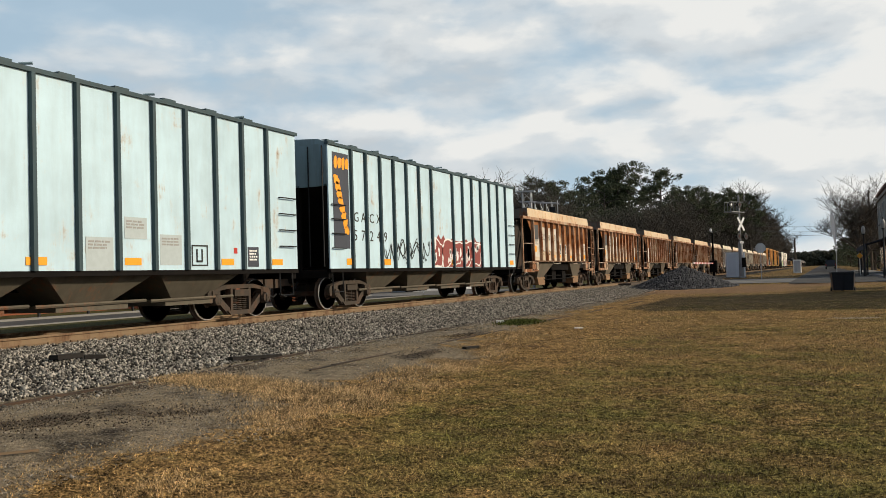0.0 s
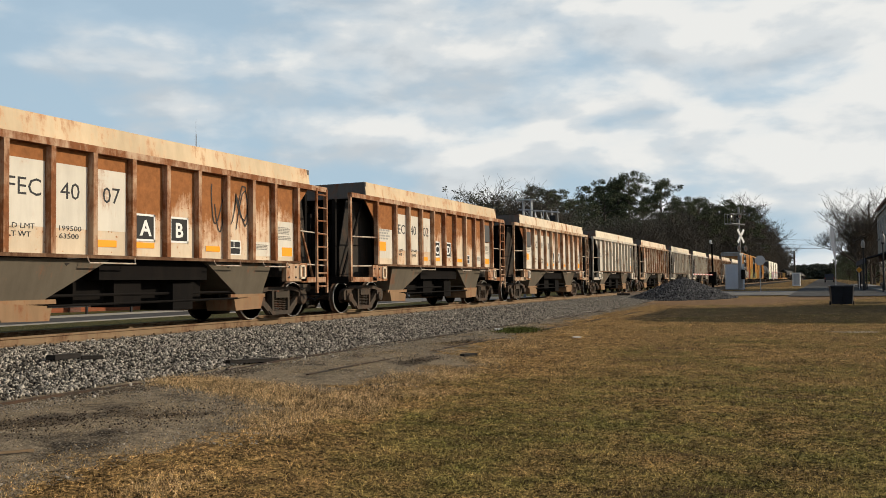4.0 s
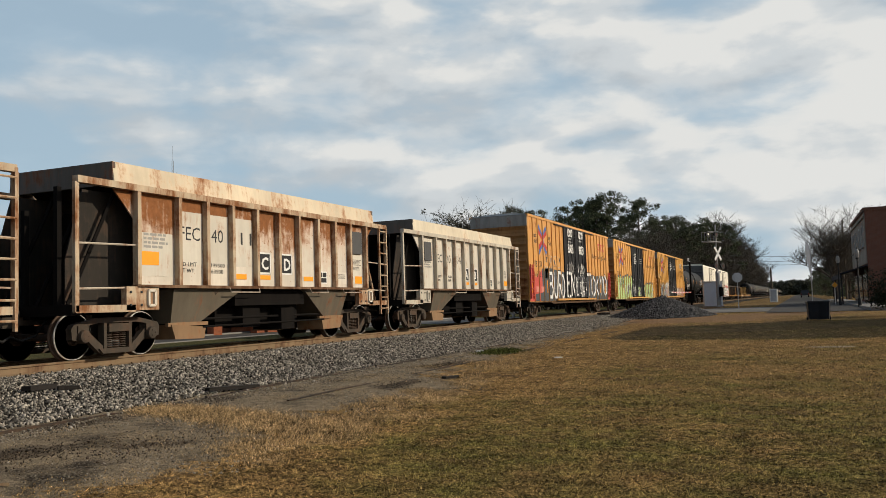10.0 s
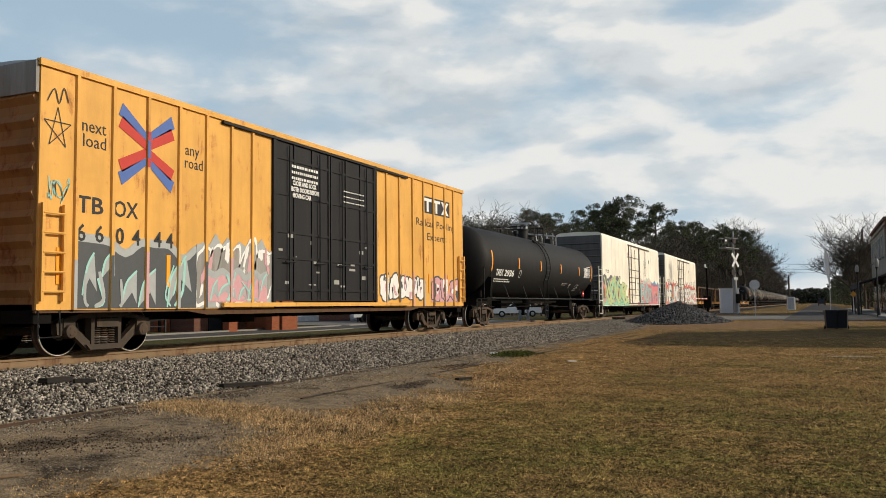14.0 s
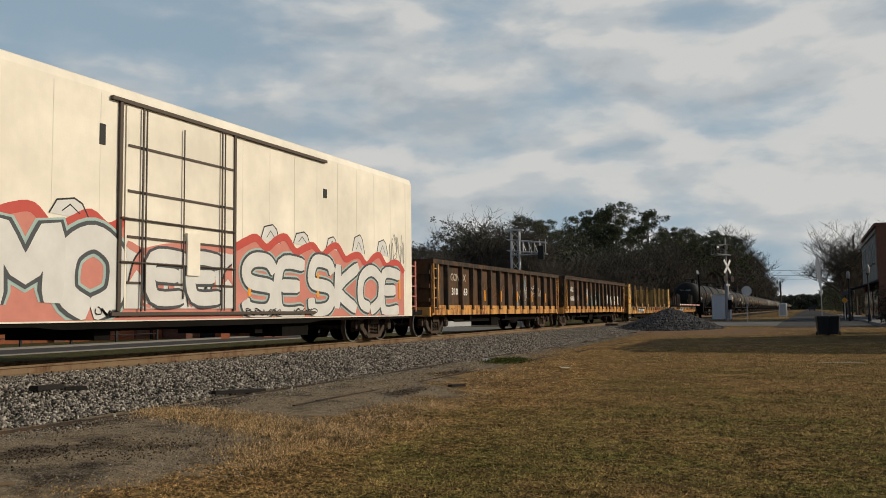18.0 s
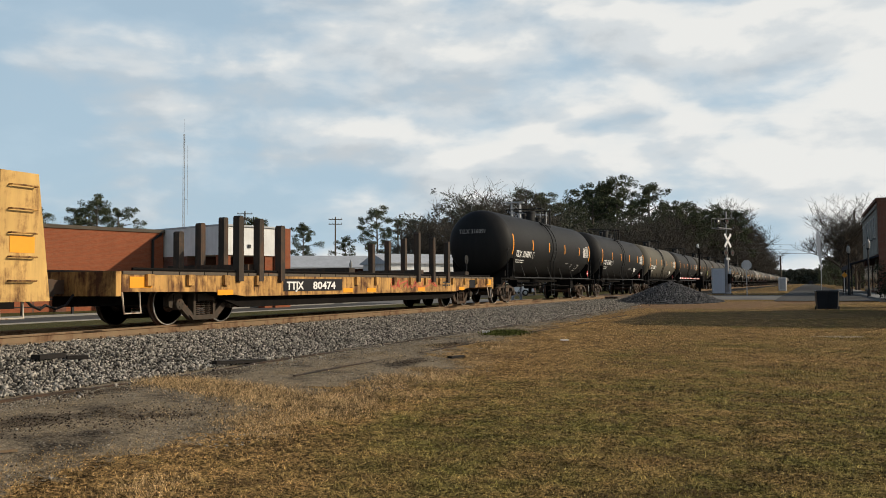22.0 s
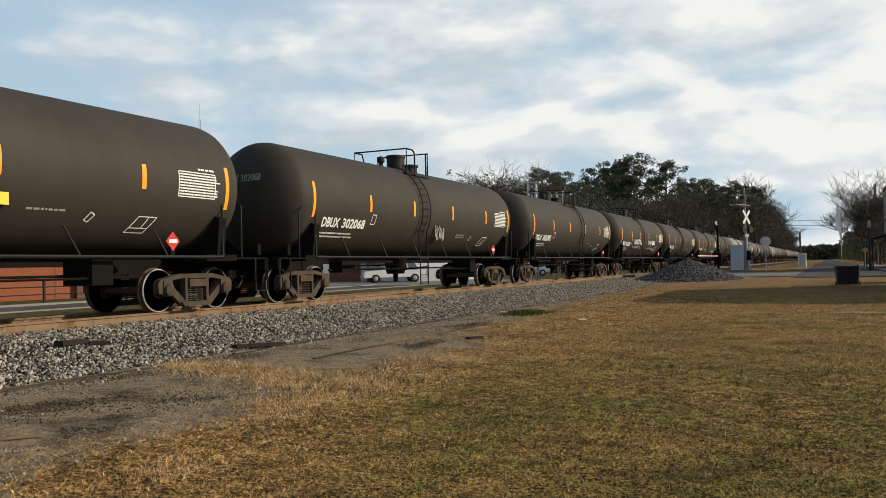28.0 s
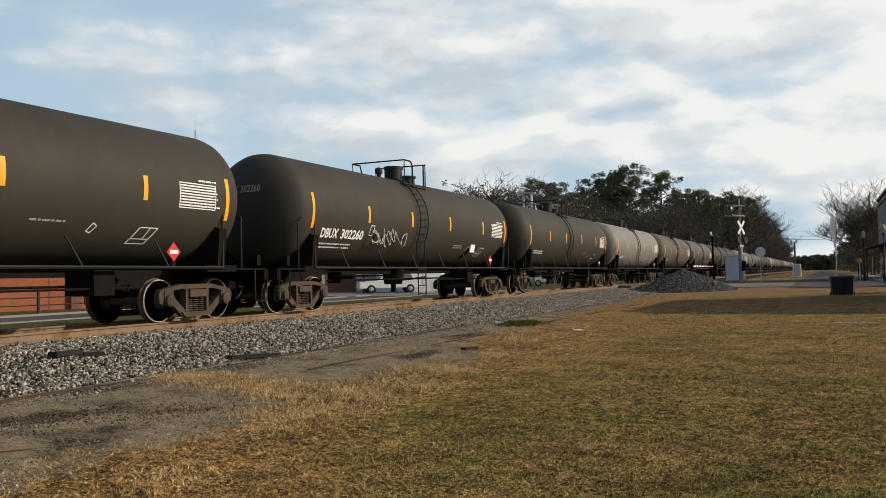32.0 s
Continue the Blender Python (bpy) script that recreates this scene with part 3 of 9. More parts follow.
blades("stray_grass", "thin dead grass straggling over the worn earth", 30000, on_stray, 0.014, 6, grass_material("dead_grass", (0.30, 0.22, 0.12), (0.17, 0.14, 0.06), 0.4), 0.0018)
blades("dry_tufts", "taller straw-coloured grass tufts on the gravel edge", 52000, on_tufts, 0.042, 4, grass_material("straw_tufts", (0.43, 0.30, 0.155), (0.24, 0.19, 0.07), 0.15), 0.0016)
blades("green_weeds", "green weeds at the lawn's edge by the ballast", 2600, on_weeds, 0.055, 5, grass_material("weeds", (0.08, 0.09, 0.025), (0.06, 0.085, 0.02), 1.0))

# ---- the train: it runs towards -y; a car's own space has its middle at y = 0 and the rail's top at z = 0 ----
SPEED, GAIN = 17.647, 0.01466


def ahead(t):
    """How far the train has come at t, counted from 16 s."""
    return SPEED * (t - 16) + GAIN / 2 * (t - 16) ** 2


CARS, WHEELS = [], []
M = {}
M["cast"] = paint("truck_casting", (0.056, 0.045, 0.035), 0.85, rust=0.26, rust_color=(0.068, 0.040, 0.026), dirt=0.5)
M["wheel"] = paint("wheel_face", (0.085, 0.062, 0.048), 0.75, rust=0.35, rust_color=(0.085, 0.042, 0.024), dirt=0.3)
M["tread"] = flatpaint("polished_rim_glint", (0.60, 0.57, 0.53), 0.45, 0.35)
# grime darkened past its own tone to hold the shade under the cars
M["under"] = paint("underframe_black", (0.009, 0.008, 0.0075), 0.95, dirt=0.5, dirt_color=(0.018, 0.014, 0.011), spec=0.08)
M["black"] = flatpaint("black_ironwork", (0.012, 0.012, 0.012), 0.6)
M["orange"] = flatpaint("reflector_orange", (0.85, 0.33, 0.02), 0.45, var=0.08)
M["white"] = flatpaint("white_stencil", (0.72, 0.71, 0.68), 0.6)
M["greyprint"] = flatpaint("worn_print", (0.30, 0.29, 0.27), 0.7)
M["ink"] = flatpaint("black_stencil", (0.03, 0.03, 0.03), 0.65)
M["red"] = flatpaint("red_print", (0.45, 0.04, 0.03), 0.6)
M["blue"] = flatpaint("blue_print", (0.07, 0.13, 0.36), 0.6)
M["steelbar"] = paint("bare_bar", (0.52, 0.45, 0.36), 0.6, rust=0.28, dirt=0.25)


def SIDE(x, y, z):
    return Matrix(((0, 0, 1, x), (1, 0, 0, y), (0, 1, 0, z), (0, 0, 0, 1)))


def FRONT(x, y, z):
    return Matrix(((1, 0, 0, x), (0, 0, -1, y), (0, 1, 0, z), (0, 0, 0, 1)))


def truck_meshes():
    g = G()
    g.box(-0.72, 0.72, -0.2, 0.2, 0.42, 0.72).lathe([(0.32, 0.72), (0.32, 0.86)], "z", n=14)
    bolster = g.mesh("truck", M["cast"])
    g = G()
    top = [(-1.16, 0.60), (-1.10, 0.68), (-0.70, 0.76), (-0.50, 0.80), (0.50, 0.80), (0.70, 0.76), (1.10, 0.68), (1.16, 0.60), (1.14, 0.40), (1.04, 0.38), (0.98, 0.56), (0.78, 0.66),
           (0.50, 0.70), (-0.50, 0.70), (-0.78, 0.66), (-0.98, 0.56), (-1.04, 0.38), (-1.14, 0.40)]
    g.prism(top, "x", -0.075, 0.075)
    for s in (-1, 1):
        g.prism([(s * 0.98, 0.56), (s * 0.84, 0.63), (s * 0.34, 0.22), (s * 0.46, 0.12)], "x", -0.06, 0.06)       # tension arm
        g.prism([(s * 0.37, 0.72), (s * 0.29, 0.72), (s * 0.29, 0.14), (s * 0.37, 0.14)], "x", -0.08, 0.08)         # column
        g.box(-0.1, 0.1, s * 0.889 - 0.13, s * 0.889 + 0.13, 0.52, 0.66)
    g.box(-0.02, 0.12, -0.27, 0.27, 0.52, 0.68)                                                               # the bolster's end
    g.prism([(-0.50, 0.20), (0.50, 0.20), (0.40, 0.10), (-0.40, 0.10)], "x", -0.1, 0.1)
    frame_ = g.mesh("side_frame", M["cast"])
    g = G(True)
    for y in (-0.18, 0.0, 0.18):
        for k in range(7):
            g.lathe([(0.055, 0.205 + k * 0.045), (0.082, 0.222 + k * 0.045), (0.055, 0.24 + k * 0.045)], "z", (0.0, y, 0), 10)
    springs = g.mesh("spring_group", M["cast"])
    g = G(True)
    g.lathe([(0.03, 0.02), (0.07, 0.02), (0.12, 0.0), (0.135, -0.06), (0.135, -0.18)], "x", (0, 0, 0), 14)
    for k in range(3):
        a = 2 * math.pi * k / 3
        g.box(0.0, 0.025, 0.06 * math.cos(a) - 0.018, 0.06 * math.cos(a) + 0.018, 0.06 * math.sin(a) - 0.018, 0.06 * math.sin(a) + 0.018)
    cap = g.mesh("bearing_cap", M["cast"])
    g = G(True)
    g.lathe([(0.08, -1.0), (0.085, 1.0)], "x", n=10)
    for s in (-1, 1):
        prof = [(0.085, 0.66), (0.17, 0.67), (0.19, 0.72), (0.36, 0.735), (0.40, 0.70), (0.46, 0.68)]
        g.lathe([(r, s * h) for r, h in prof], "x", n=32)
        # only the rim's edge is bright, a painted glint; the tread stays dull
        g.slot = 1
        g.lathe([(0.455, s * 0.812), (0.445, s * 0.83), (0.436, s * 0.83)], "x", n=36)
        g.slot = 2
        g.lathe([(0.46, s * 0.68), (0.485, s * 0.69), (0.482, s * 0.715), (0.458, s * 0.73), (0.455, s * 0.812)], "x", n=36)
        g.lathe([(0.436, s * 0.83), (0.405, s * 0.826)], "x", n=36)
        g.slot = 0
        g.lathe([(0.405, s * 0.826), (0.39, s * 0.77), (0.20, s * 0.80), (0.16, s * 0.85), (0.09, s * 0.85)], "x", n=32)
    wheelset = g.mesh("wheelset", [M["wheel"], M["tread"], M["wheel"]])
    return bolster, frame_, springs, cap, wheelset


BOLSTER, SIDEFRAME, SPRINGS, CAP, WHEELSET = truck_meshes()


def trucks(car, ends):
    for y in ends:
        b = part("truck", BOLSTER, None, car, "rust-brown cast steel railcar truck", (0, y, 0))
        for s in (-1, 1):
            part("side_frame", SIDEFRAME, None, b, at=(s * 1.0, 0, 0))
            part("spring_group", SPRINGS, None, b, at=(s * 1.0, 0, 0))
            for e in (-1, 1):
                part("bearing_cap", CAP, None, b, at=pose(s * 1.16, e * 0.889, 0.457, 0, 0, 0 if s > 0 else 180))
        for e in (-1, 1):
            WHEELS.append((part("wheelset", WHEELSET, None, b, "rusty wheels with a polished rim, its glint painted on", (0, e * 0.889, 0.457)), car, (0, e * 0.889, 0.457)))


def couplers(car, half, reach):
    for s in (-1, 1):
        g = G()
        g.box(-0.12, 0.12, s * (half - 0.5), s * (half + reach - 0.25), 0.70, 0.98)
        g.prism([(-0.17, s * (half + reach - 0.3)), (0.17, s * (half + reach - 0.3)), (0.2, s * (half + reach + 0.02)), (0.02, s * (half + reach + 0.08)), (-0.16, s * (half + reach - 0.05))], "z", 0.66, 1.0)
        part("coupler", g, M["cast"], car)
        h = G(True)
        h.tube([(0.35, s * (half - 0.1), 0.8), (0.4, s * (half + 0.2), 0.5), (0.36, s * (half + reach * 0.7), 0.42), (0.3, s * (half + reach), 0.5)], 0.025, 6)
        part("air_hose", h, M["black"], car)


def ladder_mesh(x, y0, y1, z0, z1, rungs, r=0.022):
    g = G()
    for y in (y0, y1):
        g.box(x - 0.03, x + 0.03, y - 0.03, y + 0.03, z0, z1)
    for k in range(rungs):
        z = z0 + (z1 - z0) * (k + 0.5) / rungs
        g.tube([(x + 0.02, y0, z), (x + 0.02, y1, z)], r, 5)
    return g


def grabs(x, y0, y1, zs, r=0.016):
    g = G(True)
    for z in zs:
        g.tube([(x - 0.08, y0, z), (x + 0.05, y0, z), (x + 0.05, y1, z), (x - 0.08, y1, z)], r, 5)
    return g


def print_lines(car, x, y0, y1, z0, rows, h, mat, seed, name="small_print", front=False):
    """Small print too fine to read: bars of its size."""
    rnd, g = random.Random(seed), G()
    for k in range(rows):
        y, z = y0, z0 - k * h * 1.7
        end = y1 - rnd.random() * 0.25 * (y1 - y0)
        while y < end:
            w = min(end - y, (0.5 + 1.6 * rnd.random()) * h * 2)
            if front:
                g.box(y, y + w, x - 0.004, x, z, z + h)
            else:
                g.box(x, x + 0.004, y, y + w, z, z + h)
            y += w + h * 0.7
    part(name, g, mat, car)


def blob(rnd, cy, cz, w, h, n=22, rough=0.22, lean=0.0):
    ph = [rnd.random() * 6.28 for _ in range(4)]
    pts = []
    for k in range(n):
        a = 2 * math.pi * k / n
        r = 1 + rough * (math.sin(2 * a + ph[0]) + 0.8 * math.sin(3 * a + ph[1]) + 0.6 * math.sin(5 * a + ph[2]) + 0.3 * math.sin(8 * a + ph[3]))
        y, z = math.copysign(abs(math.cos(a)) ** 0.7, math.cos(a)) * w / 2 * r, math.copysign(abs(math.sin(a)) ** 0.7, math.sin(a)) * h / 2 * r
        pts.append((cy + y + lean * z, cz + z))
    return pts


def graffiti(car, x, y0, y1, z0, z1, n, colors, seed, back=None, label="spray-painted bubble lettering"):
    """Sprayed bubble shapes: a ragged cloud behind, outlined letters, inner marks. They stand for words that cannot be read."""
    rnd, g = random.Random(seed), G()
    clip = lambda pts: [(min(max(y, y0), y1), min(max(z, z0), z1)) for y, z in pts]
    if back is not None:
        k = max(10, int((y1 - y0) * 5))
        top = [(y0 + (y1 - y0) * i / k, z0 + (z1 - z0) * (0.80 + 0.20 * rnd.random() * (1 if i % 2 else 0.25))) for i in range(k + 1)]
        g.prism([(y0, z0)] + top + [(y1, z0)], "x", x, x + 0.004)
    w = (y1 - y0) / n
    for i in range(n):
        cy, cz = y0 + w * (i + 0.5), (z0 + z1) / 2 - (z1 - z0) * 0.05
        lean = rnd.uniform(-0.2, 0.3)
        st = rnd.getstate()
        for slot, grow, d in ((1, 1.14, 0.006), (2, 1.0, 0.009)):
            rnd.setstate(st)
            g.slot = slot
            g.prism(clip(blob(rnd, cy, cz, w * 0.98 * grow, (z1 - z0) * 0.74 * grow, 30, 0.13, lean)), "x", x, x + d)
        for slot in (1, 3):
            g.slot = slot
            for _ in range(2):
                a, b = cy + rnd.uniform(-0.28, 0.28) * w, cz + rnd.uniform(-0.25, 0.3) * (z1 - z0)
                g.prism(clip(blob(rnd, a, b, w * rnd.uniform(0.1, 0.24), (z1 - z0) * rnd.uniform(0.12, 0.34), 14, 0.2, lean)), "x", x, x + 0.012)
    return part("graffiti", g, [back or colors[0]] + list(colors), car, label)


ALPHABET = {"B": "00 09 59 77 55 05|55 83 60 00", "D": "00 09 49 86 83 40 00", "E": "80 00 09 89|05 65", "H": "00 09|80 89|05 85", "K": "00 09|89 04 80", "L": "09 00 80",
            "M": "00 09 44 89 80", "N": "00 09 80 89", "O": "40 02 07 49 87 82 40", "R": "00 09 69 86 64 05|35 80", "S": "87 69 29 07 15 74 82 60 10 02",
            "T": "40 49|09 89", "U": "09 02 30 60 82 89", "Y": "45 40|09 45 89"}


def glide(pts, n=5):
    """A smooth line through points of a plane."""
    out = []
    for i in range(len(pts) - 1):
        a, b, c, d = pts[max(0, i - 1)], pts[i], pts[i + 1], pts[min(len(pts) - 1, i + 2)]
        for k in range(n):
            t = k / n
            out.append(tuple(0.5 * (2 * b[j] + (c[j] - a[j]) * t + (2 * a[j] - 5 * b[j] + 4 * c[j] - d[j]) * t * t + (3 * b[j] - a[j] - 3 * c[j] + d[j]) * t ** 3) for j in (0, 1)))
    return out + [tuple(pts[-1])]


def band(g, x, pts, w, low=None):
    """A sprayed band along a line on a car's side, round at its ends."""
    v, last = [], len(pts) - 1
    for i, (y, z) in enumerate(pts):
        a, b = pts[max(0, i - 1)], pts[min(last, i + 1)]
        d = Vector((b[0] - a[0], b[1] - a[1]))
        d = d.normalized() if d.length > 1e-6 else Vector((1, 0))
        q = w / 2 * (0.75 if i in (0, last) else 1.0)
        for k in (-1, 1):
            zz = z + k * d.x * q
            v.append((x, y - k * d.y * q, zz if low is None else max(low, zz)))
    v = [(p[0] + 0.00004 * (i // 2), p[1], p[2]) for i, p in enumerate(v)]        # it rises a hair on its way, so that it may cross itself
    g.add(v, [(2 * i, 2 * i + 1, 2 * i + 3, 2 * i + 2) for i in range(last)])


def sprayed(car, x, text, y0, y1, z0, z1, layers, seed, slant=0.0, label="hand-sprayed letter", low=None, soft=True):
    """Hand-sprayed letters; layers: a material and a stroke's width each, from the lowest up."""
    rnd = random.Random(seed)
    cell, tall = (y1 - y0) / len(text), z1 - z0
    for i, ch in enumerate(text):
        if ch == " ":
            continue
        lines, k, drop = [], rnd.uniform(0.92, 1.06), rnd.uniform(-0.04, 0.04) * tall
        for line in ALPHABET[ch].split("|"):
            pts = [(int(p[0]) / 8, int(p[1]) / 9) for p in line.split()]
            pts = [(y0 + cell * (i + 0.1 + 0.8 * u + rnd.gauss(0, 0.02)) + slant * w * tall, z0 + drop + tall * k * w + rnd.gauss(0, 0.015) * tall) for u, w in pts]
            if not soft:
                pts = [(p[0] + (q[0] - p[0]) * t, p[1] + (q[1] - p[1]) * t) for p, q in zip(pts, pts[1:]) for t in (0.0, 0.12, 0.5, 0.88)] + [pts[-1]]
            lines.append(glide(pts, 5 if soft else 2))
        g = G()
        for j, (m_, w) in enumerate(layers):
            g.slot = j
            for o, pts in enumerate(lines):
                band(g, x + 0.006 * j + 0.0018 * o, pts, w, low)
        part("graffiti", g, [m_ for m_, w in layers], car, label)


def wildstyle(car, x, y0, y1, z0, z1, fill, dark, light, seed, n=9, label="angular sprayed lettering"):
    """A sprayed piece whose letters cannot be read: a filled body with a jagged top, dark wedges and bright edges."""
    rnd, g = random.Random(seed), G()
    k = max(8, int((y1 - y0) * 2.2))
    top = [(y0 + (y1 - y0) * i / k, z1 - (z1 - z0) * (0.30 * rnd.random() if i % 2 else 0.02 + 0.1 * rnd.random())) for i in range(k + 1)]
    g.prism([(y0, z0)] + top + [(y1, z0)], "x", x, x + 0.003)
    g.slot = 1
    band(g, x + 0.0045, glide(top, 3), 0.16)
    for i in range(n):
        cy, cz = y0 + (y1 - y0) * (i + rnd.uniform(0.2, 0.8)) / n, z0 + (z1 - z0) * rnd.uniform(0.2, 0.62)
        w, h, lean = (y1 - y0) / n * rnd.uniform(0.55, 1.1), (z1 - z0) * rnd.uniform(0.20, 0.38), rnd.uniform(-0.7, 0.7)
        pts = [(cy - w / 2, cz - h), (cy + lean * w * 0.3, cz - h * 0.2), (cy + w / 2, cz - h * 0.8), (cy + w * 0.3 + lean * w * 0.3, cz + h), (cy - w * 0.2, cz + h * 0.3)]
        pts = [(min(max(a_, y0), y1), min(max(b_, z0 + 0.02), z1)) for a_, b_ in pts]
        g.slot = 1
        g.prism(pts, "x", x, x + 0.006 + 0.0002 * i)
        g.slot = 2
        band(g, x + 0.009 + 0.0002 * i, glide([pts[0], pts[4], pts[3]], 4), 0.045)
    for i in range(n):
        yy, zz = rnd.uniform(y0 + 0.2, y1 - 0.2), rnd.uniform(z0 + 0.15, z0 + (z1 - z0) * 0.55)
        g.slot = 1 if i % 2 else 2
        band(g, x + 0.012 + 0.0002 * i, glide([(yy, z0 + 0.04), (yy + rnd.uniform(-0.25, 0.25), (z0 + zz) / 2), (yy + rnd.uniform(-0.3, 0.3), zz + 0.3)], 4), rnd.uniform(0.03, 0.08))
    parts("graffiti", g, [fill, dark, light], car, label)


def scrawl(car, x, y0, y1, z0, z1, seed, mat, r=0.018, turns=6):
    """Thin sprayed scribble: a row of looping strokes."""
    rnd, g = random.Random(seed), G()
    cells = max(2, turns // 2)
    w = (y1 - y0) / cells
    for c_ in range(cells):
        cy, cz = y0 + w * (c_ + 0.5), (z0 + z1) / 2 + rnd.uniform(-0.1, 0.1) * (z1 - z0)
        k1, k2, p1, p2 = rnd.choice((1, 2)), rnd.choice((1, 2, 3)), rnd.random() * 6.28, rnd.random() * 6.28
        pts = []
        for k in range(19):
            u = k / 18 * rnd.uniform(0.98, 1.0) * 5.6
            pts.append((x, cy + w * 0.52 * math.sin(k1 * u + p1), cz + (z1 - z0) * 0.46 * math.sin(k2 * u + p2) * (0.75 + 0.25 * math.cos(u))))
        for a, b in zip(pts, pts[1:]):
            d = Vector(b) - Vector(a)
            n_ = Vector((0, -d.z, d.y)).normalized() * r
            p = [Vector(a) - n_, Vector(a) + n_, Vector(b) + n_, Vector(b) - n_]
            g.add([q + Vector((0.004, 0, 0)) for q in p], [(0, 1, 2, 3)])
    return part("graffiti", g, mat, car, "thin sprayed scribble")


# -- open hoppers --
HOP_RIBS = [-4.95, -3.70, -2.75, -1.80, -0.82, 0.15, 1.12, 2.10, 3.05, 3.95, 4.95]
HOP_PAINT = {
    "rusty": paint("hopper_cream_rusty", (0.63, 0.52, 0.38), 0.6, rust=0.47, rust_color=(0.23, 0.092, 0.032), dirt=0.25, dirt_color=(0.20, 0.12, 0.06), high=2.25),
    "mixed": paint("hopper_cream_mixed", (0.64, 0.58, 0.49), 0.6, rust=0.28, rust_color=(0.20, 0.08, 0.03), dirt=0.25, dirt_color=(0.18, 0.12, 0.07), high=2.6),
    "white": paint("hopper_white", (0.61, 0.565, 0.48), 0.55, rust=0.06, rust_color=(0.20, 0.085, 0.035), dirt=0.22, dirt_color=(0.2, 0.16, 0.12)),
}
HOP_RIB = {
    "rusty": paint("hopper_rib_rusty", (0.46, 0.33, 0.22), 0.7, rust=0.50, rust_color=(0.17, 0.065, 0.026), dirt=0.35),
    "mixed": paint("hopper_rib_mixed", (0.50, 0.40, 0.28), 0.7, rust=0.42, rust_color=(0.17, 0.07, 0.028), dirt=0.4),
    "white": paint("hopper_rib_white", (0.53, 0.48, 0.39), 0.65, rust=0.20, rust_color=(0.15, 0.07, 0.035), dirt=0.35),
}
HOP_TOP = {
    "rusty": paint("coaming_tan", (0.58, 0.45, 0.29), 0.6, rust=0.20, rust_color=(0.28, 0.12, 0.05), dirt=0.2),
    "mixed": paint("coaming_cream", (0.65, 0.55, 0.40), 0.6, rust=0.22, rust_color=(0.24, 0.10, 0.04), dirt=0.2),
    "white": paint("coaming_white", (0.66, 0.575, 0.43), 0.6, rust=0.10, rust_color=(0.26, 0.12, 0.05), dirt=0.2),
}
M["bin"] = paint("hopper_bin_grey", (0.125, 0.104, 0.076), 0.75, rust=0.06, dirt=0.4)
M["sillrust"] = paint("hopper_sill_rust", (0.20, 0.13, 0.08), 0.8, rust=0.5, rust_color=(0.085, 0.04, 0.02), dirt=0.5)
M["chute"] = paint("hopper_chute_tan", (0.25, 0.155, 0.085), 0.8, rust=0.12, dirt=0.3)
M["midprint"] = flatpaint("faded_small_print", (0.24, 0.22, 0.19), 0.6)
M["patch"] = flatpaint("grey_route_board", (0.075, 0.075, 0.075), 0.7)
# end plates and slope sheets: the ends' shade is put into these two colours
M["endcap"] = paint("shaded_end_plate", (0.13, 0.115, 0.10), 0.8, rust=0.2, dirt=0.6)
M["hopper_inside"] = paint("hopper_inside_shade", (0.03, 0.026, 0.022), 0.9, rust=0.2, rust_color=(0.05, 0.03, 0.02))
M["darkbox"] = flatpaint("black_letter_plate", (0.02, 0.02, 0.02), 0.5)


def Y(y):
    """Stretches the hopper lengthwise to fit the camera's view: its leading platform is the longer one."""
    return float(np.interp(y, (-6.25, -5.5, -4.95, 4.95, 5.5, 6.25), (-6.50, -5.46, -4.87, 4.69, 5.30, 6.06)))


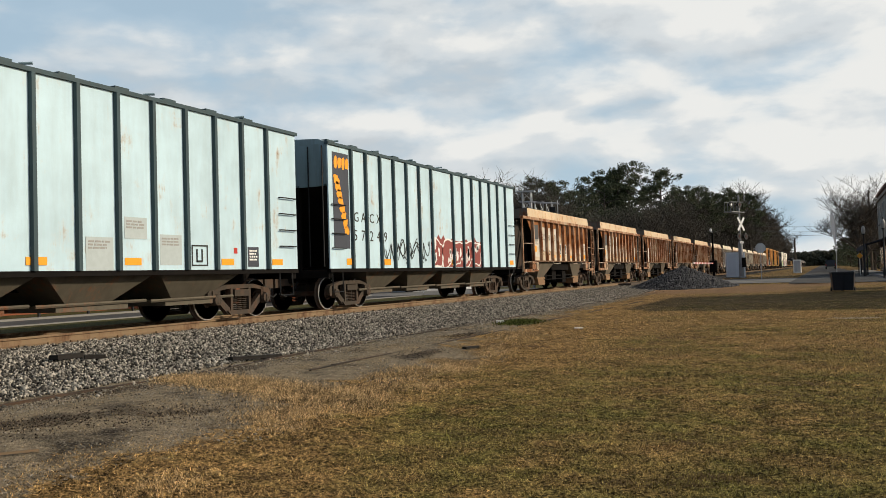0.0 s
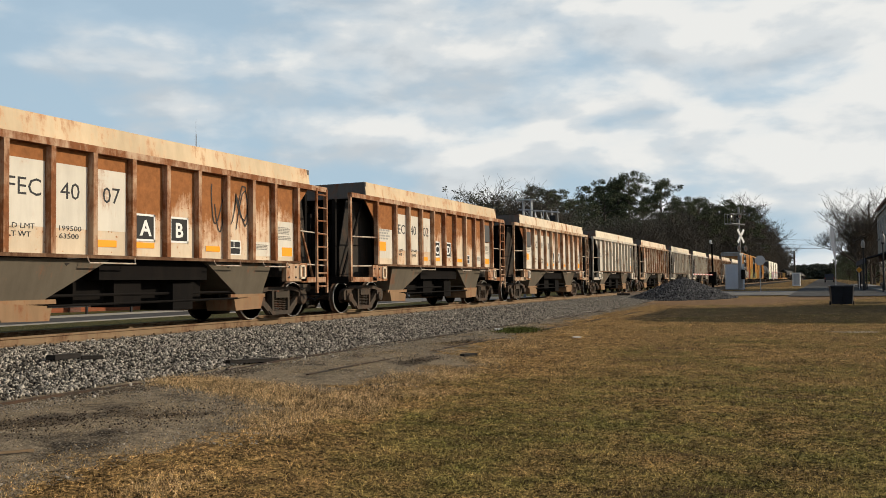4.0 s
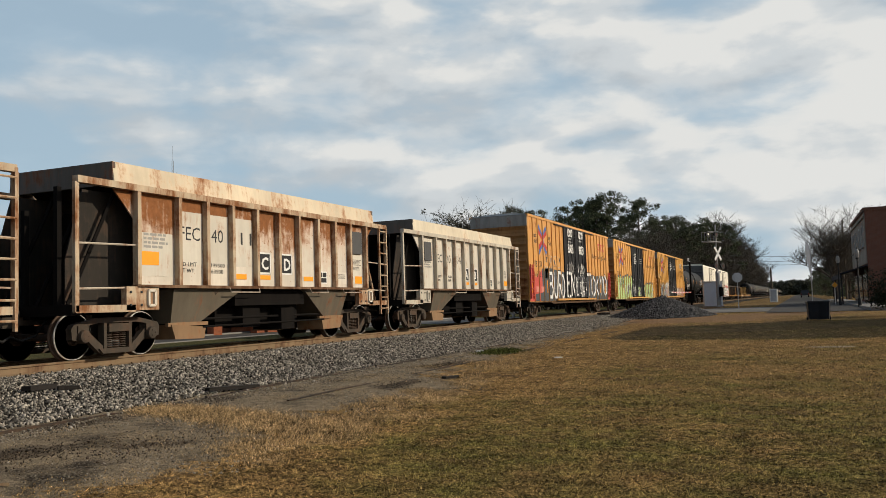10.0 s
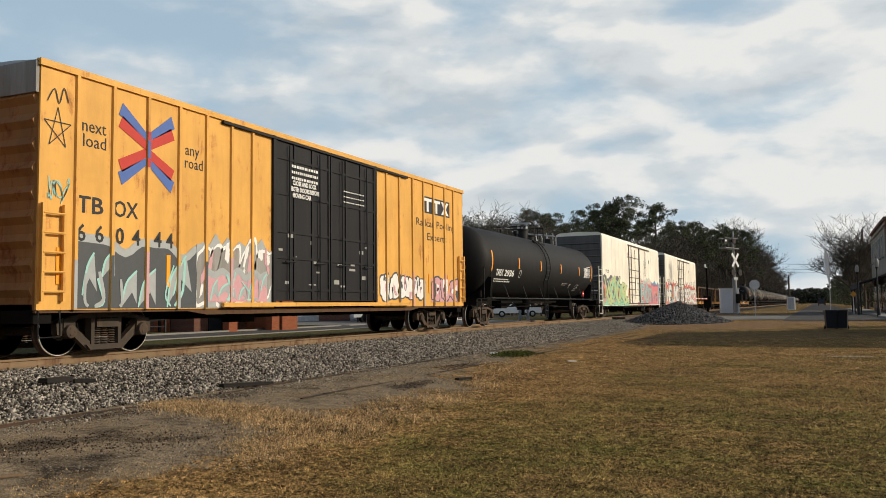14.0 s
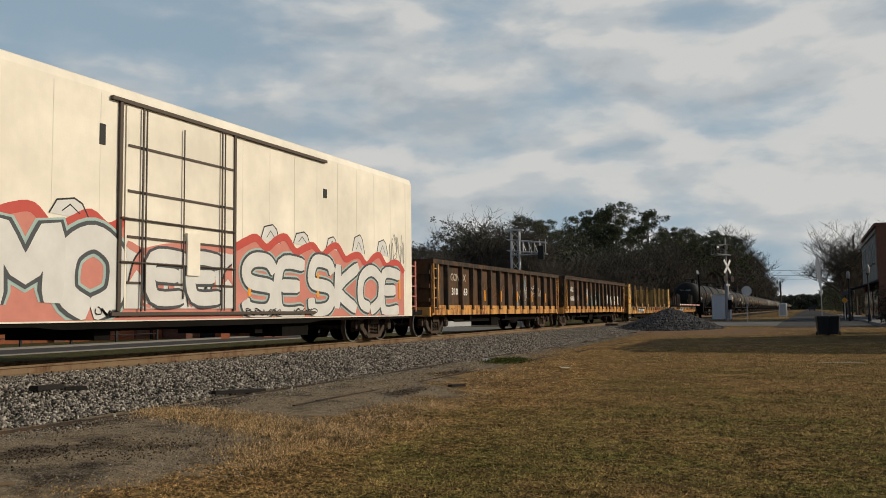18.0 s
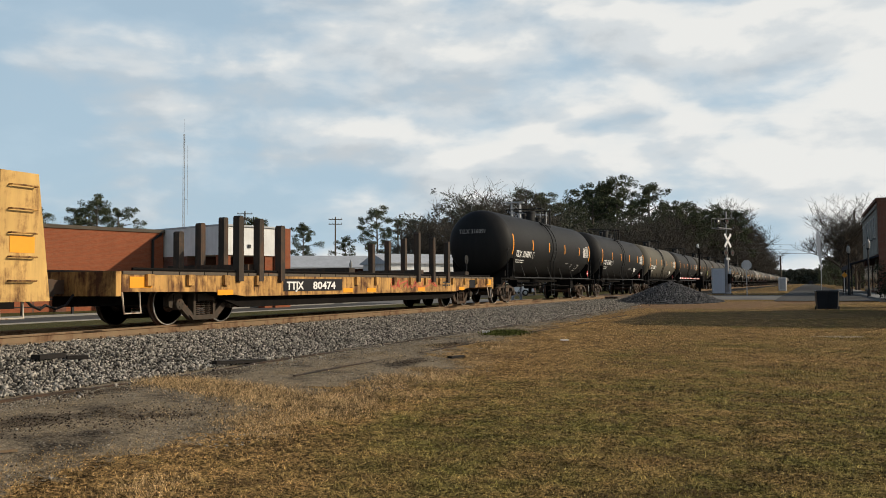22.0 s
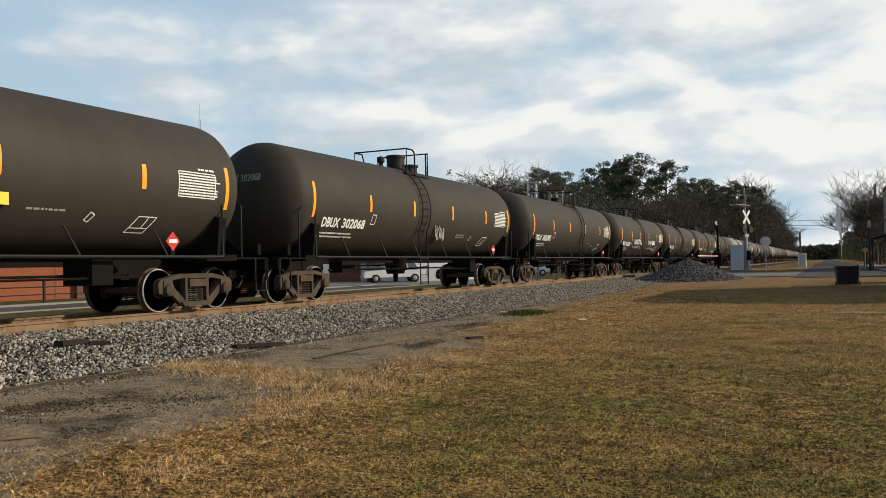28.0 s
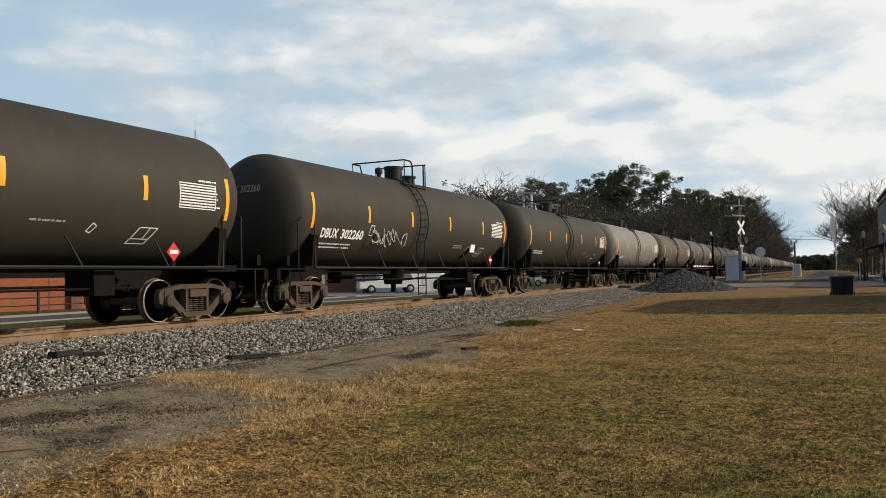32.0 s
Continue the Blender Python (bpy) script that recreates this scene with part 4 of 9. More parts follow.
def open_hopper(y16, look_, number, pair, seed):
    shade = {"rusty": "heavily rusted cream", "mixed": "rust-stained cream", "white": "dirty white"}[look_]
    car = thing("hopper_car", f"{shade} open-top hopper railcar with ribbed sides and ladders", "railcar", group="hopper cars in the train")
    skin, rib, cap = HOP_PAINT[look_], HOP_RIB[look_], HOP_TOP[look_]
    for s in (-1, 1):
        g = G()
        g.prism([(Y(-4.95), 1.44), (Y(4.95), 1.44), (Y(4.95), 2.75), (Y(5.50), 3.34), (Y(-5.50), 3.34), (Y(-4.95), 2.75)], "x", s * 1.35, s * 1.38)
        part("side_sheet", g, skin, car)
        part("side_sill", G().box(s * 1.36, s * 1.50, Y(-5.0), Y(5.0), 1.375, 1.44), M["sillrust"], car, "thin rusty sill flange")
        g = G().box(s * 1.38, s * 1.52, Y(-6.2), Y(6.2), 3.32, 3.45)
        part("top_chord", g, rib, car)
        for y in map(Y, HOP_RIBS):
            part("rib", G().prism([(s * 1.38, y - 0.055), (s * 1.515, y - 0.05), (s * 1.515, y + 0.05), (s * 1.38, y + 0.055)], "z", 1.44, 3.32), rib, car)
        g = G().prism([(s * 1.44, 3.45), (s * 1.38, 3.86), (s * 1.32, 3.86), (s * 1.36, 3.45)], "y", Y(-5.5), Y(5.5))
        part("coaming", g, cap, car)
        g = G()
        for e in (-1, 1):
            g.box(s * 1.42, s * 1.50, Y(e * 6.2) - 0.045, Y(e * 6.2) + 0.045, 0.92, 3.33)
        parts("corner_post", g, rib, car)
        if s > 0:
            g = G(True)
            for e in (-1, 1):
                for z in (1.35, 2.2):
                    g.tube([(s * 1.45, Y(e * 6.2), z), (s * 1.45, Y(e * 4.98), z + 0.03)], 0.02, 5)
            parts("hand_rail", g, M["steelbar"], car)
            g = G(True)
            for y, w in ((-2.0, 1.15), (1.45, 0.9), (3.2, 1.0)):
                g.tube([(1.49, y, 1.40), (1.53, y + 0.02, 1.29), (1.53, y + w - 0.02, 1.29), (1.49, y + w, 1.40)], 0.014, 5)
            parts("grab_iron", g, M["steelbar"], car)
        g = G()
        for e in (-1, 1):
            g.box(s * 1.38, s * 1.50, Y(e * 6.22), Y(e * 5.05), 0.90, 1.04)
        parts("step_beam", g, rib, car)
        for e in (-1, 1) if s > 0 else ():
            c_ = Y(e * 4.85)
            plate_ = part("bolster_plate", G().box(s * 1.36, s * 1.50, c_ - 0.45, c_ + 0.45, 0.93, 1.40), rib, car, "jacking plate with a slotted bracket")
            f = G()
            for k in (-1, 1):
                f.box(s * 1.50, s * 1.545, c_ + 0.22 + k * 0.09 - 0.025, c_ + 0.22 + k * 0.09 + 0.025, 1.02, 1.32)
                f.box(s * 1.50, s * 1.545, c_ + 0.13, c_ + 0.31, 1.17 + k * 0.15 - 0.025, 1.17 + k * 0.15 + 0.025)
            part("slot_frame", f, skin, plate_)
            for dy, dz in ((-0.34, 0.10), (-0.34, 0.36), (-0.05, 0.10), (-0.05, 0.36)):
                part("bolt_head", G().lathe([(0.028, s * 1.50), (0.028, s * 1.518), (0.01, s * 1.522)], "x", (0, c_ + dy, 0.93 + dz), 6), M["ink"], plate_)
        part("ladder", ladder_mesh(s * 1.50, Y(6.2) - 0.50, Y(6.2) - 0.02, 0.62, 3.4, 8), rib if look_ != "white" else M["steelbar"], car, "ladder with worn paint")
    for e in (-1, 1):
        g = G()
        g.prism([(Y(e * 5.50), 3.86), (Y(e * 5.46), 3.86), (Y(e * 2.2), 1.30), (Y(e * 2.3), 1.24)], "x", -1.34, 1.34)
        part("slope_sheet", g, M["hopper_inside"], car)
        part("end_coaming", G().box(-1.40, 1.40, Y(e * 5.44), Y(e * 5.44) + e * 0.08, 3.40, 3.85), M["endcap"], car, "end plate with shade painted in")
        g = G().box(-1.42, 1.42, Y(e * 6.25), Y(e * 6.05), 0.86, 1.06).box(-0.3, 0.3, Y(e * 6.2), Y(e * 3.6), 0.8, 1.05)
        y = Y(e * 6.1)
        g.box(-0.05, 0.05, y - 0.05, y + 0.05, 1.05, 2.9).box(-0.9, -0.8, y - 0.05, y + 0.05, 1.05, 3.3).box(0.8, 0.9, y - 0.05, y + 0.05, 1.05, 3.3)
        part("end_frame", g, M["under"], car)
        g = G(True).lathe([(0.2, -0.5), (0.22, -0.4), (0.22, 0.4), (0.2, 0.5)], "y", (0.55, Y(e * 5.35), 1.25), 12)
        part("brake_reservoir", g, M["under"], car)
        # dark webs and a plate added to fill the open end bay's shade
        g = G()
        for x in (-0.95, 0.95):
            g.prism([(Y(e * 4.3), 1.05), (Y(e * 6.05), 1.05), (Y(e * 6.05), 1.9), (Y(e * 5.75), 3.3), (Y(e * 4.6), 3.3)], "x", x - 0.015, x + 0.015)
        parts("end_web", g, M["hopper_inside"], car, "dark web plate added across the open end bay")
        part("shear_plate", G().box(-0.92, 0.92, Y(e * 4.60), Y(e * 4.60) + e * 0.03, 1.05, 3.05), M["under"], car, "dark plate added to fill the shade under the slope")
        g = G(True)
        for x in (-1.1, -0.55, 0.3, 1.1):
            g.tube([(x, Y(e * 6.1), 1.06), (x, Y(e * 5.2), 3.30)], 0.04, 5)
        # leading-end braces are black: the shade there is painted in
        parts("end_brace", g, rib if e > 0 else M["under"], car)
        out, inn = (e * 3.72, e * 1.35)
        g = G()
        p = [(-1.36, out, 1.36), (1.36, out, 1.36), (1.36, inn, 1.36), (-1.36, inn, 1.36), (-1.15, e * 3.6, 0.62), (1.15, e * 3.6, 0.62), (1.15, e * 2.66, 0.62), (-1.15, e * 2.66, 0.62)]
        g.add(p, [(0, 1, 2, 3), (4, 5, 6, 7), (0, 1, 5, 4), (1, 2, 6, 5), (2, 3, 7, 6), (3, 0, 4, 7)])
        part("hopper_bin", g, M["bin"], car)
        g = G()
        for s in (-1, 1):
            g.prism([(e * 3.62, 0.60), (e * 2.5, 0.52), (e * 2.56, 0.26), (e * 3.5, 0.28)], "x", s * 0.35, s * 1.2)
            g.box(s * 1.1, s * 1.18, e * 3.7, e * 2.4, 0.56, 0.64)
        parts("discharge_chute", g, M["chute"], car)
    # wide black boxes added beside the sill to fill the shade between bins
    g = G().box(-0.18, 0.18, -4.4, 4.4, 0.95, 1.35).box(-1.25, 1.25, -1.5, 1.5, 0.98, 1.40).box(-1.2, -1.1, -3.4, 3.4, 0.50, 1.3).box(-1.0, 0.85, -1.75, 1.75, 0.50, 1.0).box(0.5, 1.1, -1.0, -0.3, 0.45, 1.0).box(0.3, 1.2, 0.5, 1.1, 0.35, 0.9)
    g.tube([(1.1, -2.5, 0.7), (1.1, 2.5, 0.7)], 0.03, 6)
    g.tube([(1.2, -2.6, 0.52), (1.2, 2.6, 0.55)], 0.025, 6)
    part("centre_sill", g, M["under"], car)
    x = 1.385
    pale = HOP_PAINT["white"]
    for y in map(Y, (-3.22, -2.27, -1.31)):
        part("repaint_patch", G().box(x - 0.004, x, y - 0.38, y + 0.38, 1.9, 3.05), pale, car, "cream repainted panel")
    for text, y in (("FEC", -3.62), (number[:2], -2.50), (number[2:], -1.52)):
        letters(text, 0.43, M["ink"], car, SIDE(x, Y(y), 2.43), width=0.66 if text == "FEC" else 0.42)
    for text, y in ((pair[0], -0.69), (pair[1], 0.31)):
        if pair:
            y = Y(y)
            part("letter_plate", G().box(x - 0.002, x + 0.004, y, y + 0.55, 1.75, 2.29), M["darkbox"], car, "black plate with a white letter")
            f = G()
            for a, b, c_, d in ((0.0, 0.55, 1.75, 1.79), (0.0, 0.55, 2.25, 2.29), (0.0, 0.04, 1.75, 2.29), (0.51, 0.55, 1.75, 2.29)):
                f.box(x, x + 0.008, y + a, y + b, c_, d)
            part("plate_border", f, M["white"], car)
            letters(text, 0.43, M["white"], car, SIDE(x + 0.006, y + 0.15, 1.865), bold=0.01)
    py = Y(-4.35) if pair[0] == "A" else Y(4.45)
    part("route_board", G().box(x, x + 0.05, py - 0.3, py + 0.3, 2.45, 3.12), M["patch"], car, "grey hinged board")
    if look_ == "white":
        marks = ((-4.80, 1.75, 0.11, 0.85), (-0.68, 1.61, 0.52, 0.11), (0.32, 1.60, 0.50, 0.11), (4.36, 1.60, 0.42, 0.22))
    else:
        marks = ((-4.82, 1.85, 0.55, 0.28), (-1.70, 1.60, 0.52, 0.13), (-0.68, 1.61, 0.52, 0.11), (1.45, 1.60, 0.46, 0.12), (4.36, 1.56, 0.42, 0.22))
    for y, z, w, tall_ in marks:
        part("reflector", G().box(x, x + 0.006, Y(y), Y(y) + w, z, z + tall_), M["orange"], car, "orange reflective patch")
    if look_ == "rusty" or look_ == "mixed":
        part("repaint_patch", G().box(x - 0.004, x, Y(-4.84), Y(-3.82), 1.62, 2.52), pale, car, "pale repainted panel foot")
        part("repaint_patch", G().box(x - 0.004, x, Y(4.05), Y(4.86), 1.54, 2.42), pale, car, "pale repainted panel foot")
        part("repaint_patch", G().box(x - 0.004, x, Y(3.14), Y(3.86), 1.54, 1.88), pale, car, "pale repainted panel foot")
    print_lines(car, x, Y(-4.70), Y(-3.95), 2.46, 4, 0.05, M["greyprint"], seed)
    for text, y, z, w in (("LD LMT", -3.58, 1.86, 0.52), ("LT WT", -3.58, 1.72, 0.44), ("199500", -2.55, 1.86, 0.48), ("63500", -2.52, 1.72, 0.42)):
        letters(text, 0.13, M["ink"], car, SIDE(x + 0.001, Y(y), z), width=w)
    print_lines(car, x + 0.001, Y(4.14), Y(4.78), 2.26, 5, 0.022, M["midprint"], seed + 3)
    print_lines(car, x + 0.001, Y(4.14), Y(4.78), 2.04, 3, 0.022, M["midprint"], seed + 4)
    print_lines(car, x + 0.001, Y(3.20), Y(3.80), 1.80, 4, 0.020, M["midprint"], seed + 5)
    plate_ = part("data_plate", G().box(x, x + 0.005, Y(2.18), Y(2.68), 1.54, 1.88), M["white"], car, "white-edged black data plate")
    f = G()
    for a, b, c_, d in ((2.21, 2.42, 1.72, 1.85), (2.45, 2.65, 1.72, 1.85), (2.21, 2.65, 1.57, 1.70)):
        f.box(x + 0.005, x + 0.008, Y(a), Y(b), c_, d)
    part("data_face", f, M["darkbox"], plate_)
    if seed in (10, 8, 3):
        scrawl(car, x + 0.003, *((-2.65, -1.9, 1.7, 2.9) if seed == 10 else (1.5, 2.75, 2.0, 3.25)), seed, M["red"] if seed == 10 else M["ink"], 0.014)
    trucks(car, (-5.02, 4.50))
    couplers(car, 6.2, 0.66)
    CARS.append((car, y16))


# -- covered hoppers --
M["skyblue"] = paint("covered_hopper_pale", (0.50, 0.66, 0.73), 0.5, rust=0.02, rust_color=(0.25, 0.17, 0.10), dirt=0.18, dirt_color=(0.16, 0.15, 0.11))
M["ribteal"] = paint("covered_hopper_rib", (0.045, 0.075, 0.085), 0.6, dirt=0.4)
# darker copy of the side blue, the ends' shade painted in; roof too
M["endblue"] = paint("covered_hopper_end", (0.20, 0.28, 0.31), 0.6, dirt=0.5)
M["outlet"] = paint("outlet_grey", (0.11, 0.095, 0.07), 0.8, rust=0.06, dirt=0.5)
M["gateblack"] = flatpaint("dark_panel", (0.05, 0.055, 0.07), 0.6)
M["patchgrey"] = flatpaint("repaint_grey", (0.40, 0.45, 0.45), 0.6)
M["gatered"] = flatpaint("graffiti_maroon", (0.24, 0.06, 0.05), 0.6)


def covered_hopper(y16, half, ribs, seed, emblem):
    car = thing("covered_hopper_car", "pale blue-white covered hopper railcar with dark side ribs", "railcar", group="covered hoppers in the train")
    for s in (-1, 1):
        part("side_sheet", G().box(s * 1.46, s * 1.50, -half, half, 1.12, 4.55), M["skyblue"], car)
        part("side_sill", G().box(s * 1.40, s * 1.52, -half, half, 1.04, 1.14), M["under"], car)
        part("roof_edge", G().box(s * 1.42, s * 1.55, -half - 0.05, half + 0.05, 4.53, 4.61), M["ribteal"], car)
        for y in ribs:
            part("rib", G().prism([(s * 1.50, y - 0.055), (s * 1.58, y - 0.04), (s * 1.58, y + 0.04), (s * 1.50, y + 0.055)], "z", 1.14, 4.53), M["ribteal"], car)
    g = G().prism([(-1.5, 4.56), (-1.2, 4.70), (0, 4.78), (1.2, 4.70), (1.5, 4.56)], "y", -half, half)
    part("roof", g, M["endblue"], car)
    g = G()
    y = -half + 0.3
    while y < half - 0.5:
        g.box(0.72, 1.30, y, y + 0.36, 4.68, 4.73).box(-1.30, -0.72, y, y + 0.36, 4.68, 4.73)
        y += 1.3
    parts("running_board", g, M["ribteal"], car, "grey roof walkway gratings")
    g = G(True)
    for k in range(6):
        y = -half + 1.4 + k * (2 * half - 2.8) / 5
        g.lathe([(0.36, 4.74), (0.38, 4.86), (0.30, 4.92), (0.02, 4.94)], "z", (0, y, 0), 16)
        g.tube([(0.75, y, 4.7), (0.75, y, 4.86), (0.9, y + 0.15, 4.88)], 0.03, 5)
    parts("roof_hatch", g, M["endblue"], car)
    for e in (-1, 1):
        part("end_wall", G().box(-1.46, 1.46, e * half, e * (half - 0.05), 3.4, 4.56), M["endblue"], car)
        g = G().prism([(e * (half - 0.05), 3.4), (e * (half - 2.4), 1.2), (e * (half - 2.5), 1.2), (e * (half - 0.12), 3.42)], "x", -1.44, 1.44)
        g.box(-1.44, 1.44, e * half, e * (half - 0.2), 0.9, 1.12)
        part("slope_sheet", g, M["under"], car)
        g = G()
        for x in (-1.4, -0.5, 0.5, 1.4):
            g.box(x - 0.05, x + 0.05, e * half, e * (half - 0.1), 1.1, 3.45)
        parts("end_post", g, M["under"], car)
        part("end_ladder", G(True).tube([(0.9, e * (half + 0.06), 1.2), (0.9, e * (half + 0.06), 4.5)], 0.02, 5).tube([(1.35, e * (half + 0.06), 1.2), (1.35, e * (half + 0.06), 4.5)], 0.02, 5), M["black"], car)
    for y0, y1 in ((-half + 0.12, -half + 0.75), (half - 0.75, half - 0.12)):
        parts("grab_iron", grabs(1.52, y0, y1, (1.7, 2.1, 2.5, 2.9)), M["black"], car)
        g = G(True).tube([(1.48, y0, 1.1), (1.5, y0, 0.5), (1.5, y1 - 0.1, 0.5), (1.48, y1 - 0.1, 1.1)], 0.02, 5)
        part("stirrup", g, M["black"], car)
    n = 4 if half < 8 else 5
    for k in range(n):
        c_ = (-half + 3.4) + k * (2 * half - 6.8) / (n - 1)
        g = G()
        w = (2 * half - 6.8) / (n - 1) / 2 * 0.98
        p = [(-1.4, c_ - w, 1.1), (1.4, c_ - w, 1.1), (1.4, c_ + w, 1.1), (-1.4, c_ + w, 1.1), (-0.95, c_ - 0.5, 0.52), (0.95, c_ - 0.5, 0.52), (0.95, c_ + 0.5, 0.52), (-0.95, c_ + 0.5, 0.52)]
        g.add(p, [(0, 1, 2, 3), (4, 5, 6, 7), (0, 1, 5, 4), (1, 2, 6, 5), (2, 3, 7, 6), (3, 0, 4, 7)])
        for d in (-0.55, 0.0, 0.55):
            g.prism([(1.35, 1.08), (1.0, 0.6), (0.92, 0.6), (1.1, 1.08)], "y", c_ + d - 0.03, c_ + d + 0.03)
        part("outlet_hopper", g, M["outlet"], car)
        g = G().box(-1.1, 1.1, c_ - 0.85, c_ + 0.85, 0.40, 0.52)
        g.tube([(1.12, c_ - 1.3, 0.52), (1.12, c_ + 1.3, 0.54)], 0.035, 6)
        part("outlet_gate", g, M["outlet"], car)
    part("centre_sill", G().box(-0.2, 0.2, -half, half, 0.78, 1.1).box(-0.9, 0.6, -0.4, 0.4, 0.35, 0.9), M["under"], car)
    x = 1.505
    rnd = random.Random(seed)
    if emblem:
        part("emblem_panel", G().box(x, x + 0.004, -half + 0.22, ribs[0] - 0.12, 1.7, 4.36), M["gateblack"], car, "dark panel with a worn yellow emblem")
        g = G()
        for k in range(4):                       # the maker's emblem as plain yellow shapes
            g.prism(blob(random.Random(k), -half + 0.37 + 0.2 * k, 4.08, 0.17, 0.34, 10, 0.12), "x", x, x + 0.009)
        for k in range(8):
            g.prism(blob(random.Random(k + 9), -half + 0.4 + 0.07 * k, 3.6 - 0.2 * k, 0.3 - 0.012 * k, 0.26, 10, 0.16), "x", x, x + 0.009)
        part("emblem", g, M["orange"], car, "yellow emblem shapes")
        for i, ch in enumerate("GACX"):
            letters(ch, 0.40, M["ink"], car, SIDE(x, ribs[0] + 0.12 + i * 0.42 + (0.06 if i > 1 else 0), 2.48))
        for i, ch in enumerate("57249"):
            letters(ch, 0.44, M["ink"], car, SIDE(x, ribs[0] + 0.10 + i * 0.43 + (0.06 if i > 1 else 0), 1.94))
        graffiti(car, x, -1.05, 3.45, 1.16, 2.3, 5, (M["white"], M["gatered"], M["white"]), 5, back=M["gatered"])
        scrawl(car, x, -4.4, -1.2, 1.3, 2.1, 3, M["ink"], 0.02, 14)
    else:
        for y, z, w, tall_ in ((2.20, 1.14, 0.64, 0.62), (3.12, 1.75, 0.58, 0.42), (4.05, 1.24, 0.62, 0.62)):
            part("repaint_patch", G().box(x, x + 0.003, y, y + w, z, z + tall_), M["patchgrey"], car, "dull grey repainted patch")
            print_lines(car, x + 0.003, y + 0.05, y + w - 0.05, z + tall_ - 0.1, 3, 0.035, M["greyprint"], int(y * 9) + 40)
        part("data_plate", G().box(x, x + 0.005, 6.85, 7.25, 1.20, 1.66), M["gateblack"], car)
        print_lines(car, x + 0.005, 6.9, 7.2, 1.55, 4, 0.04, M["white"], 71)
        part("red_mark", G().box(x, x + 0.004, 6.35, 6.47, 1.50, 1.63), M["red"], car)
        g = G()
        for a, b, c_, d in ((0, 0.5, 0, 0.03), (0, 0.5, 0.42, 0.45), (0, 0.03, 0, 0.45), (0.47, 0.5, 0, 0.45), (0.14, 0.18, 0.08, 0.36), (0.14, 0.3, 0.08, 0.12), (0.3, 0.34, 0.08, 0.36)):
            g.box(x, x + 0.006, 4.97 + a, 4.97 + b, 1.22 + c_, 1.22 + d)
        part("stencil_frame", g, M["ink"], car)
    for y in ([-half + 0.85, -4.4, 0.6, half - 0.7] if emblem else [-0.9, 0.95, 3.12, 5.92, 7.78]):
        part("reflector", G().box(x, x + 0.006, y, y + 0.42, 1.24, 1.38 if not emblem else 1.42), M["orange"], car, "orange reflective patch")
    trucks(car, (-half + 1.75, half - 1.75))
    couplers(car, half, 0.7)
    CARS.append((car, y16))


# -- box cars --
BOX = {k: paint("boxcar_orange_" + k, c, 0.5, rust=r, rust_color=(0.24, 0.09, 0.03), dirt=0.18, dirt_color=(0.16, 0.08, 0.03)) for k, c, r in
       (("a", (0.63, 0.315, 0.09), 0.12), ("b", (0.70, 0.36, 0.095), 0.08), ("c", (0.69, 0.37, 0.085), 0.08))}
M["boxdoor"] = paint("boxcar_black_door", (0.012, 0.012, 0.014), 0.6, dirt=0.2, dirt_color=(0.05, 0.043, 0.037))
M["boxsill"] = paint("boxcar_sill_dark", (0.09, 0.05, 0.025), 0.75, rust=0.35, rust_color=(0.07, 0.035, 0.02), dirt=0.6)
M["boxend"] = paint("boxcar_end", (0.34, 0.17, 0.06), 0.6, rust=0.2, dirt=0.4)
# the band's end faces away from the sun; its dull tone is painted shade
M["endband"] = paint("shaded_end_band", (0.30, 0.29, 0.27), 0.7, rust=0.1, dirt=0.5)
M["silver"] = paint("galvanised_roof", (0.48, 0.49, 0.50), 0.45, metal=0.4, dirt=0.3)
M["spraygreen"] = flatpaint("graffiti_green", (0.40, 0.52, 0.20), 0.55)
M["sprayblack"] = flatpaint("graffiti_black", (0.025, 0.025, 0.03), 0.55)
M["spraysilver"] = flatpaint("graffiti_silver", (0.34, 0.36, 0.36), 0.45)
M["spraypink"] = flatpaint("graffiti_pink", (0.55, 0.30, 0.32), 0.55)
M["sprayteal"] = flatpaint("graffiti_teal", (0.30, 0.55, 0.50), 0.55)
M["spraydark"] = flatpaint("graffiti_charcoal", (0.07, 0.075, 0.08), 0.55)
M["sprayred"] = flatpaint("graffiti_red", (0.52, 0.08, 0.06), 0.55)


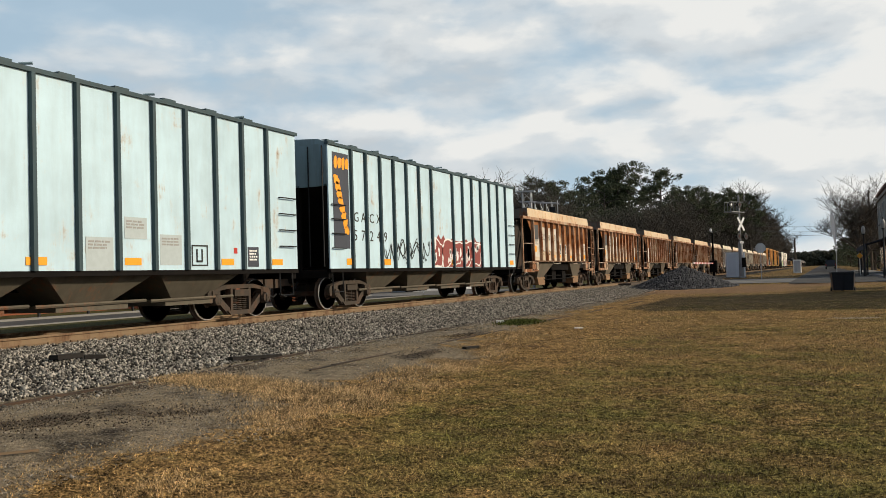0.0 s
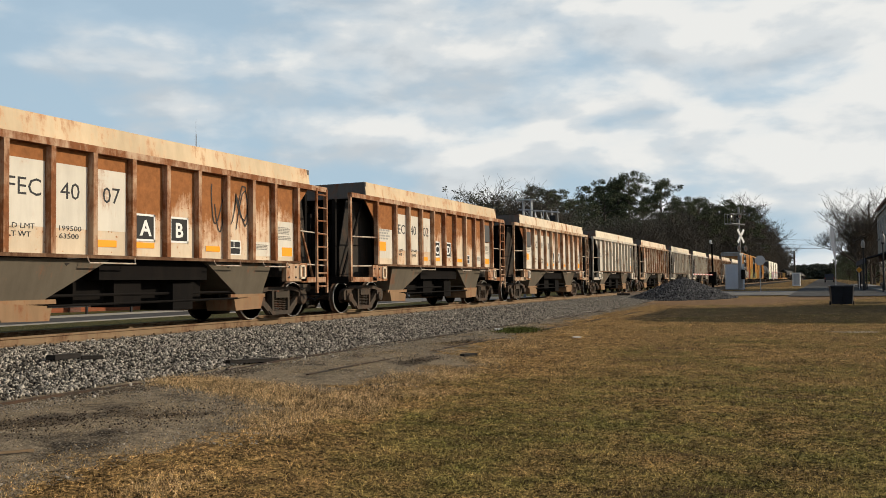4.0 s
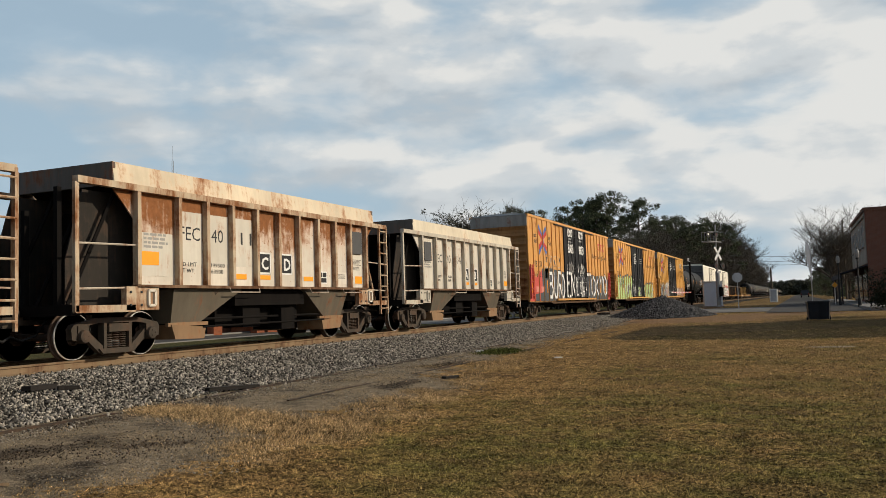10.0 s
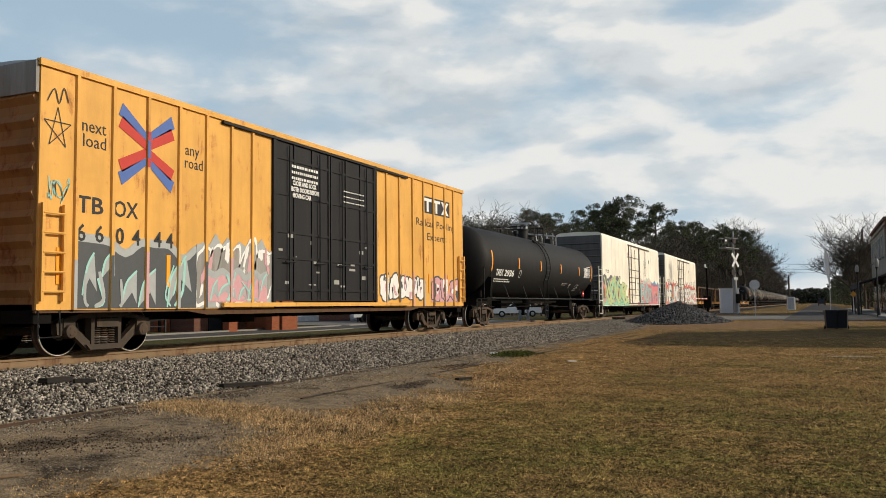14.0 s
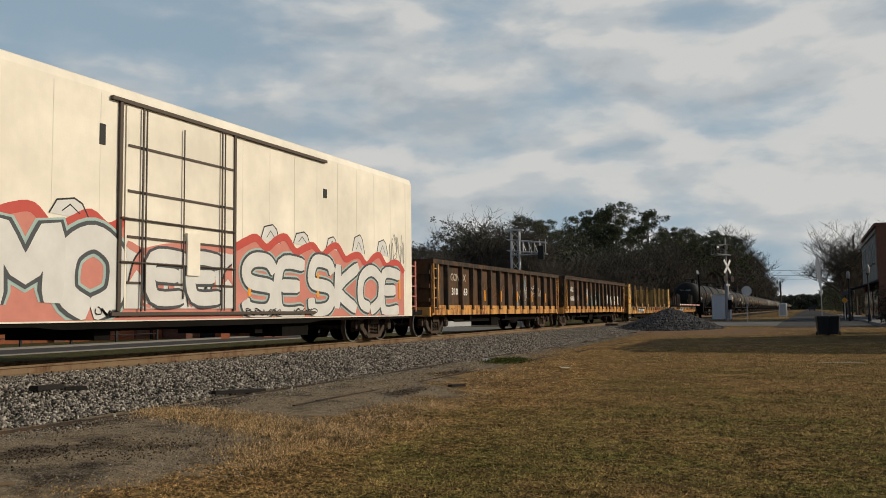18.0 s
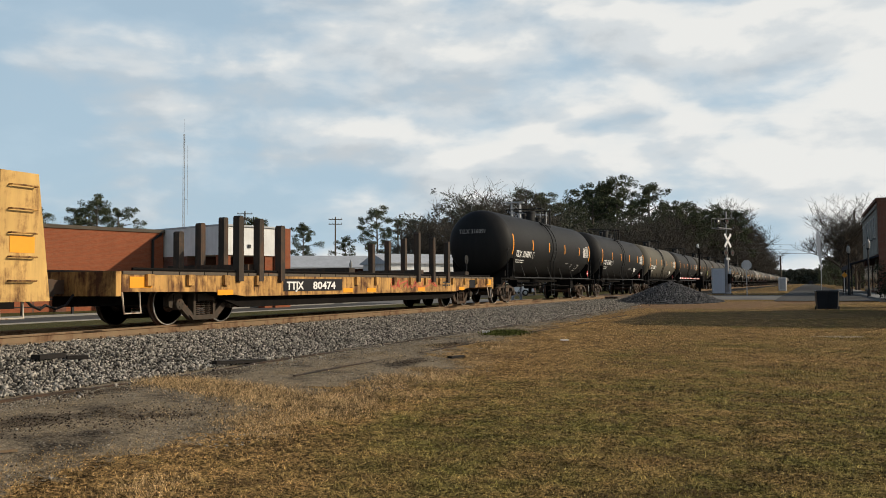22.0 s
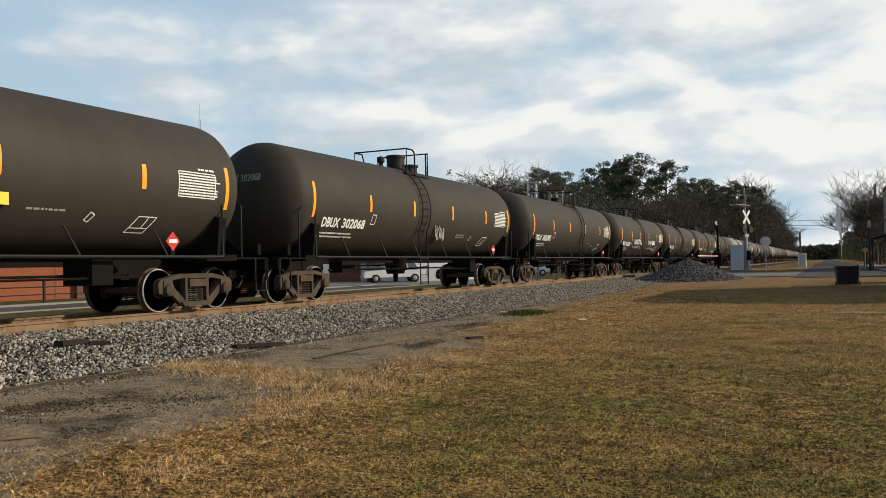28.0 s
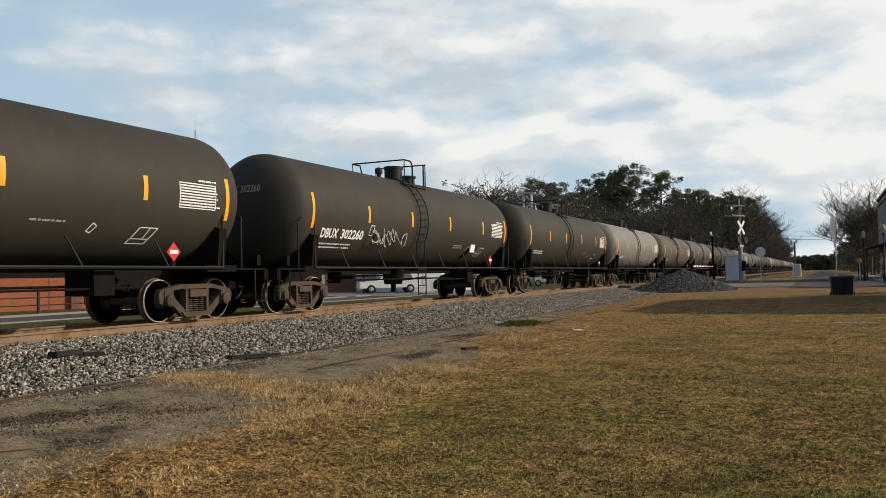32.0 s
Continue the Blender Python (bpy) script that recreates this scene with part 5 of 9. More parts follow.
def box_car(y16, key, number, style, seed):
    half = 9.38
    car = thing("box_car", "orange-yellow high-cube boxcar with black double doors and graffiti", "railcar", group="box cars in the train")
    skin = BOX[key]
    z0, z1 = 0.85, 5.12
    door0, door1 = -2.6, 2.45
    left = [-8.6, -7.75, -6.85, -5.95, -5.1, -4.25, -3.48]
    right = [3.24, 4.12, 5.08, 5.91, 6.72, 7.67, 8.46]
    mid = (door0 + door1) / 2
    for s in (-1, 1):
        for a, b in ((-half, door0), (door1, half)) if s > 0 else ((-half, -door1), (-door0, half)):
            part("side_panel", G().box(s * 1.46, s * 1.50, a, b, z0, z1), skin, car)
        part("side_sill", G().prism([(-half, 0.85), (half, 0.85), (half, 0.80), (5.6, 0.80), (5.0, 0.72), (-5.0, 0.72), (-5.6, 0.80), (-half, 0.80)], "x", s * 1.42, s * 1.475), M["boxsill"], car, "dark brown side sill")
        part("top_chord", G().box(s * 1.43, s * 1.545, -half - 0.04, half + 0.04, z1 - 0.02, 5.22), skin, car)
        for y in left + right:
            y = y if s > 0 else -y
            part("rib", G().prism([(s * 1.50, y - 0.05), (s * 1.548, y - 0.035), (s * 1.548, y + 0.035), (s * 1.50, y + 0.05)], "z", z0, z1 - 0.02), skin, car)
        if style == "green":
            for z in (2.35, 3.4, 4.25):
                for a, b in ((-half, door0), (door1, half)):
                    part("belt_rib", G().box(s * 1.50, s * 1.522, a if s > 0 else -a, b if s > 0 else -b, z - 0.035, z + 0.035), skin, car)
    for e in (-1, 1):
        g = G().box(-1.46, 1.46, e * half, e * (half - 0.06), z0, z1)
        for k in range(9):
            z = z0 + 0.35 + k * 0.42
            g.prism([(e * half, z - 0.13), (e * (half + 0.07), z), (e * half, z + 0.13)], "x", -1.40, 1.40)
        part("end_wall", g, M["boxend"], car, "corrugated boxcar end")
        part("end_band", G().box(-1.48, 1.48, e * (half + 0.02), e * (half + 0.085), 4.62, 5.18), M["endband"], car, "silver band above the end with shade in its paint")
        part("end_sill", G().box(-1.4, 1.4, e * half, e * (half - 0.4), 0.62, 0.95), M["under"], car)
    g = G().prism([(-1.52, 5.20), (-0.8, 5.27), (0, 5.30), (0.8, 5.27), (1.52, 5.20)], "y", -half, half)
    part("roof", g, M["silver"], car)
    for a, b in ((door0, mid - 0.02), (mid + 0.02, door1)):
        d = part("door", G().box(1.47, 1.525, a, b, 1.02, 5.05), M["boxdoor"], car, "black plug door")
        g = G()
        for y in (a + 0.04, b - 0.04, a + (b - a) * 0.33, a + (b - a) * 0.66):
            g.box(1.525, 1.555, y - 0.035, y + 0.035, 1.05, 5.0)
        for z in (1.3, 2.1, 2.75, 3.7, 4.6):
            g.box(1.525, 1.55, a + 0.05, b - 0.05, z - 0.03, z + 0.03)
        part("door_rib", g, M["boxdoor"], d)
        g = G(True)
        for y in (a + (b - a) * 0.22, a + (b - a) * 0.78):
            g.tube([(1.59, y, 1.05), (1.59, y, 4.95)], 0.02, 6)
            g.tube([(1.60, y - 0.2, 2.0), (1.62, y + 0.2, 2.0)], 0.02, 5)
        part("lock_rod", g, M["black"], d)
        if style == "black":
            for k, (text, dz, w) in enumerate((("TOKYO", 4.62, 1.15), ("BURDEN", 3.72, 1.35))):
                sprayed(car, 1.562, text, a + 0.62 + 0.05 * k, a + 0.62 + w, dz - 0.06, dz + 0.36, ((M["white"], 0.075),), 70 + k + int(a), 0.25, "white sprayed tag")
            for k, text in enumerate(("CLOSE THIS DOOR", "BEFORE CLOSING") if a < -1 else ("CLOSE AND LOCK",)):
                letters(text, 0.15, M["white"], d, SIDE(1.527, a + 0.68, 4.38 - 0.18 * k), width=1.15)
            scrawl(car, 1.56, a + 0.4, b - 0.4, 2.35, 3.1, 3 + int(a), M["greyprint"] if a < -1 else M["white"], 0.03, 10)
            continue
        g = G()
        rr = random.Random(seed * 7 + int(a * 10))
        if a < -1:
            for k, text in enumerate(("CLOSE AND LOCK", "BOTH DOORS BEFORE", "MOVING CAR")):
                letters(text, 0.16, M["white"], d, SIDE(1.558, a + 0.66 + 0.06 * (k != 1), 3.98 - 0.16 * k), width=(1.1, 1.3, 0.85)[k], bold=0.006)
        for row in range(3):
            y = a + 0.68
            while y < b - 0.65:
                w = rr.uniform(0.06, 0.16)
                z = (4.42 if a < -1 else 4.1) - row * 0.15
                g.box(1.557, 1.56, y, y + w * 0.6, z, z + (0.07 if a < -1 else 0.03))
                y += w * 0.6 + 0.035
        part("door_notice", g, M["white"], d, "white lines of a notice that cannot be read")
        g = G()
        for _ in range(8):
            y, z = rr.uniform(a + 0.15, b - 0.45), rr.uniform(1.35, 2.7)
            g.box(1.526, 1.531, y, y + rr.uniform(0.08, 0.34), z, z + rr.uniform(0.03, 0.12))
        parts("door_sticker", g, M["greyprint"], d)
    for y in (door0 - 0.05, door1 + 0.05):
        part("door_post", G().box(1.48, 1.57, y - 0.05, y + 0.05, 0.95, 5.1), M["boxdoor"], car)
    part("door_rail", G().box(1.5, 1.62, door0 - 2.0, door1 + 2.2, 0.88, 0.98), skin, car)
    part("upper_rail", G().box(1.5, 1.58, door0 - 2.0, door1 + 2.2, 5.02, 5.08), M["boxdoor"], car)
    for y0, y1 in ((-half + 0.05, -half + 0.5), (half - 0.5, half - 0.05)):
        part("ladder", ladder_mesh(1.56, y0, y1, 1.0, 2.7, 5), skin if style != "black" else M["sprayred"], car)
        part("stirrup", G(True).tube([(1.48, y0, 0.95), (1.5, y0, 0.38), (1.5, y1, 0.38), (1.48, y1, 0.95)], 0.02, 5), M["black"], car)
    x = 1.505
    # the crossed-arrows emblem, as plain shapes
    for mat_, inner, outer in ((M["red"], (-0.03, 0.32), (0.16, 0.55)), (M["blue"], (0.17, 0.56), (0.32, 0.80))):
        for u in (-1, 1):
            for v in (-1, 1):
                g = G().prism([(-6.86 + u * 0.02, 4.04 + v * inner[0]), (-6.86 + u * 0.76, 4.04 + v * inner[1]), (-6.86 + u * 0.66, 4.04 + v * outer[1]), (-6.86 + u * 0.02, 4.04 + v * outer[0])], "x", x, x + 0.005)
                part("arrow_emblem", g, mat_, car, "crossed arrow emblem stripe")
    for m_, a, b in ((M["blue"], 3.86, 4.22), (M["red"], 4.22, 4.40), (M["red"], 3.68, 3.86)):
        part("arrow_emblem", G().box(1.5485, 1.5505, -6.886, -6.814, a, b), m_, car, "emblem stripe running over a rib")
    for text, y, z, w in (("next", -8.50, 4.12, 0.56), ("load", -8.48, 3.84, 0.54), ("any", -5.78, 4.12, 0.44), ("road", -5.80, 3.84, 0.56)):
        letters(text, 0.34, M["ink"], car, SIDE(x, y, z), width=w)
    for text, y in (("TB", -8.58), ("OX", -7.72)):
        letters(text, 0.44, M["ink"], car, SIDE(x, y, 2.62), width=0.62, bold=0.006)
    if style == "black":
        part("repaint_patch", G().box(x + 0.001, x + 0.003, -6.75, -6.02, 2.05, 2.55), M["white"], car, "white repainted number patch")
    for i, ch in enumerate(number):
        letters(ch, 0.44, M["ink"], car, SIDE(x + 0.007, (-8.58, -8.16, -7.66, -7.24, -6.66, -6.32)[i], 2.10), bold=0.006)
    logo = M["white"] if style == "pink" else M["sprayred"]
    if style == "pink":
        part("name_board", G().box(x, x + 0.003, 5.85, 8.15, 4.05, 4.62), M["sprayblack"], car)
    g = G()                                     # the owner's mark as plain bars
    for a, b, c_, d in ((5.95, 6.6, 4.46, 4.56), (6.2, 6.36, 4.1, 4.46), (6.7, 7.3, 4.46, 4.56), (6.92, 7.08, 4.1, 4.46)):
        g.box(x + 0.003, x + 0.008, a, b, c_, d)
    g.prism([(7.4, 4.56), (7.58, 4.56), (8.05, 4.1), (7.87, 4.1)], "x", x, x + 0.008).prism([(7.87, 4.56), (8.05, 4.56), (7.58, 4.1), (7.4, 4.1)], "x", x, x + 0.010)
    part("owner_mark", g, logo, car, "bar-shaped owner mark")
    if style == "pink":
        letters("Railcar Pooling", 0.36, M["ink"], car, SIDE(x, 5.35, 3.58), width=3.2)
        letters("Experts", 0.36, M["ink"], car, SIDE(x, 6.2, 3.12), width=1.6)
    else:
        letters("Railcar Pooling Experts", 0.36, M["ink"], car, SIDE(x, 4.45, 3.55), width=4.3)
    if style == "black":
        for pts, m_ in (([(-7.15, 0.87), (-2.66, 0.87), (-2.66, 2.48), (-4.0, 2.52), (-5.6, 2.62), (-7.15, 2.55)], "spraydark"), ([(2.5, 0.87), (8.75, 0.87), (8.9, 2.2), (7.6, 2.42), (5.0, 2.40), (2.5, 2.52)], "spraydark"),
                        ([(8.82, 0.87), (9.36, 0.87), (9.36, 2.3), (8.95, 2.45)], "sprayred"), ([(-9.36, 0.87), (-7.15, 0.87), (-7.15, 2.5), (-7.7, 2.25), (-8.3, 2.05), (-8.7, 2.5), (-9.36, 2.6)], "sprayred")):
            part("sprayed_ground", G().prism(pts, "x", x, x + 0.003), M[m_], car)
        for k, y in enumerate(left + right):
            part("sprayed_rib", G().box(1.5485, 1.5505, y - 0.036, y + 0.036, 0.87, 2.35 + 0.05 * (k % 3)), M["sprayred"] if y < -7.2 else M["spraydark"], car)
        part("sprayed_ground", G().prism([(-8.62, 0.87), (-6.9, 0.87), (-6.9, 1.32), (-8.62, 1.22)], "x", x, x + 0.005), M["spraydark"], car)
        g = G()
        for y in (-8.3, -7.4):
            g.box(x, x + 0.008, y, y + 0.5, 1.35, 1.62)
        parts("consolidated_stencil", g, M["sprayhaze"], car)
        paint_ = ((M["sprayblack"], 0.32), (M["white"], 0.17))
        sprayed(car, x + 0.006, "BUR", -5.98, -3.30, 1.08, 2.40, paint_, 3, 0.05, "white sprayed block letter", 0.99, False)
        sprayed(car, x + 0.010, "D", -3.45, -2.70, 1.08, 2.38, paint_, 4, 0.0, "white sprayed block letter", 0.99, False)
        sprayed(car, 1.566, "EN", -2.45, -0.55, 1.12, 2.40, paint_, 5, 0.0, "white sprayed block letter", 1.04, False)
        sprayed(car, x + 0.006, "TOKYO", 2.62, 8.45, 1.08, 2.36, paint_, 6, 0.04, "white sprayed block letter", 0.99, False)
        wildstyle(car, 1.558, -0.5, 2.4, 1.05, 2.35, M["sprayblack"], M["spraydark"], M["white"], 12, 6)
        for k, y in enumerate((-0.2, 0.5, 1.2, 1.9)):
            g = G()
            band(g, 1.574, [(y, 1.1), (y + 0.03, 1.7), (y - 0.02, 2.25)], 0.11)
            band(g, 1.576, [(y - 0.05, 1.15 + 0.1 * k), (y + 0.28, 1.2 + 0.1 * k), (y + 0.45, 1.15 + 0.1 * k)], 0.10)
            band(g, 1.578, [(y - 0.05, 1.9), (y + 0.3, 1.95)], 0.09)
            part("graffiti", g, M["white"], car, "white sprayed bars")
        graffiti(car, x, -6.75, -3.45, 2.62, 3.40, 4, (M["steelbar"], BOX["a"], M["spraydark"]), 18, label="faded cream outlined sprayed letters")
    elif style == "green":
        wildstyle(car, x, -9.2, -2.7, 0.87, 2.75, M["spraygreen"], M["spraydark"], M["white"], 21, 8)
        wildstyle(car, 1.558, -2.55, -1.6, 1.05, 2.1, M["spraydark"], M["sprayblack"], M["white"], 22, 3)
        wildstyle(car, 1.558, -0.5, 0.9, 1.05, 2.0, M["spraygreen"], M["sprayblack"], M["white"], 24, 3)
        wildstyle(car, x, 2.75, 7.4, 0.87, 2.25, M["spraygreen"], M["spraydark"], M["white"], 23, 8)
        for k, y in enumerate(left + right[:5]):
            for m_, a, b in ((M["spraygreen"], 0.87, 2.25), (M["spraydark"], 2.25, 2.42)) if k < 7 else ((M["spraygreen"], 0.87, 1.80), (M["spraydark"], 1.80, 2.0)):
                part("sprayed_rib", G().box(1.5485, 1.5505, y - 0.036, y + 0.036, a, b - 0.1 * (k % 2)), m_, car)
        part("sprayed_rib", G().box(1.522, 1.524, -9.2, -2.7, 2.313, 2.388), M["spraygreen"], car)
    else:
        for k, y in enumerate(left[:6] + right[:6]):
            part("sprayed_rib", G().box(1.5485, 1.5505, y - 0.036, y + 0.036, 0.87, 1.75 + 0.12 * (k % 3)), (M["spraysilver"], M["spraydark"], M["spraypink"])[k % 3], car)
        wildstyle(car, x, -8.6, -5.4, 0.87, 2.2, M["spraydark"], M["spraysilver"], M["sprayteal"], 31, 6)
        graffiti(car, x + 0.004, -5.4, -2.7, 0.87, 2.55, 4, (M["white"], M["endband"], M["spraypink"]), 32, back=M["spraysilver"])
        wildstyle(car, x + 0.016, -5.1, -2.9, 1.0, 1.75, M["spraypink"], M["spraysilver"], M["sprayteal"], 35, 6)
        g = G()
        for k in range(5):                        # a thin black five-pointed star with a scribble over it
            a_, b_ = 1.571 + k * 1.2566, 1.571 + (k + 2) * 1.2566
            band(g, x + 0.003 + 0.0006 * k, [(-9.02 + 0.3 * math.cos(a_), 4.05 + 0.38 * math.sin(a_)), (-9.02 + 0.3 * math.cos(b_), 4.05 + 0.38 * math.sin(b_))], 0.022)
        band(g, x + 0.008, glide([(-9.25, 4.5), (-9.1, 4.75), (-9.0, 4.5), (-8.9, 4.8), (-8.8, 4.55)], 4), 0.022)
        part("graffiti", g, M["ink"], car, "thin black sprayed star")
        scrawl(car, x + 0.003, -9.2, -8.75, 2.7, 3.2, 86, M["sprayteal"], 0.010, 6)
        graffiti(car, x, 2.8, 6.0, 1.0, 2.0, 5, (M["spraydark"], M["white"], M["spraypink"]), 33)
        graffiti(car, x, 6.5, 8.9, 1.0, 1.95, 3, (M["spraydark"], M["spraypink"], M["white"]), 34, back=M["spraypink"])
    for y in (-9.0, -6.3, -3.4, 4.1, 6.3, 7.9):
        part("reflector", G().box(x, x + 0.012, y, y + 0.11, 1.3, 1.95), M["orange"], car, "orange reflective strip")
    part("end_mark", G().box(1.505, 1.515, 7.5, 7.95, 1.5, 1.8), M["white"], car)
    part("under_frame", G().box(-0.35, 0.35, -half, half, 0.62, 0.95).box(-1.3, 1.3, -2.2, -1.9, 0.66, 0.95).box(-1.3, 1.3, 2.0, 2.3, 0.66, 0.95).box(0.4, 1.0, -3.2, -2.7, 0.52, 0.85), M["under"], car)
    trucks(car, (-half + 1.95, half - 1.95))
    couplers(car, half, 0.95)
    CARS.append((car, y16))


# -- insulated white cars --
M["cream"] = paint("insulated_car_cream", (0.86, 0.80, 0.67), 0.42, rust=0.0, dirt=0.07, dirt_color=(0.35, 0.25, 0.14))
M["yellowprint"] = flatpaint("notice_yellow", (0.60, 0.44, 0.12), 0.6)
M["unit"] = paint("cooling_unit_grey", (0.56, 0.57, 0.57), 0.5, dirt=0.35)
M["endgrey"] = paint("insulated_car_end", (0.12, 0.115, 0.11), 0.6, dirt=0.4)
M["doorline"] = flatpaint("door_hardware", (0.085, 0.065, 0.05), 0.6)


M["palesilver"] = flatpaint("graffiti_pale_silver", (0.66, 0.65, 0.61), 0.5, var=0.2, scale=2)
M["sprayhaze"] = flatpaint("graffiti_coral", (0.58, 0.22, 0.17), 0.6, var=0.25, scale=2)
M["paleteal"] = flatpaint("graffiti_pale_teal", (0.36, 0.48, 0.44), 0.55)
M["palepink"] = flatpaint("graffiti_pale_pink", (0.70, 0.48, 0.40), 0.55)
M["sprayrose"] = flatpaint("graffiti_rose", (0.62, 0.20, 0.22), 0.55)
M["slate"] = flatpaint("graffiti_slate", (0.26, 0.32, 0.36), 0.55, var=0.3, scale=2)
M["skyspray"] = flatpaint("graffiti_sky_blue", (0.10, 0.30, 0.46), 0.55)
M["mauve"] = flatpaint("graffiti_mauve", (0.28, 0.16, 0.24), 0.55)
M["leaf"] = flatpaint("graffiti_leaf_green", (0.46, 0.52, 0.25), 0.55, var=0.25, scale=2)
M["mint"] = flatpaint("graffiti_mint", (0.24, 0.52, 0.36), 0.55, var=0.2, scale=2)
M["plum"] = flatpaint("graffiti_plum_grey", (0.13, 0.12, 0.14), 0.6)


def stroke(car, x, pts, w, mat_, label="", taper=0.25, name="graffiti"):
    """A painted ribbon along a curve on the car's side."""
    v, f = [], []
    n_ = len(pts)
    for i, (y, z) in enumerate(pts):
        a, b = pts[max(0, i - 1)], pts[min(n_ - 1, i + 1)]
        d = Vector((b[0] - a[0], b[1] - a[1])).normalized()
        q = w / 2 * (taper + (1 - taper) * math.sin(math.pi * (i + 0.4) / n_))
        v += [(x, y - d.y * q, z + d.x * q), (x, y + d.y * q, z - d.x * q)]
    f = [(2 * i, 2 * i + 1, 2 * i + 3, 2 * i + 2) for i in range(n_ - 1)]
    part(name, G().add(v, f), mat_, car, label)


def swoops(car, x):
    """Green swooping bands over a dark ground, mint towards the sill."""
    top = [(-10.15 + 0.26 * k, 2.62 + 0.14 * math.sin(k * 0.9) - max(0, k - 17) * 0.11) for k in range(29)]
    part("sprayed_ground", G().prism([(-10.15, 0.78), (-2.3, 0.78)] + [(y, z) for y, z in reversed(top)], "x", x, x + 0.002), M["plum"], car, "dark sprayed ground of a mural")
    part("sprayed_ground", G().prism([(-10.15, 0.78), (-2.2, 0.78), (-3.2, 1.25), (-4.6, 1.15), (-6.0, 1.35), (-7.4, 1.1), (-8.8, 1.3), (-10.15, 1.2)], "x", x, x + 0.0035), M["mint"], car, "mint green sprayed foot of a mural")
    rr = random.Random(17)
    for k in range(17):
        y0 = -10.0 + 0.36 * k
        s = 1 if k % 2 else -1
        span = rr.uniform(1.6, 2.6)
        top_ = 2.55 - max(0.0, y0 + span * 0.5 + 5.6) * 0.30
        pts = [(y0 + span * t, (0.9 if s > 0 else top_) + s * (top_ - 0.9) * math.sin(t * 1.5708) ** rr.choice((0.8, 1.4)) + 0.12 * math.sin(t * 6 + k)) for t in [i / 12 for i in range(13)]]
        stroke(car, x + 0.004 + 0.0002 * k, pts, rr.uniform(0.34, 0.5), M["plum"], taper=0.3)
        stroke(car, x + 0.0085 + 0.0002 * k, pts, rr.uniform(0.24, 0.36), M["leaf"] if rr.random() < 0.75 else M["mint"], "green swooping sprayed band", 0.2)
    for y, z in ((-9.9, 2.0), (-8.0, 2.3), (-9.6, 1.1), (-4.0, 1.75), (-7.1, 1.0)):
        part("sprayed_puff", G().prism(blob(rr, y, z, 0.5, 0.35), "x", x, x + 0.005), M["sprayrose"], car)


def doodle(car, x, cy, cz, r):
    """A scribble of loops under a tall bottle-like outline."""
    for k in range(7):
        a, q = 0.6 + k * 0.9 + 0.4 * math.sin(5 * k), 0.30 + 0.25 * abs(math.sin(k * 1.7))
        pts = [(cy + 0.1 + r * (0.55 * math.cos(a) + q * math.cos(a + t)), cz - 0.1 + r * (0.6 * math.sin(a) + q * 1.2 * math.sin(a + t))) for t in [i * 5.6 / 20 for i in range(21)]]
        stroke(car, x + 0.0005 * k, pts, 0.020, M["ink"], "thin black sprayed loop", 1.0)
    for s in (-1, 1):
        pts = [(cy + 0.3 + s * (0.07 + 0.16 * max(0, 1 - t * 1.6)) + 0.05 * t, cz + 0.1 + 1.15 * t) for t in [i / 10 for i in range(11)]]
        stroke(car, x, pts, 0.04, M["ink"], "black sprayed outline", 1.0)


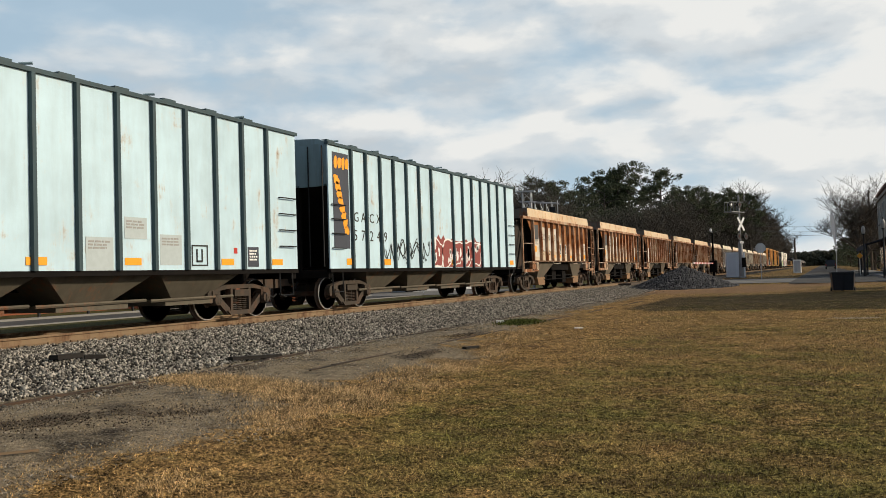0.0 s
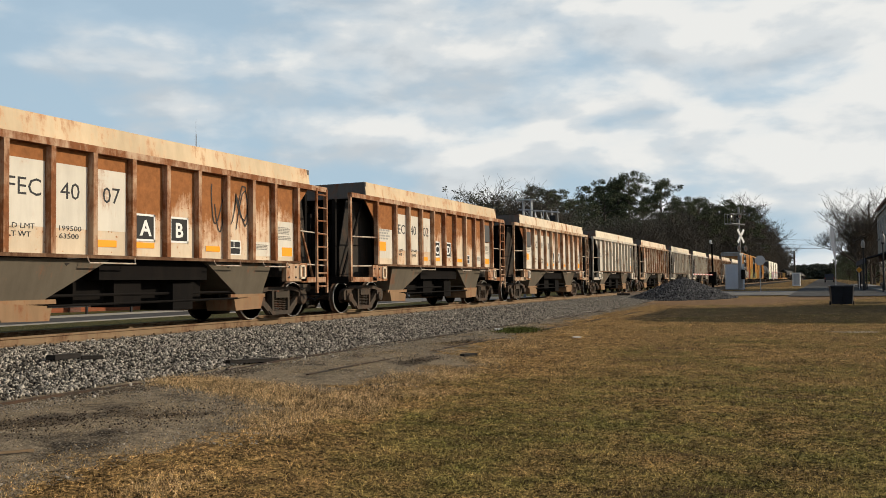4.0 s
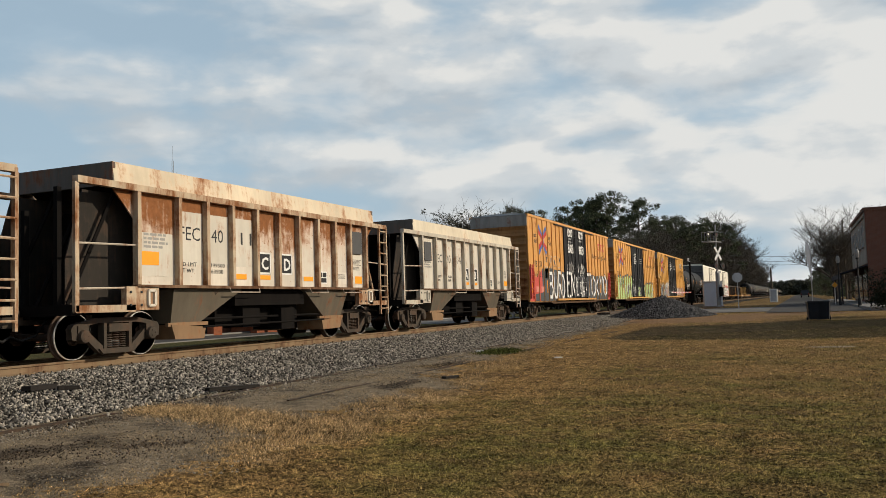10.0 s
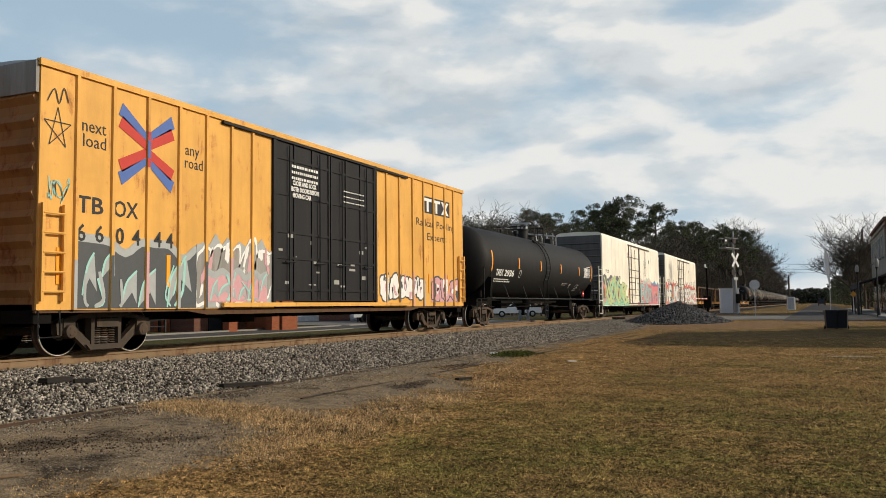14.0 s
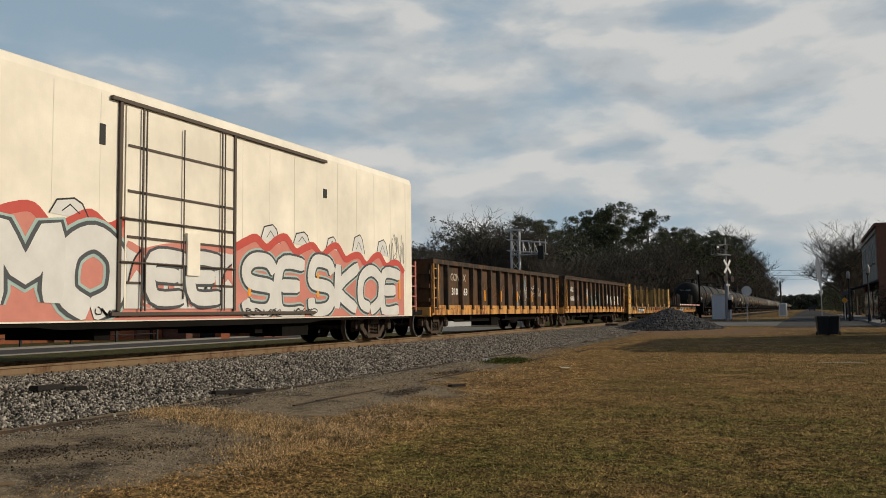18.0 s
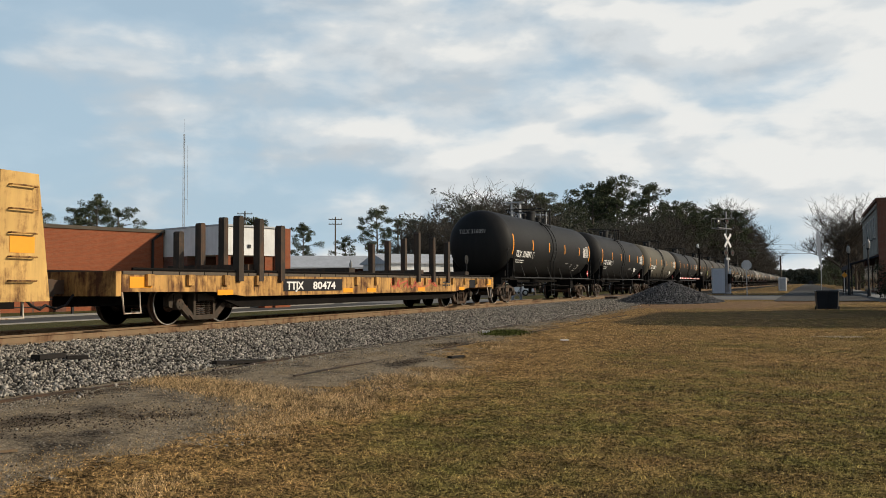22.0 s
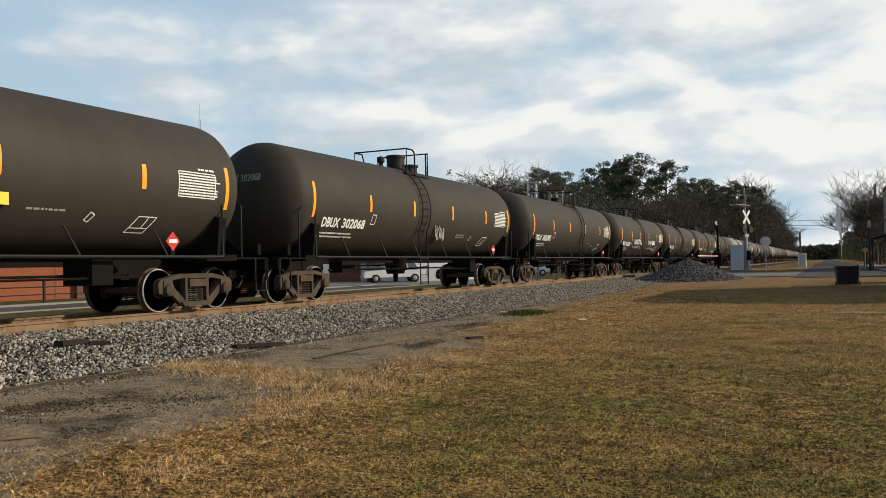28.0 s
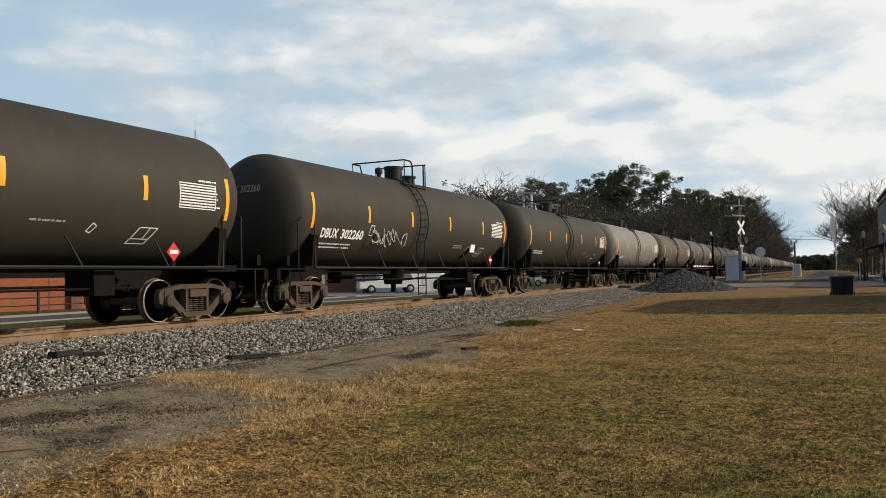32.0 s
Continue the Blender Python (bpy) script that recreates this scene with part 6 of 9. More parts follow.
def insulated_car(y16, kind_, seed):
    half = 10.2
    car = thing("refrigerator_car", "cream-white insulated boxcar with plug door and coloured graffiti", "railcar", group="white cars in the train")
    arc = [(1.50, 0.75), (1.50, 5.15), (1.44, 5.32), (1.25, 5.40), (0.0, 5.46), (-1.25, 5.40), (-1.44, 5.32), (-1.50, 5.15), (-1.50, 0.75)]
    part("body", G().prism(arc, "y", -half + (0.0), half), M["cream"], car, "smooth cream body")
    g = G()
    for k in range(19):
        y = -half + 0.5 + k * 1.08
        if not -3.0 < y < 1.0:
            g.box(1.50, 1.504, y - 0.008, y + 0.008, 0.9, 5.1)
    parts("panel_seam", g, M["cream"], car)
    part("side_sill", G().prism([(-half, 0.75), (half, 0.75), (half, 0.68), (4.6, 0.68), (4.0, 0.62), (-4.0, 0.62), (-4.6, 0.68), (-half, 0.68)], "x", 1.40, 1.47), M["under"], car)
    d0, d1 = -2.75, 0.75
    if kind_ == 1:
        d0, d1 = -2.2, 1.6
    d = part("door", G().box(1.49, 1.53, d0 + 0.15, d1, 1.0, 4.98), M["cream"], car, "cream plug door")
    g = G()
    for y in (d0, d1):
        g.box(1.50, 1.56, y - 0.04, y + 0.04, 0.95, 5.05)
    for z in (1.5, 2.4, 3.3, 4.2):
        g.box(1.53, 1.55, d0 + 0.2, d1 - 0.05, z - 0.025, z + 0.025)
    part("door_frame", g, M["doorline"], d)
    g = G(True)
    for y in (d0 + 0.6, d1 - 0.45):
        for o in (-0.05, 0.05):
            g.tube([(1.58, y + o, 0.95), (1.58, y + o, 5.0)], 0.018, 5)
    g.tube([(1.58, (d0 + d1) / 2, 1.2), (1.58, (d0 + d1) / 2, 4.8)], 0.015, 5)
    g.tube([(1.57, d0, 1.9), (1.57, d1, 1.9)], 0.02, 5).tube([(1.57, d0, 2.75), (1.57, d1, 2.75)], 0.02, 5)
    part("lock_rod", g, M["doorline"], d)
    part("lock_box", G().box(1.53, 1.60, (d0 + d1) / 2 + 0.1, (d0 + d1) / 2 + 0.5, 1.7, 2.6), M["cream"], d)
    part("upper_rail", G().box(1.50, 1.58, d0 - 0.25, d1 + 4.0, 5.02, 5.09), M["doorline"], car, "dark door track")
    part("lower_rail", G().box(1.50, 1.58, d0 - 0.2, d1 + 3.4, 0.86, 0.93), M["doorline"], car)
    part("vent", G().box(1.50, 1.512, d1 + 3.9, d1 + 4.08, 4.05, 4.3), M["ink"], car)
    part("vent", G().box(1.50, 1.512, d0 - 0.5, d0 - 0.36, 4.1, 4.5), M["ink"], car)
    for e in (-1, 1):
        g = G().box(-1.42, 1.42, e * (half + 0.04), e * half, 0.8, 5.2)
        for k in range(10):
            z = 1.1 + k * 0.4
            g.prism([(e * half, z - 0.1), (e * (half + 0.1), z), (e * half, z + 0.1)], "x", -1.36, 1.36)
        part("end_wall", g, M["endgrey"], car, "ribbed grey end wall")
        part("platform", G().box(-1.4, 1.4, e * half, e * (half + 1.0), 0.78, 0.95), M["under"], car)
        if kind_ == 2 and e > 0:
            part("end_ladder", ladder_mesh(1.40, half + 0.06, half + 0.46, 0.9, 2.6, 5), M["sprayhaze"], car, "red-sprayed end ladder")
            continue
        part("ladder", ladder_mesh(1.46, e * (half + 0.1), e * (half + 0.85), 0.9, 3.2, 6), M["cream"], car)
        g = G(True)
        for x in (-1.3, -0.4, 0.5):
            g.tube([(x, e * (half + 0.95), 0.95), (x, e * (half + 0.95), 2.6)], 0.025, 5)
        for z in (1.7, 2.6):
            g.tube([(-1.3, e * (half + 0.95), z), (1.4, e * (half + 0.95), z)], 0.025, 5)
        part("platform_rail", g, M["cream"], car)
        part("stirrup", G(True).tube([(1.45, e * (half + 0.05), 0.8), (1.47, e * (half + 0.05), 0.3), (1.47, e * (half + 0.9), 0.3), (1.45, e * (half + 0.9), 0.8)], 0.03, 5), M["cream"], car)
    if kind_ == 2:
        g = G().bevbox(-1.3, 1.0, -half - 0.95, -half - 0.08, 2.3, 5.05, 0.14)
        u = part("cooling_unit", g, M["unit"], car, "grey cooling unit on the end platform")
        part("cooling_grille", G().box(1.0, 1.02, -half - 0.85, -half - 0.2, 3.4, 4.8).box(-0.9, 0.6, -half - 0.96, -half - 0.94, 4.5, 4.75), M["ink"], u)
        part("unit_seam", G().box(-1.28, 0.98, -half - 0.958, -half - 0.945, 3.58, 3.62).box(-0.3, -0.05, -half - 0.96, -half - 0.945, 4.0, 4.25), M["endgrey"], u)
    x = 1.504
    if kind_ == 1:
        swoops(car, x)
        rr = random.Random(42)
        for k in range(26):
            mat_ = (M["paleteal"], M["palepink"], M["palepink"])[k % 3]
            part("sprayed_puff", G().prism(blob(rr, 0.9 + 0.21 * k + rr.uniform(-0.2, 0.2), 2.35 + rr.uniform(-0.15, 0.28), 0.5, 0.45), "x", x, x + 0.001 + 0.0002 * k), mat_, car)
        part("sprayed_ground", G().prism([(0.85, 0.8), (6.4, 0.8), (6.4, 2.3), (5.2, 2.42), (3.4, 2.38), (1.6, 2.45), (0.85, 2.2)], "x", x, x + 0.0065), M["sprayrose"], car, "rose sprayed ground")
        sprayed(car, x + 0.008, "RENDY", 1.0, 6.4, 1.02, 2.22, ((M["sprayred"], 0.62), (M["cream"], 0.50), (M["slate"], 0.42), (M["paleteal"], 0.16)), 42, 0.06, "slate-blue sprayed letter edged in red", 0.80)
        part("sprayed_ground", G().prism([(6.3, 0.8), (9.9, 0.8), (9.95, 2.5), (9.4, 2.65), (8.8, 2.4), (8.0, 2.75), (7.2, 2.5), (6.5, 2.6)], "x", x, x + 0.006), M["skyspray"], car, "blue sprayed ground")
        wildstyle(car, x + 0.007, 6.45, 9.6, 0.82, 2.5, M["sprayrose"], M["mauve"], M["palepink"], 48, 8, "pink sprayed spiky letters on blue")
        part("sprayed_square", G().box(x, x + 0.012, 8.3, 8.85, 1.35, 1.8), M["white"], car)
        part("sprayed_square_face", G().box(x, x + 0.015, 8.36, 8.78, 1.48, 1.75), M["ink"], car)
        doodle(car, x + 0.003, 3.7, 3.75, 0.62)
    else:
        top = [(-10.15 + 0.42 * k, 2.62 + 0.16 * math.sin(k * 2.1) + 0.07 * math.sin(k * 5.3) - max(0.0, k - 34) * 0.018) for k in range(48)]
        part("sprayed_ground", G().prism([(-10.15, 0.78), (9.6, 0.78)] + list(reversed(top)), "x", x, x + 0.002), M["sprayhaze"], car, "coral red sprayed cloud")
        g = G()
        band(g, x + 0.003, glide(top, 4), 0.20)
        part("sprayed_ground", g, M["sprayred"], car, "deep red sprayed edge")
        rr = random.Random(9)
        for cy in (-8.3, -7.9, -5.9, -3.9, -2.2, -0.9, 2.2, 3.6, 5.1, 6.6, 8.1):       # crag-like outlines over the cloud
            w, hh = rr.uniform(0.5, 0.95), rr.uniform(0.30, 0.52)
            pts = [(cy - w / 2, 2.68), (cy - w * 0.32, 2.68 + hh * 0.8), (cy + w * 0.1, 2.68 + hh), (cy + w * 0.3, 2.68 + hh * 0.75), (cy + w / 2, 2.62)]
            part("sprayed_puff", G().prism(pts, "x", x, x + 0.0045), M["palesilver"], car, "pale outlined sprayed crag")
            g = G()
            band(g, x + 0.0060, pts, 0.035)
            band(g, x + 0.0062, [(cy - w * 0.2, 2.74), (cy, 2.70 + hh * 0.55), (cy + w * 0.25, 2.72)], 0.03)
            part("sprayed_outline", g, M["ink"], car)
        paint_ = ((M["paleteal"], 0.74), (M["spraydark"], 0.62), (M["palesilver"], 0.46))
        sprayed(car, x + 0.006, "HELMO", -9.9, -2.7, 1.02, 2.32, paint_, 43, 0.05, "silver sprayed letter edged in teal", 0.79)
        sprayed(car, x + 0.006, "SESKOE", 1.05, 9.35, 0.98, 2.20, tuple((m_, w * 0.74) for m_, w in paint_), 45, 0.05, "silver sprayed letter edged in teal", 0.79)
        for y, w, k in ((-8.2, 0.6, 1), (-3.3, 0.6, 2), (1.2, 1.4, 3), (3.2, 1.1, 4)):
            scrawl(car, x + 0.022, y, y + w, 0.82, 1.02, 60 + k, M["ink"], 0.012, 8)
        part("notice", G().box(x + 0.018, x + 0.024, -7.7, -6.6, 1.5, 1.68), M["yellowprint"], car, "small yellow notice")
        scrawl(car, x, 8.6, 9.6, 2.2, 3.4, 4, M["greyprint"], 0.012, 8)
        wildstyle(car, 1.534, d0 + 0.2, d1 - 0.05, 1.0, 2.35, M["palesilver"], M["sprayhaze"], M["ink"], 44, 6)
        sprayed(car, 1.552, "EE", d0 + 0.8, d1 - 0.4, 1.25, 2.0, ((M["spraydark"], 0.42), (M["palesilver"], 0.30)), 46, 0.05, "silver sprayed letter")
    for i, ch in enumerate("JRSX"):
        letters(ch, 0.30, M["ink"], car, SIDE(x, -9.4 + i * 0.25, 2.86))
    for y in (-9.7, -5.6, -2.6, 1.3, 4.3, 6.6, 9.2):
        part("reflector", G().box(x, x + 0.014, y, y + 0.11, 1.3, 1.95), M["orange"], car, "orange reflective strip")
    part("under_frame", G().box(-0.35, 0.35, -half, half, 0.55, 0.9).box(-1.2, 1.2, -3, -2.6, 0.4, 0.75).box(0.3, 1.3, 3.0, 4.2, 0.3, 0.75).box(-1.2, 1.2, 2, 2.3, 0.4, 0.75), M["under"], car)
    trucks(car, (-half + 1.9, half - 1.9))
    couplers(car, half + 0.6, 0.45)
    CARS.append((car, y16))


# -- gondolas --
M["gon"] = paint("gondola_brown", (0.060, 0.043, 0.030), 0.85, rust=0.38, rust_color=(0.095, 0.048, 0.024), dirt=0.4)
M["gonband"] = paint("gondola_yellow_band", (0.66, 0.34, 0.095), 0.65, rust=0.34, rust_color=(0.16, 0.06, 0.025), dirt=0.4)
# darker than the sheets: the ribs' shadow is put into the paint
M["gonrib"] = paint("gondola_rib_shade", (0.034, 0.028, 0.022), 0.8, rust=0.3, rust_color=(0.09, 0.05, 0.028), dirt=0.3)


M["skypale"] = paint("graffiti_worn_blue", (0.22, 0.33, 0.38), 0.6, rust=0.45, rust_color=(0.08, 0.055, 0.036), dirt=0.4)
M["rustprint"] = flatpaint("worn_brown_print", (0.16, 0.07, 0.03), 0.7)
M["halo"] = flatpaint("graffiti_halo", (0.09, 0.13, 0.125), 0.6)


def gondola(y16, number, seed):
    half = 8.05
    car = thing("gondola_car", "dark rusty gondola railcar with yellow lower band", "railcar", group="gondolas in the train")
    ribs = [-6.83 - 0.55, -6.3 + 0.05 - 0.1, -5.42, -4.34, -3.32, -2.20, -1.10, -0.04, 1.02, 2.10, 3.14, 4.26, 5.38, 6.52, 7.5]
    ribs[0:4] = [-7.95, -7.02, -5.46, -4.36] if seed else [-7.75, -6.75, -5.34, -4.22]
    for s in (-1, 1):
        part("side_sheet", G().box(s * 1.36, s * 1.39, -half, half, 1.10, 2.62), M["gon"], car)
        part("side_band", G().box(s * 1.40, s * 1.47, -half, half, 0.76, 1.12), M["gonband"], car, "yellow-orange side sill band")
        part("top_chord", G().box(s * 1.36, s * 1.54, -half - 0.03, half + 0.03, 2.60, 2.76), M["gonrib"], car)
        for y in ribs:
            part("rib", G().prism([(s * 1.39, y - 0.09), (s * 1.54, y - 0.06), (s * 1.54, y + 0.06), (s * 1.39, y + 0.09)], "z", 0.95, 2.60), M["gonrib"], car)
            part("rib_foot", G().prism([(s * 1.47, y - 0.12), (s * 1.535, y - 0.08), (s * 1.535, y + 0.08), (s * 1.47, y + 0.12)], "z", 0.78, 0.96), M["gonband"], car)
    for e in (-1, 1):
        g = G().box(-1.42, 1.42, e * half, e * (half - 0.06), 0.9, 2.76)
        for z in (1.3, 1.8, 2.3):
            g.box(-1.4, 1.4, e * half, e * (half + 0.08), z - 0.07, z + 0.07)
        part("end_wall", g, M["gon"], car)
        part("end_sill", G().box(-1.42, 1.42, e * half, e * (half + 0.12), 0.72, 1.05), M["gonband"], car)
        part("ladder", ladder_mesh(1.50, e * (half - 0.45), e * (half - 0.05), 0.85, 2.6, 5), M["gonband"], car, "orange end ladder")
    part("floor", G().box(-1.40, 1.40, -half, half, 0.95, 1.02), M["gon"], car)
    part("fishbelly_sill", G().prism([(-6.2, 0.8), (6.2, 0.8), (5.0, 0.48), (-5.0, 0.48)], "x", 1.02, 1.12), M["under"], car, "black deep centre sill")
    x = 1.395
    if seed:
        letters("GONX", 0.36, M["white"], car, SIDE(x, -6.57, 1.96), width=0.80, bold=0.010)
        letters(number, 0.36, M["white"], car, SIDE(x, -6.74, 1.45), width=1.08, bold=0.010)
        letters(number[3:], 0.36, M["greyprint"], car, SIDE(x, -5.15, 1.48), width=0.55, bold=0.006)
    else:
        for ch, y in zip("GONX", (-6.22, -5.95, -5.66, -4.98)):
            letters(ch, 0.40, M["steelbar"], car, SIDE(x, y, 2.04), bold=0.006)
        for part_, y in ((number[:3], -6.12), (number[3:], -5.15)):
            letters(part_, 0.36, M["white"], car, SIDE(x, y, 1.52), width=0.60, bold=0.010)
    for k in range(14):                         # worn print on the band
        letters("CAPY LD LMT"[: 3 + k % 6], 0.09, M["rustprint"], car, SIDE(1.472, -7.6 + 1.08 * k, 0.96), width=0.5)
    if seed:
        for k, (y, kind_) in enumerate(((-2.85, "d"), (-1.75, "c"), (-0.65, "n"), (0.25, "i"))):
            part("sprayed_halo", G().prism(blob(random.Random(60 + k), y, 1.62, 1.0, 1.15), "x", x, x + 0.002), M["halo"], car, "dark teal sprayed halo")
            bowl = [(y + 0.25 * math.cos(a), 1.50 + 0.25 * math.sin(a)) for a in [0.7 + i * 0.42 for i in range(12)]]
            stem = [(y + 0.2 + 0.10 * t, 1.25 + 0.95 * t) for t in [i / 6 for i in range(7)]]
            arch = [(y - 0.22 + 0.5 * t, 1.25 + 0.62 * math.sin(0.3 + 2.4 * t)) for t in [i / 9 for i in range(10)]]
            for pts in {"d": (bowl, stem), "c": (bowl,), "n": (arch, [(y - 0.26, 1.22), (y - 0.2, 1.5), (y - 0.14, 1.85)], [(y + 0.28, 1.22), (y + 0.26, 1.5), (y + 0.2, 1.8)]), "i": ([(y, 1.25), (y + 0.03, 1.5), (y + 0.08, 1.85)],)}[kind_]:
                stroke(car, x + 0.006, pts, 0.19, M["white"], "white sprayed script letter", 0.75)
        graffiti(car, x, 2.2, 7.2, 1.15, 2.0, 6, (M["spraydark"], M["palesilver"], M["gonband"]), 52)
        scrawl(car, x + 0.01, -4.3, -3.5, 1.25, 2.0, 14, M["rustprint"], 0.012, 6)
        scrawl(car, x + 0.01, 1.1, 2.0, 1.2, 2.1, 16, M["gonband"], 0.010, 8)
        part("torn_top", G().box(1.38, 1.56, -half, half, 2.74, 2.79), M["gonrib"], car)
    else:
        scrawl(car, x, -3.2, -0.2, 1.3, 2.1, 5, M["rustprint"], 0.02, 11)
        part("sprayed_patch", G().prism(blob(random.Random(5), 1.3, 1.7, 0.8, 1.3), "x", x, x + 0.003), M["skypale"], car)
        part("sprayed_patch", G().prism(blob(random.Random(6), 2.6, 1.75, 0.6, 1.3), "x", x, x + 0.003), M["skypale"], car)
        scrawl(car, x + 0.002, 0.9, 3.0, 1.25, 2.1, 15, M["steelbar"], 0.02, 8)
        scrawl(car, x, 3.3, 5.2, 1.5, 2.1, 8, M["steelbar"], 0.025, 7)
    for y in (-2.7, -0.7, 1.5, 3.7, 6.0):
        part("reflector", G().box(x, x + 0.012, y, y + 0.12, 1.3, 1.75), M["orange"], car, "orange reflective strip")
    part("under_frame", G().box(-0.3, 0.3, -half, half, 0.5, 0.95).box(-1.35, 1.35, -4.2, -4.0, 0.55, 0.95).box(-1.35, 1.35, 0, 0.2, 0.55, 0.95).box(0.3, 1.2, -1.4, -0.6, 0.3, 0.8), M["under"], car)
    g = G(True).lathe([(0.2, -0.55), (0.24, -0.45), (0.24, 0.45), (0.2, 0.55)], "y", (0.9, 1.9, 0.55), 12)
    part("air_tank", g, M["under"], car)
    trucks(car, (-half + 1.10, half - 1.70))
    couplers(car, half + 0.1, 0.55)
    CARS.append((car, y16))


# -- flat cars --
M["flat"] = paint("flatcar_yellow", (0.60, 0.335, 0.10), 0.65, rust=0.44, rust_color=(0.085, 0.040, 0.020), dirt=0.7, dirt_color=(0.03, 0.022, 0.016))
# brighter yellow for faces in sun; the wall's mix below has shade painted in
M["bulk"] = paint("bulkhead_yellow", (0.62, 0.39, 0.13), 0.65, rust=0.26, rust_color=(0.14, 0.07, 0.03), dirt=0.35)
M["bulkwall"] = paint("bulkhead_wall_shade", (0.34, 0.21, 0.065), 0.7, rust=0.34, rust_color=(0.10, 0.05, 0.02), dirt=0.8)
# far stakes and stake webs: their shade is mixed into this brown
M["farstake"] = paint("stake_shade_brown", (0.16, 0.10, 0.045), 0.75, rust=0.4, rust_color=(0.07, 0.04, 0.022), dirt=0.7)
M["stake"] = paint("stake_wood", (0.05, 0.040, 0.032), 0.85, rust=0.2, rust_color=(0.08, 0.045, 0.028), dirt=0.4)
M["deck"] = paint("deck_boards", (0.12, 0.095, 0.07), 0.85, dirt=0.5)


def flat_car(y16, number, bulkheads, stakes, seed):
    half = 10.1 if bulkheads else 10.28
    name = "bulkhead flatcar with tall steel end walls and side stakes" if bulkheads else "low flatcar with dark wooden side stakes"
    car = thing("flat_car", "rusty yellow " + name, "railcar", group="flat cars in the train")
    front, rear = (-half + 0.35, half - 0.70) if bulkheads else (-half, half)
    for s in (-1, 1):
        ends = 0.62 if bulkheads else 0.74
        part("side_sill", G().prism([(front, 1.08), (rear, 1.08), (rear, ends), (7.6, ends - 0.02), (6.4, 0.60), (-6.4, 0.60), (-7.6, ends - 0.02), (front, ends)], "x", s * 1.42, s * 1.49), M["flat"], car, "long yellow side sill")
        n = 17
        for k in range(n):
            y = front + 0.7 + k * (rear - front - 1.4) / (n - 1)
            if s < 0:
                break
            if s > 0 and -1.35 < y - (-4.75 if bulkheads else -3.6) < 1.45:
                continue
            part("stake_pocket", G().box(s * 1.49, s * 1.57, y - 0.09, y + 0.09, 0.86, 1.09), M["flat"], car)
    n = 26
    for k in range(n):
        y = front + 0.03 + k * (rear - front - 0.06) / n
        part("deck_plank", G().box(-1.50, 1.50, y, y + (rear - front) / n - 0.03, 1.08, 1.15), M["deck"], car)
    for e in (-1, 1):
        edge = abs(front if e < 0 else rear)
        part("end_sill", G().box(-1.48, 1.48, e * edge, e * (edge + 0.14), 0.66, 1.14), M["flat"], car)
        part("stirrup", G(True).tube([(1.45, e * (edge - 0.5), 0.74), (1.5, e * (edge - 0.5), 0.32), (1.5, e * (edge - 0.05), 0.32), (1.45, e * (edge - 0.05), 0.74)], 0.02, 5), M["steelbar"], car)
        if bulkheads:
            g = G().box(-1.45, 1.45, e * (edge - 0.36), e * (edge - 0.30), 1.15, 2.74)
            part("bulkhead_wall", g, M["bulkwall"], car, "stained yellow bulkhead wall with shade painted in")
            for x in (-1.535, 1.535):
                g = G().prism([(e * (edge + 0.42), 0.60), (e * (edge - 0.58), 0.60), (e * (edge - 0.58), 2.78), (e * (edge + 0.16), 2.78)], "x", x - 0.03, x + 0.03)
                part("bulkhead_post", g, M["bulk"], car)
            g = grabs(1.60, e * (edge - 0.42), e * (edge + 0.08), [0.95 + 0.4 * k for k in range(5)])
            parts("grab_iron", g, M["flat"], car)
            part("bulkhead_rib", G().box(-1.5, 1.5, e * (edge - 0.30), e * (edge - 0.12), 1.9, 2.05).box(-1.5, 1.5, e * (edge - 0.30), e * (edge - 0.12), 2.62, 2.76), M["bulk"], car)
            part("reflector", G().box(1.565, 1.572, e * (edge - 0.15) - 0.24, e * (edge - 0.15) + 0.24, 1.42, 1.70), M["orange"], car, "orange reflective patch")
        else:
            part("reflector", G().box(1.49, 1.50, e * (edge - 0.5) - 0.3, e * (edge - 0.5) + 0.3, 0.82, 1.04), M["orange"], car, "orange reflective patch")
    for y, top, s in stakes:
        if bulkheads:
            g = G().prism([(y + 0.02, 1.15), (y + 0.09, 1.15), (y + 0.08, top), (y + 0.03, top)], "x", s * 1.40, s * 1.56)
            st = part("stake", g, M["bulk"] if s > 0 else M["farstake"], car, "tapered yellow steel stake" if s > 0 else "grimy steel stake with shade in its brown")
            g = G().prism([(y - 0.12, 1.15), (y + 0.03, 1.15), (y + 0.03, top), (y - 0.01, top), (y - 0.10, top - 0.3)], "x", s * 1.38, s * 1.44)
            part("stake_web", g, M["farstake"], st, "grimy steel web with shade in its brown")
            part("stake_foot", G().prism([(y - 0.24, 1.12), (y + 0.24, 1.12), (y + 0.14, 1.38), (y - 0.14, 1.38)], "x", s * 1.54, s * 1.585), M["flat"], st)
        else:
            part("stake", G().prism([(y - 0.09, 0.95), (y + 0.09, 0.95), (y + 0.085, top - 0.04), (y + 0.05, top), (y - 0.05, top), (y - 0.085, top - 0.04)], "x", *((s * 1.40, s * 1.58) if abs(s) == 1 else (s - 0.09, s + 0.09))), M["stake"], car, "dark weathered wooden stake")
    x = 1.495
    yy = -5.88 if bulkheads else -4.75
    part("number_panel", G().box(x, x + 0.003, yy - 0.15, yy + 2.75, 0.70, 1.02), M["boxdoor"], car, "black number panel")
    letters("TTJX", 0.28, M["white"], car, SIDE(x + 0.004, yy, 0.75), width=0.78, bold=0.008)
